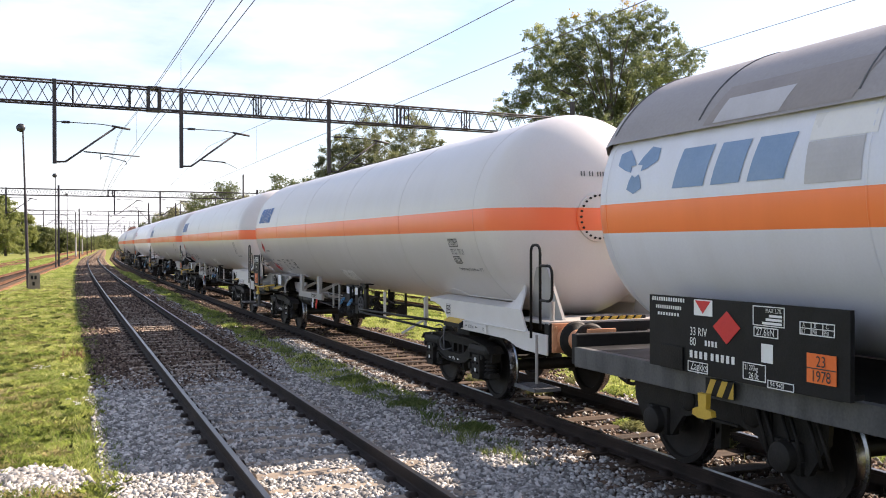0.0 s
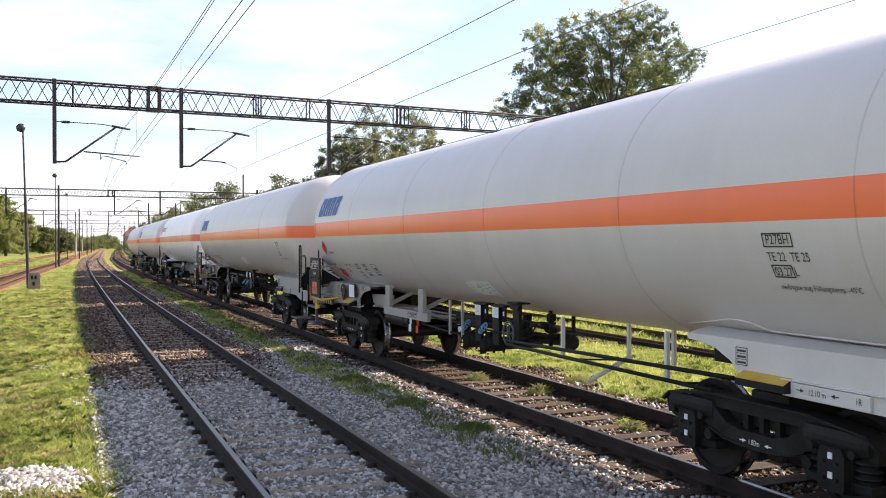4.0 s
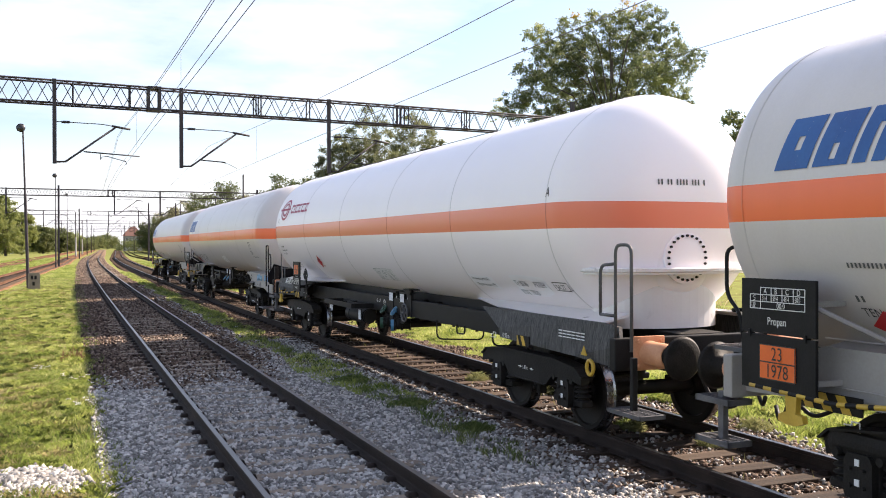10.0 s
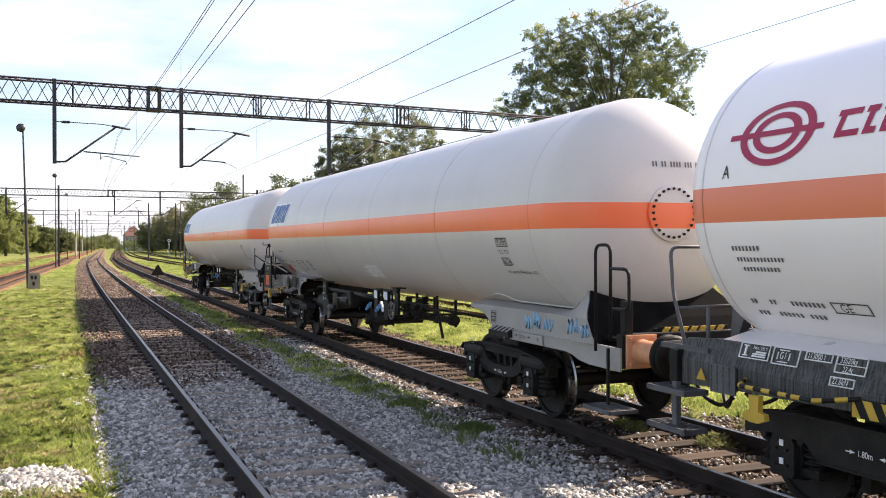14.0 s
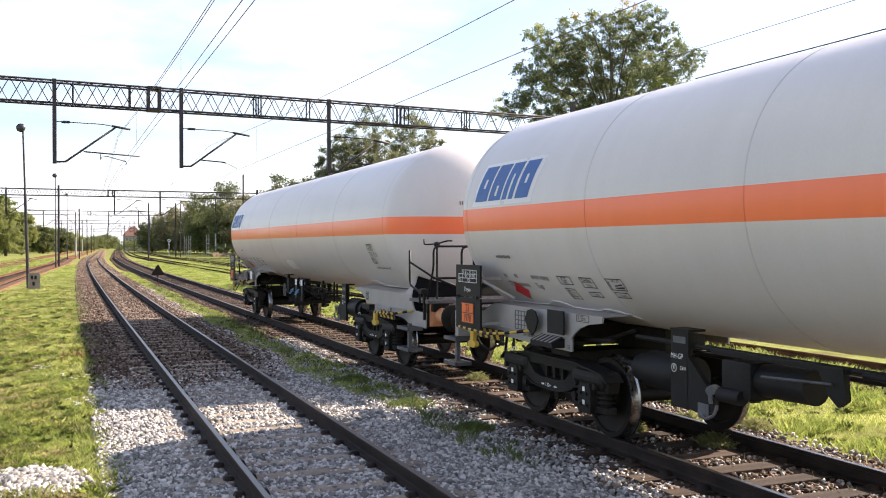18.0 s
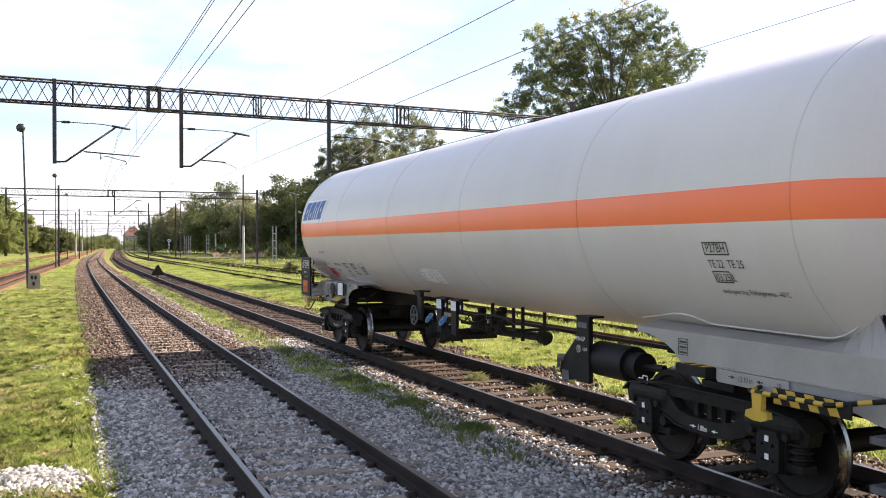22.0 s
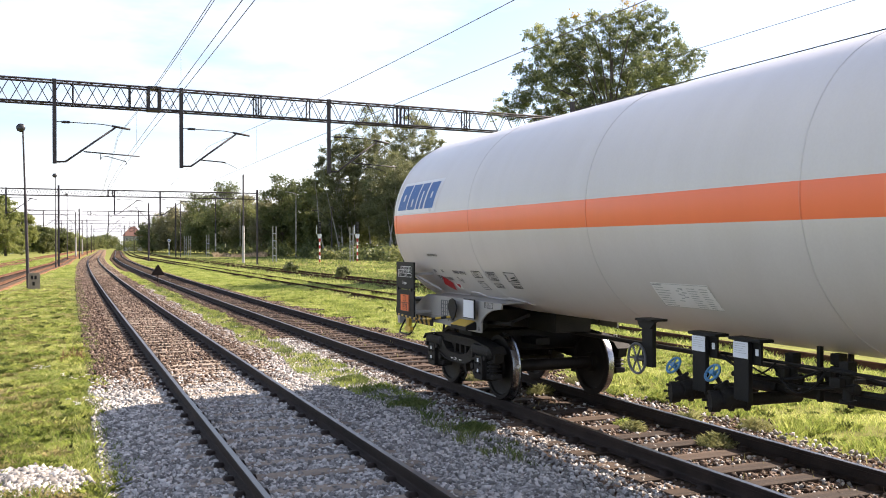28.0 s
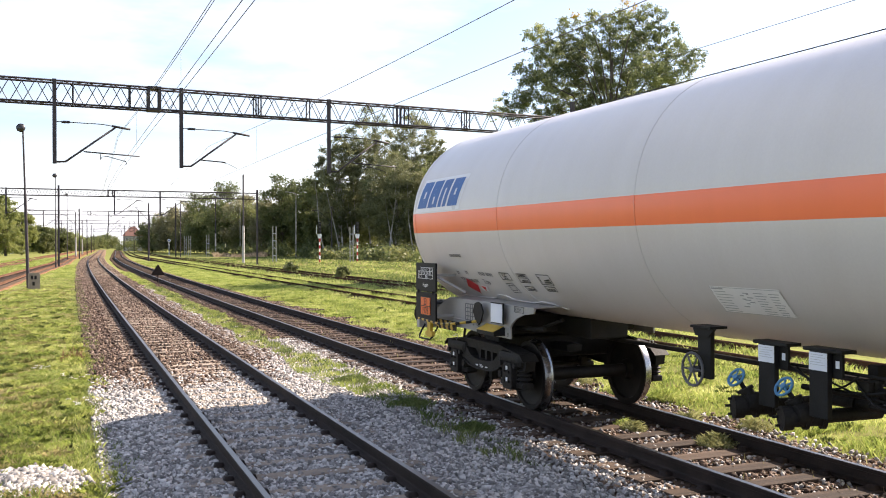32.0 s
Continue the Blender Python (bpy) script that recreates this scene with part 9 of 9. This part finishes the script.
def make_tree(x, y, h, width, trunk_r, seed, label, leaf="leaf", n=14000, size=0.22, crown_from=0.3, nc=46, bark="bark", depth=None, lobes=None, turn=0.0, cr=0.13, tips=(), lr=(0.28, 0.13), stems=0, limb=1.0):
    rng = np.random.default_rng(seed)
    t = thing("tree", pose(x, y, -0.3), label, "tree", "trees by the railway")
    lo = (-width / 2, -(depth or width) / 2, h * crown_from)
    hi = (width / 2, (depth or width) / 2, h)
    if lobes:
        # crown put together from boughs: sideways place, height, radius
        C, R = [], []
        for dx, z, r in lobes:
            c2, r2 = clumps(rng, (-r, -r * 0.9, -r), (r, r * 0.9, r), max(6, int(nc * r * r / 12)), lr[0] + r * lr[1])
            off = Vector((dx, rng.uniform(-0.25, 0.25) * width * 0.6, z))
            off.rotate(Euler((0, 0, turn)))
            C += [c + np.array(off) for c in c2]
            R += list(r2)
        C, R = np.array(C), np.array(R)
    else:
        C, R = clumps(rng, lo, hi, nc, width * cr)
    bm = bmesh.new()
    top = Vector((0.3, 0.2, h * 0.8))
    pts = [Vector((0, 0, 0)), Vector((0.1, 0, h * 0.25)), Vector((0.0, 0.1, h * 0.5)), top]
    for i in range(3):
        rod(bm, pts[i], pts[i + 1], trunk_r * (1 - 0.28 * i), trunk_r * (1 - 0.28 * (i + 1)), 9)
    for c in C[:: max(1, len(C) // 26)]:
        c = Vector(c)
        k = min(max((c.z / h) * 0.6, 0.15), 0.75)
        st = pts[0].lerp(top, k / 0.8)
        mid = st.lerp(c, 0.5) + Vector((0, 0, 0.08 * h))
        rod(bm, st, mid, trunk_r * 0.32 * limb, trunk_r * 0.2 * limb, 6)
        rod(bm, mid, c, trunk_r * 0.2 * limb, trunk_r * 0.05, 5)
    part("trunk", bm, bark, t, smooth=True)
    for k in range(stems):
        # slim side stems that lean away from the main trunk
        bm = bmesh.new()
        x0, y0 = rng.uniform(-0.45, 0.45) * width, -rng.uniform(0.3, 0.6) * width
        dx, hh = rng.uniform(-0.16, 0.16), h * rng.uniform(0.6, 0.8)
        P = [Vector((x0 + dx * hh * f + 0.25 * math.sin(5 * f + k), y0 + 0.2 * hh * f, hh * f)) for f in (0, 0.25, 0.5, 0.75, 1)]
        for f in range(4):
            rod(bm, P[f], P[f + 1], 0.13 * (1 - 0.2 * f), 0.13 * (1 - 0.2 * (f + 1)), 7)
        part("stem", bm, bark, t, "pale slender side stem", smooth=True)
    V, F = leaf_cloud(rng, C, R, n, size)
    part("crown", mesh_np("crown", V, F, leaf), None, t)
    if tips:
        V, F = leaf_cloud(rng, [p for p, r in tips], [r for p, r in tips], 300, size)
        part("yellow_twigs", mesh_np("yellow_twigs", V, F, "leaf_yellow"), None, t, "twigs with yellow autumn leaves")["kind"] = "stuff"
    return t



OAK = [(0.8, 17.6, 1.4), (-0.8, 17.6, 1.2), (2.75, 17.8, 1.4), (4.1, 16.9, 1.2), (1.6, 15.8, 2.0), (-2.75, 17.1, 1.25), (-4.9, 16.5, 1.2), (-3.5, 15.1, 1.9), (-1.2, 15.4, 2.0),
       (-5.7, 14.7, 1.1), (-5.1, 13.2, 1.6), (-2.75, 12.6, 1.8), (0.0, 12.8, 2.0), (2.75, 13.8, 1.8), (4.4, 14.7, 1.4), (5.6, 15.0, 0.8), (6.1, 15.5, 0.45), (4.3, 13.2, 1.2), (-6.7, 12.0, 1.1),
       (-7.8, 12.4, 0.7), (-8.3, 11.8, 0.5), (-1.2, 11.3, 1.6), (1.7, 11.8, 1.6), (-0.5, 9.6, 1.9), (2.6, 10.4, 1.7), (-4.2, 11.0, 1.6), (4.7, 11.6, 1.3), (-3.2, 9.4, 1.6)]
make_tree(35.7, 56.6, 19.4, 15.0, 0.42, 11, "large broad oak with dense dark green leaves", n=140000, size=0.066, nc=470, limb=0.5, lobes=OAK, turn=radians(-32), lr=(0.15, 0.08),
          tips=[((0.4, -1.3, 19.15), 0.4), ((-2.6, 0.4, 18.3), 0.4), ((0.9, -1.7, 18.7), 0.35)])
TALL = "tall slender birch with a light open crown"
MIX = "dense dark green woodland tree"
rs = random.Random(5)
WOOD = [(52.4, 183.8, 25.0, 10.2, 1), (59.7, 186.2, 30.9, 12.8, 1), (66.6, 178.0, 29.0, 11.4, 1), (59.6, 170.1, 20.5, 14.0, 1), (51.8, 194.9, 19.6, 8.4, 0), (68.9, 171.7, 23.3, 7.0, 1), (53.3, 215.8, 18.7, 8.5, 0),
        (49.6, 222.8, 19.7, 10.4, 0), (47.5, 229.0, 13.3, 9.3, 2), (45.4, 251.5, 15.7, 11.5, 2), (42.9, 263.3, 19.8, 13.4, 0), (40.7, 285.8, 19.0, 12.7, 0), (37.8, 308.6, 17.1, 12.0, 2), (34.0, 321.0, 14.5, 12.0, 2),
        (31.6, 354.3, 12.3, 11.2, 0), (80.3, 96.8, 19.9, 9.0, 0), (91.3, 97.8, 22.2, 10.0, 0), (83.6, 79.3, 20.0, 8.0, 0), (95.0, 74.0, 19.5, 10.0, 0),
        (-11.8, 253.2, 14.6, 9.0, 2), (-8.8, 273.8, 12.0, 7.0, 2), (-16.5, 249.7, 15.0, 9.4, 2), (-4.4, 326.2, 8.8, 9.0, 0), (0.9, 345.4, 7.9, 10.0, 0), (8.8, 450.0, 5.5, 14.0, 0), (20.8, 639.5, 9.0, 18.0, 0), (30.1, 657.3, 10.0, 16.0, 0)]
for i, (x, y, h, wd, kind) in enumerate(WOOD):
    if kind == 1:
        make_tree(x, y, h, wd, 0.22, 40 + i, TALL, "leaf_birch", n=43000, size=0.145, crown_from=0.10, nc=330, bark="birch", cr=0.07, stems=5)
    else:
        make_tree(x, y, h, wd, 0.3, 40 + i, MIX if kind == 0 else "rounded grey-green willow beside the railway", "leaf_far" if kind == 0 else ("leaf_pale" if x < 0 else "leaf_willow"), n=15500, size=0.22, crown_from=0.04, nc=110, cr=0.115)
# thicket that closes the wood behind and below the single trees
rng = np.random.default_rng(77)
C, R = [], []
for k in range(900):
    f = rng.uniform(0, 1)
    x = np.interp(f, [0, 0.3, 0.6, 1], [92, 62, 45, 31]) + rng.normal(3, 3.0)
    y = np.interp(f, [0, 0.3, 0.6, 1], [92, 172, 255, 370]) + rng.normal(3, 5.0)
    top = np.interp(f, [0, 0.15, 0.3, 0.45, 0.6, 1], [13, 15, 17, 13, 12, 8])
    C.append((x, y, rng.uniform(0.3, 1.0) ** 1.3 * top))
    R.append(rng.uniform(1.6, 3.2))
V, F = leaf_cloud(rng, C, R, 230000, 0.27)
tagged(part("woodland_thicket", mesh_np("woodland_thicket", V, F, "leaf_far"), None), "dense dark thicket under the wood's trees", "thicket", kind="stuff")
C, R = [], []
for k in range(160):
    f = rng.uniform(0, 1)
    C.append((np.interp(f, [0, 0.4, 1], [36, 62, 90]) + rng.normal(0, 3), np.interp(f, [0, 0.4, 1], [225, 150, 82]) + rng.normal(0, 4), rng.uniform(0.0, 1.6)))
    R.append(rng.uniform(0.9, 2.0))
for k in range(150):
    f = rng.uniform(0, 1)
    C.append((np.interp(f, [0, 0.35, 1], [44, 64, 104]) + rng.normal(6, 3), np.interp(f, [0, 0.35, 1], [250, 172, 88]) + rng.normal(8, 4), rng.uniform(0.0, 7.0)))
    R.append(rng.uniform(1.8, 3.2))
for k in range(70):
    f = rng.uniform(0, 1)
    C.append((np.interp(f, [0, 1], [62, 112]) + rng.normal(0, 2), np.interp(f, [0, 1], [262, 205]) + rng.normal(0, 4), rng.uniform(0.0, 10.0)))
    R.append(rng.uniform(2.5, 4.0))
for k in range(110):
    f = rng.uniform(0, 1)
    y = 168 - 40 * f + rng.normal(0, 4)
    C.append(((0.255 + 0.125 * f) * y, y, rng.uniform(0.0, 1.1)))
    R.append(rng.uniform(0.7, 1.6))
for k in range(26):
    C.append((rng.uniform(24, 40), rng.uniform(425, 450), rng.uniform(0.0, 4.5)))
    R.append(rng.uniform(1.2, 2.4))
V, F = leaf_cloud(rng, C, R, 125000, 0.26)
tagged(part("undergrowth", mesh_np("undergrowth", V, F, "leaf_far"), None), "dark green bushes along the wood's edge", "bushes", kind="stuff")
C, R = [], []
for k in range(120):
    f = rng.uniform(0, 1)
    C.append((np.interp(f, [0, 1], [-25, 8]) + rng.normal(0, 3), np.interp(f, [0, 1], [290, 480]) + rng.normal(0, 8), rng.uniform(0.2, 1.0) * 7))
    R.append(rng.uniform(1.5, 3.0))
V, F = leaf_cloud(rng, C, R, 26000, 0.45)
tagged(part("far_bushes", mesh_np("far_bushes", V, F, "leaf_pale"), None), "pale green bushes far along the line", "bushes", kind="stuff")

for x, y, r in ((19.2, 83.3, 0.6), (19.6, 68.0, 0.5)):
    shrub = thing("shrub", pose(x, y, -0.25), "small dark green shrub among the overgrown sidings", "shrub", "shrubs among the sidings")
    C, R = clumps(rng, (-r, -r, 0.0), (r, r, r * 1.5), 12, r * 0.4)
    V, F = leaf_cloud(rng, C, R, 2200, 0.09)
    part("foliage", mesh_np("foliage", V, F, "leaf_light"), None, shrub)
    bm = bmesh.new()
    for c in C[:5]:
        rod(bm, (0, 0, 0), Vector(c), 0.02, 0.008, 5)
    part("stems", bm, "bark", shrub)["kind"] = "stuff"


# ---- movement: how far the train's last wheels stand along the track, second by second ----
RUN = [108.42, 101.73, 95.27, 89.01, 82.95, 77.04, 71.26, 65.64, 60.19, 54.93, 49.92, 45.17, 40.63, 36.31, 32.27, 28.56, 25.15,
       21.94, 18.88, 16.02, 13.4, 11.05, 8.95, 7.11, 5.58, 4.38, 3.47, 2.8, 2.31, 1.95, 1.69, 1.5, 1.38]
arc_y = np.arange(-160.0, 300.0, 0.5)
arc_s = np.concatenate([[0], np.cumsum(np.hypot(np.diff(curve_2(arc_y)), 0.5))])
arc_s -= np.interp(10.0, arc_y, arc_s)


def run(t):
    """Smooth reading of the run between the full seconds."""
    i = min(int(t), 31)
    p = [RUN[max(i - 1, 0)], RUN[i], RUN[i + 1], RUN[min(i + 2, 32)]]
    if i == 0:
        p[0] = 2 * p[1] - p[2]
    if i == 31:
        p[3] = 2 * p[2] - p[1]
    f = t - i
    return p[1] + 0.5 * f * (p[2] - p[0] + f * (2 * p[0] - 5 * p[1] + 4 * p[2] - p[3] + f * (3 * (p[1] - p[2]) + p[3] - p[0])))


def on_track(s):
    y = float(np.interp(s, arc_s, arc_y))
    return Vector((float(curve_2(np.array(y))), y, 0))


def wagon_pose(w, t):
    s = run(t) + w["centre"]
    a, b = on_track(s - w["pivot"]), on_track(s + w["rear"])
    d = b - a
    return Matrix.Translation(a + d * (w["pivot"] / (w["pivot"] + w["rear"]))) @ pose(0, 0, 0, 0, 0, math.degrees(math.atan2(-d.x, d.y)))


def motions():
    turn_times = [0.0]
    while turn_times[-1] < 31.95:
        t, k = turn_times[-1], 1
        while k < 5 and t + 0.1 * (k + 1) < 32.01 and (run(t) - run(t + 0.1 * (k + 1))) / 0.46 < 1.3:
            k += 1
        turn_times.append(round(t + 0.1 * k, 1))
    for w in WAGONS:
        walk(w["thing"], [(t / 2, wagon_pose(w, t / 2)) for t in range(65)])
        for ws, y in w["wheelsets"]:
            walk(ws, [(t, Matrix.Translation(ws_place(ws, y)) @ Matrix.Rotation((run(0) - run(t)) / 0.46, 4, "X")) for t in turn_times])


def ws_place(ws, y):
    return Vector((0, y, 0.46))


motions()
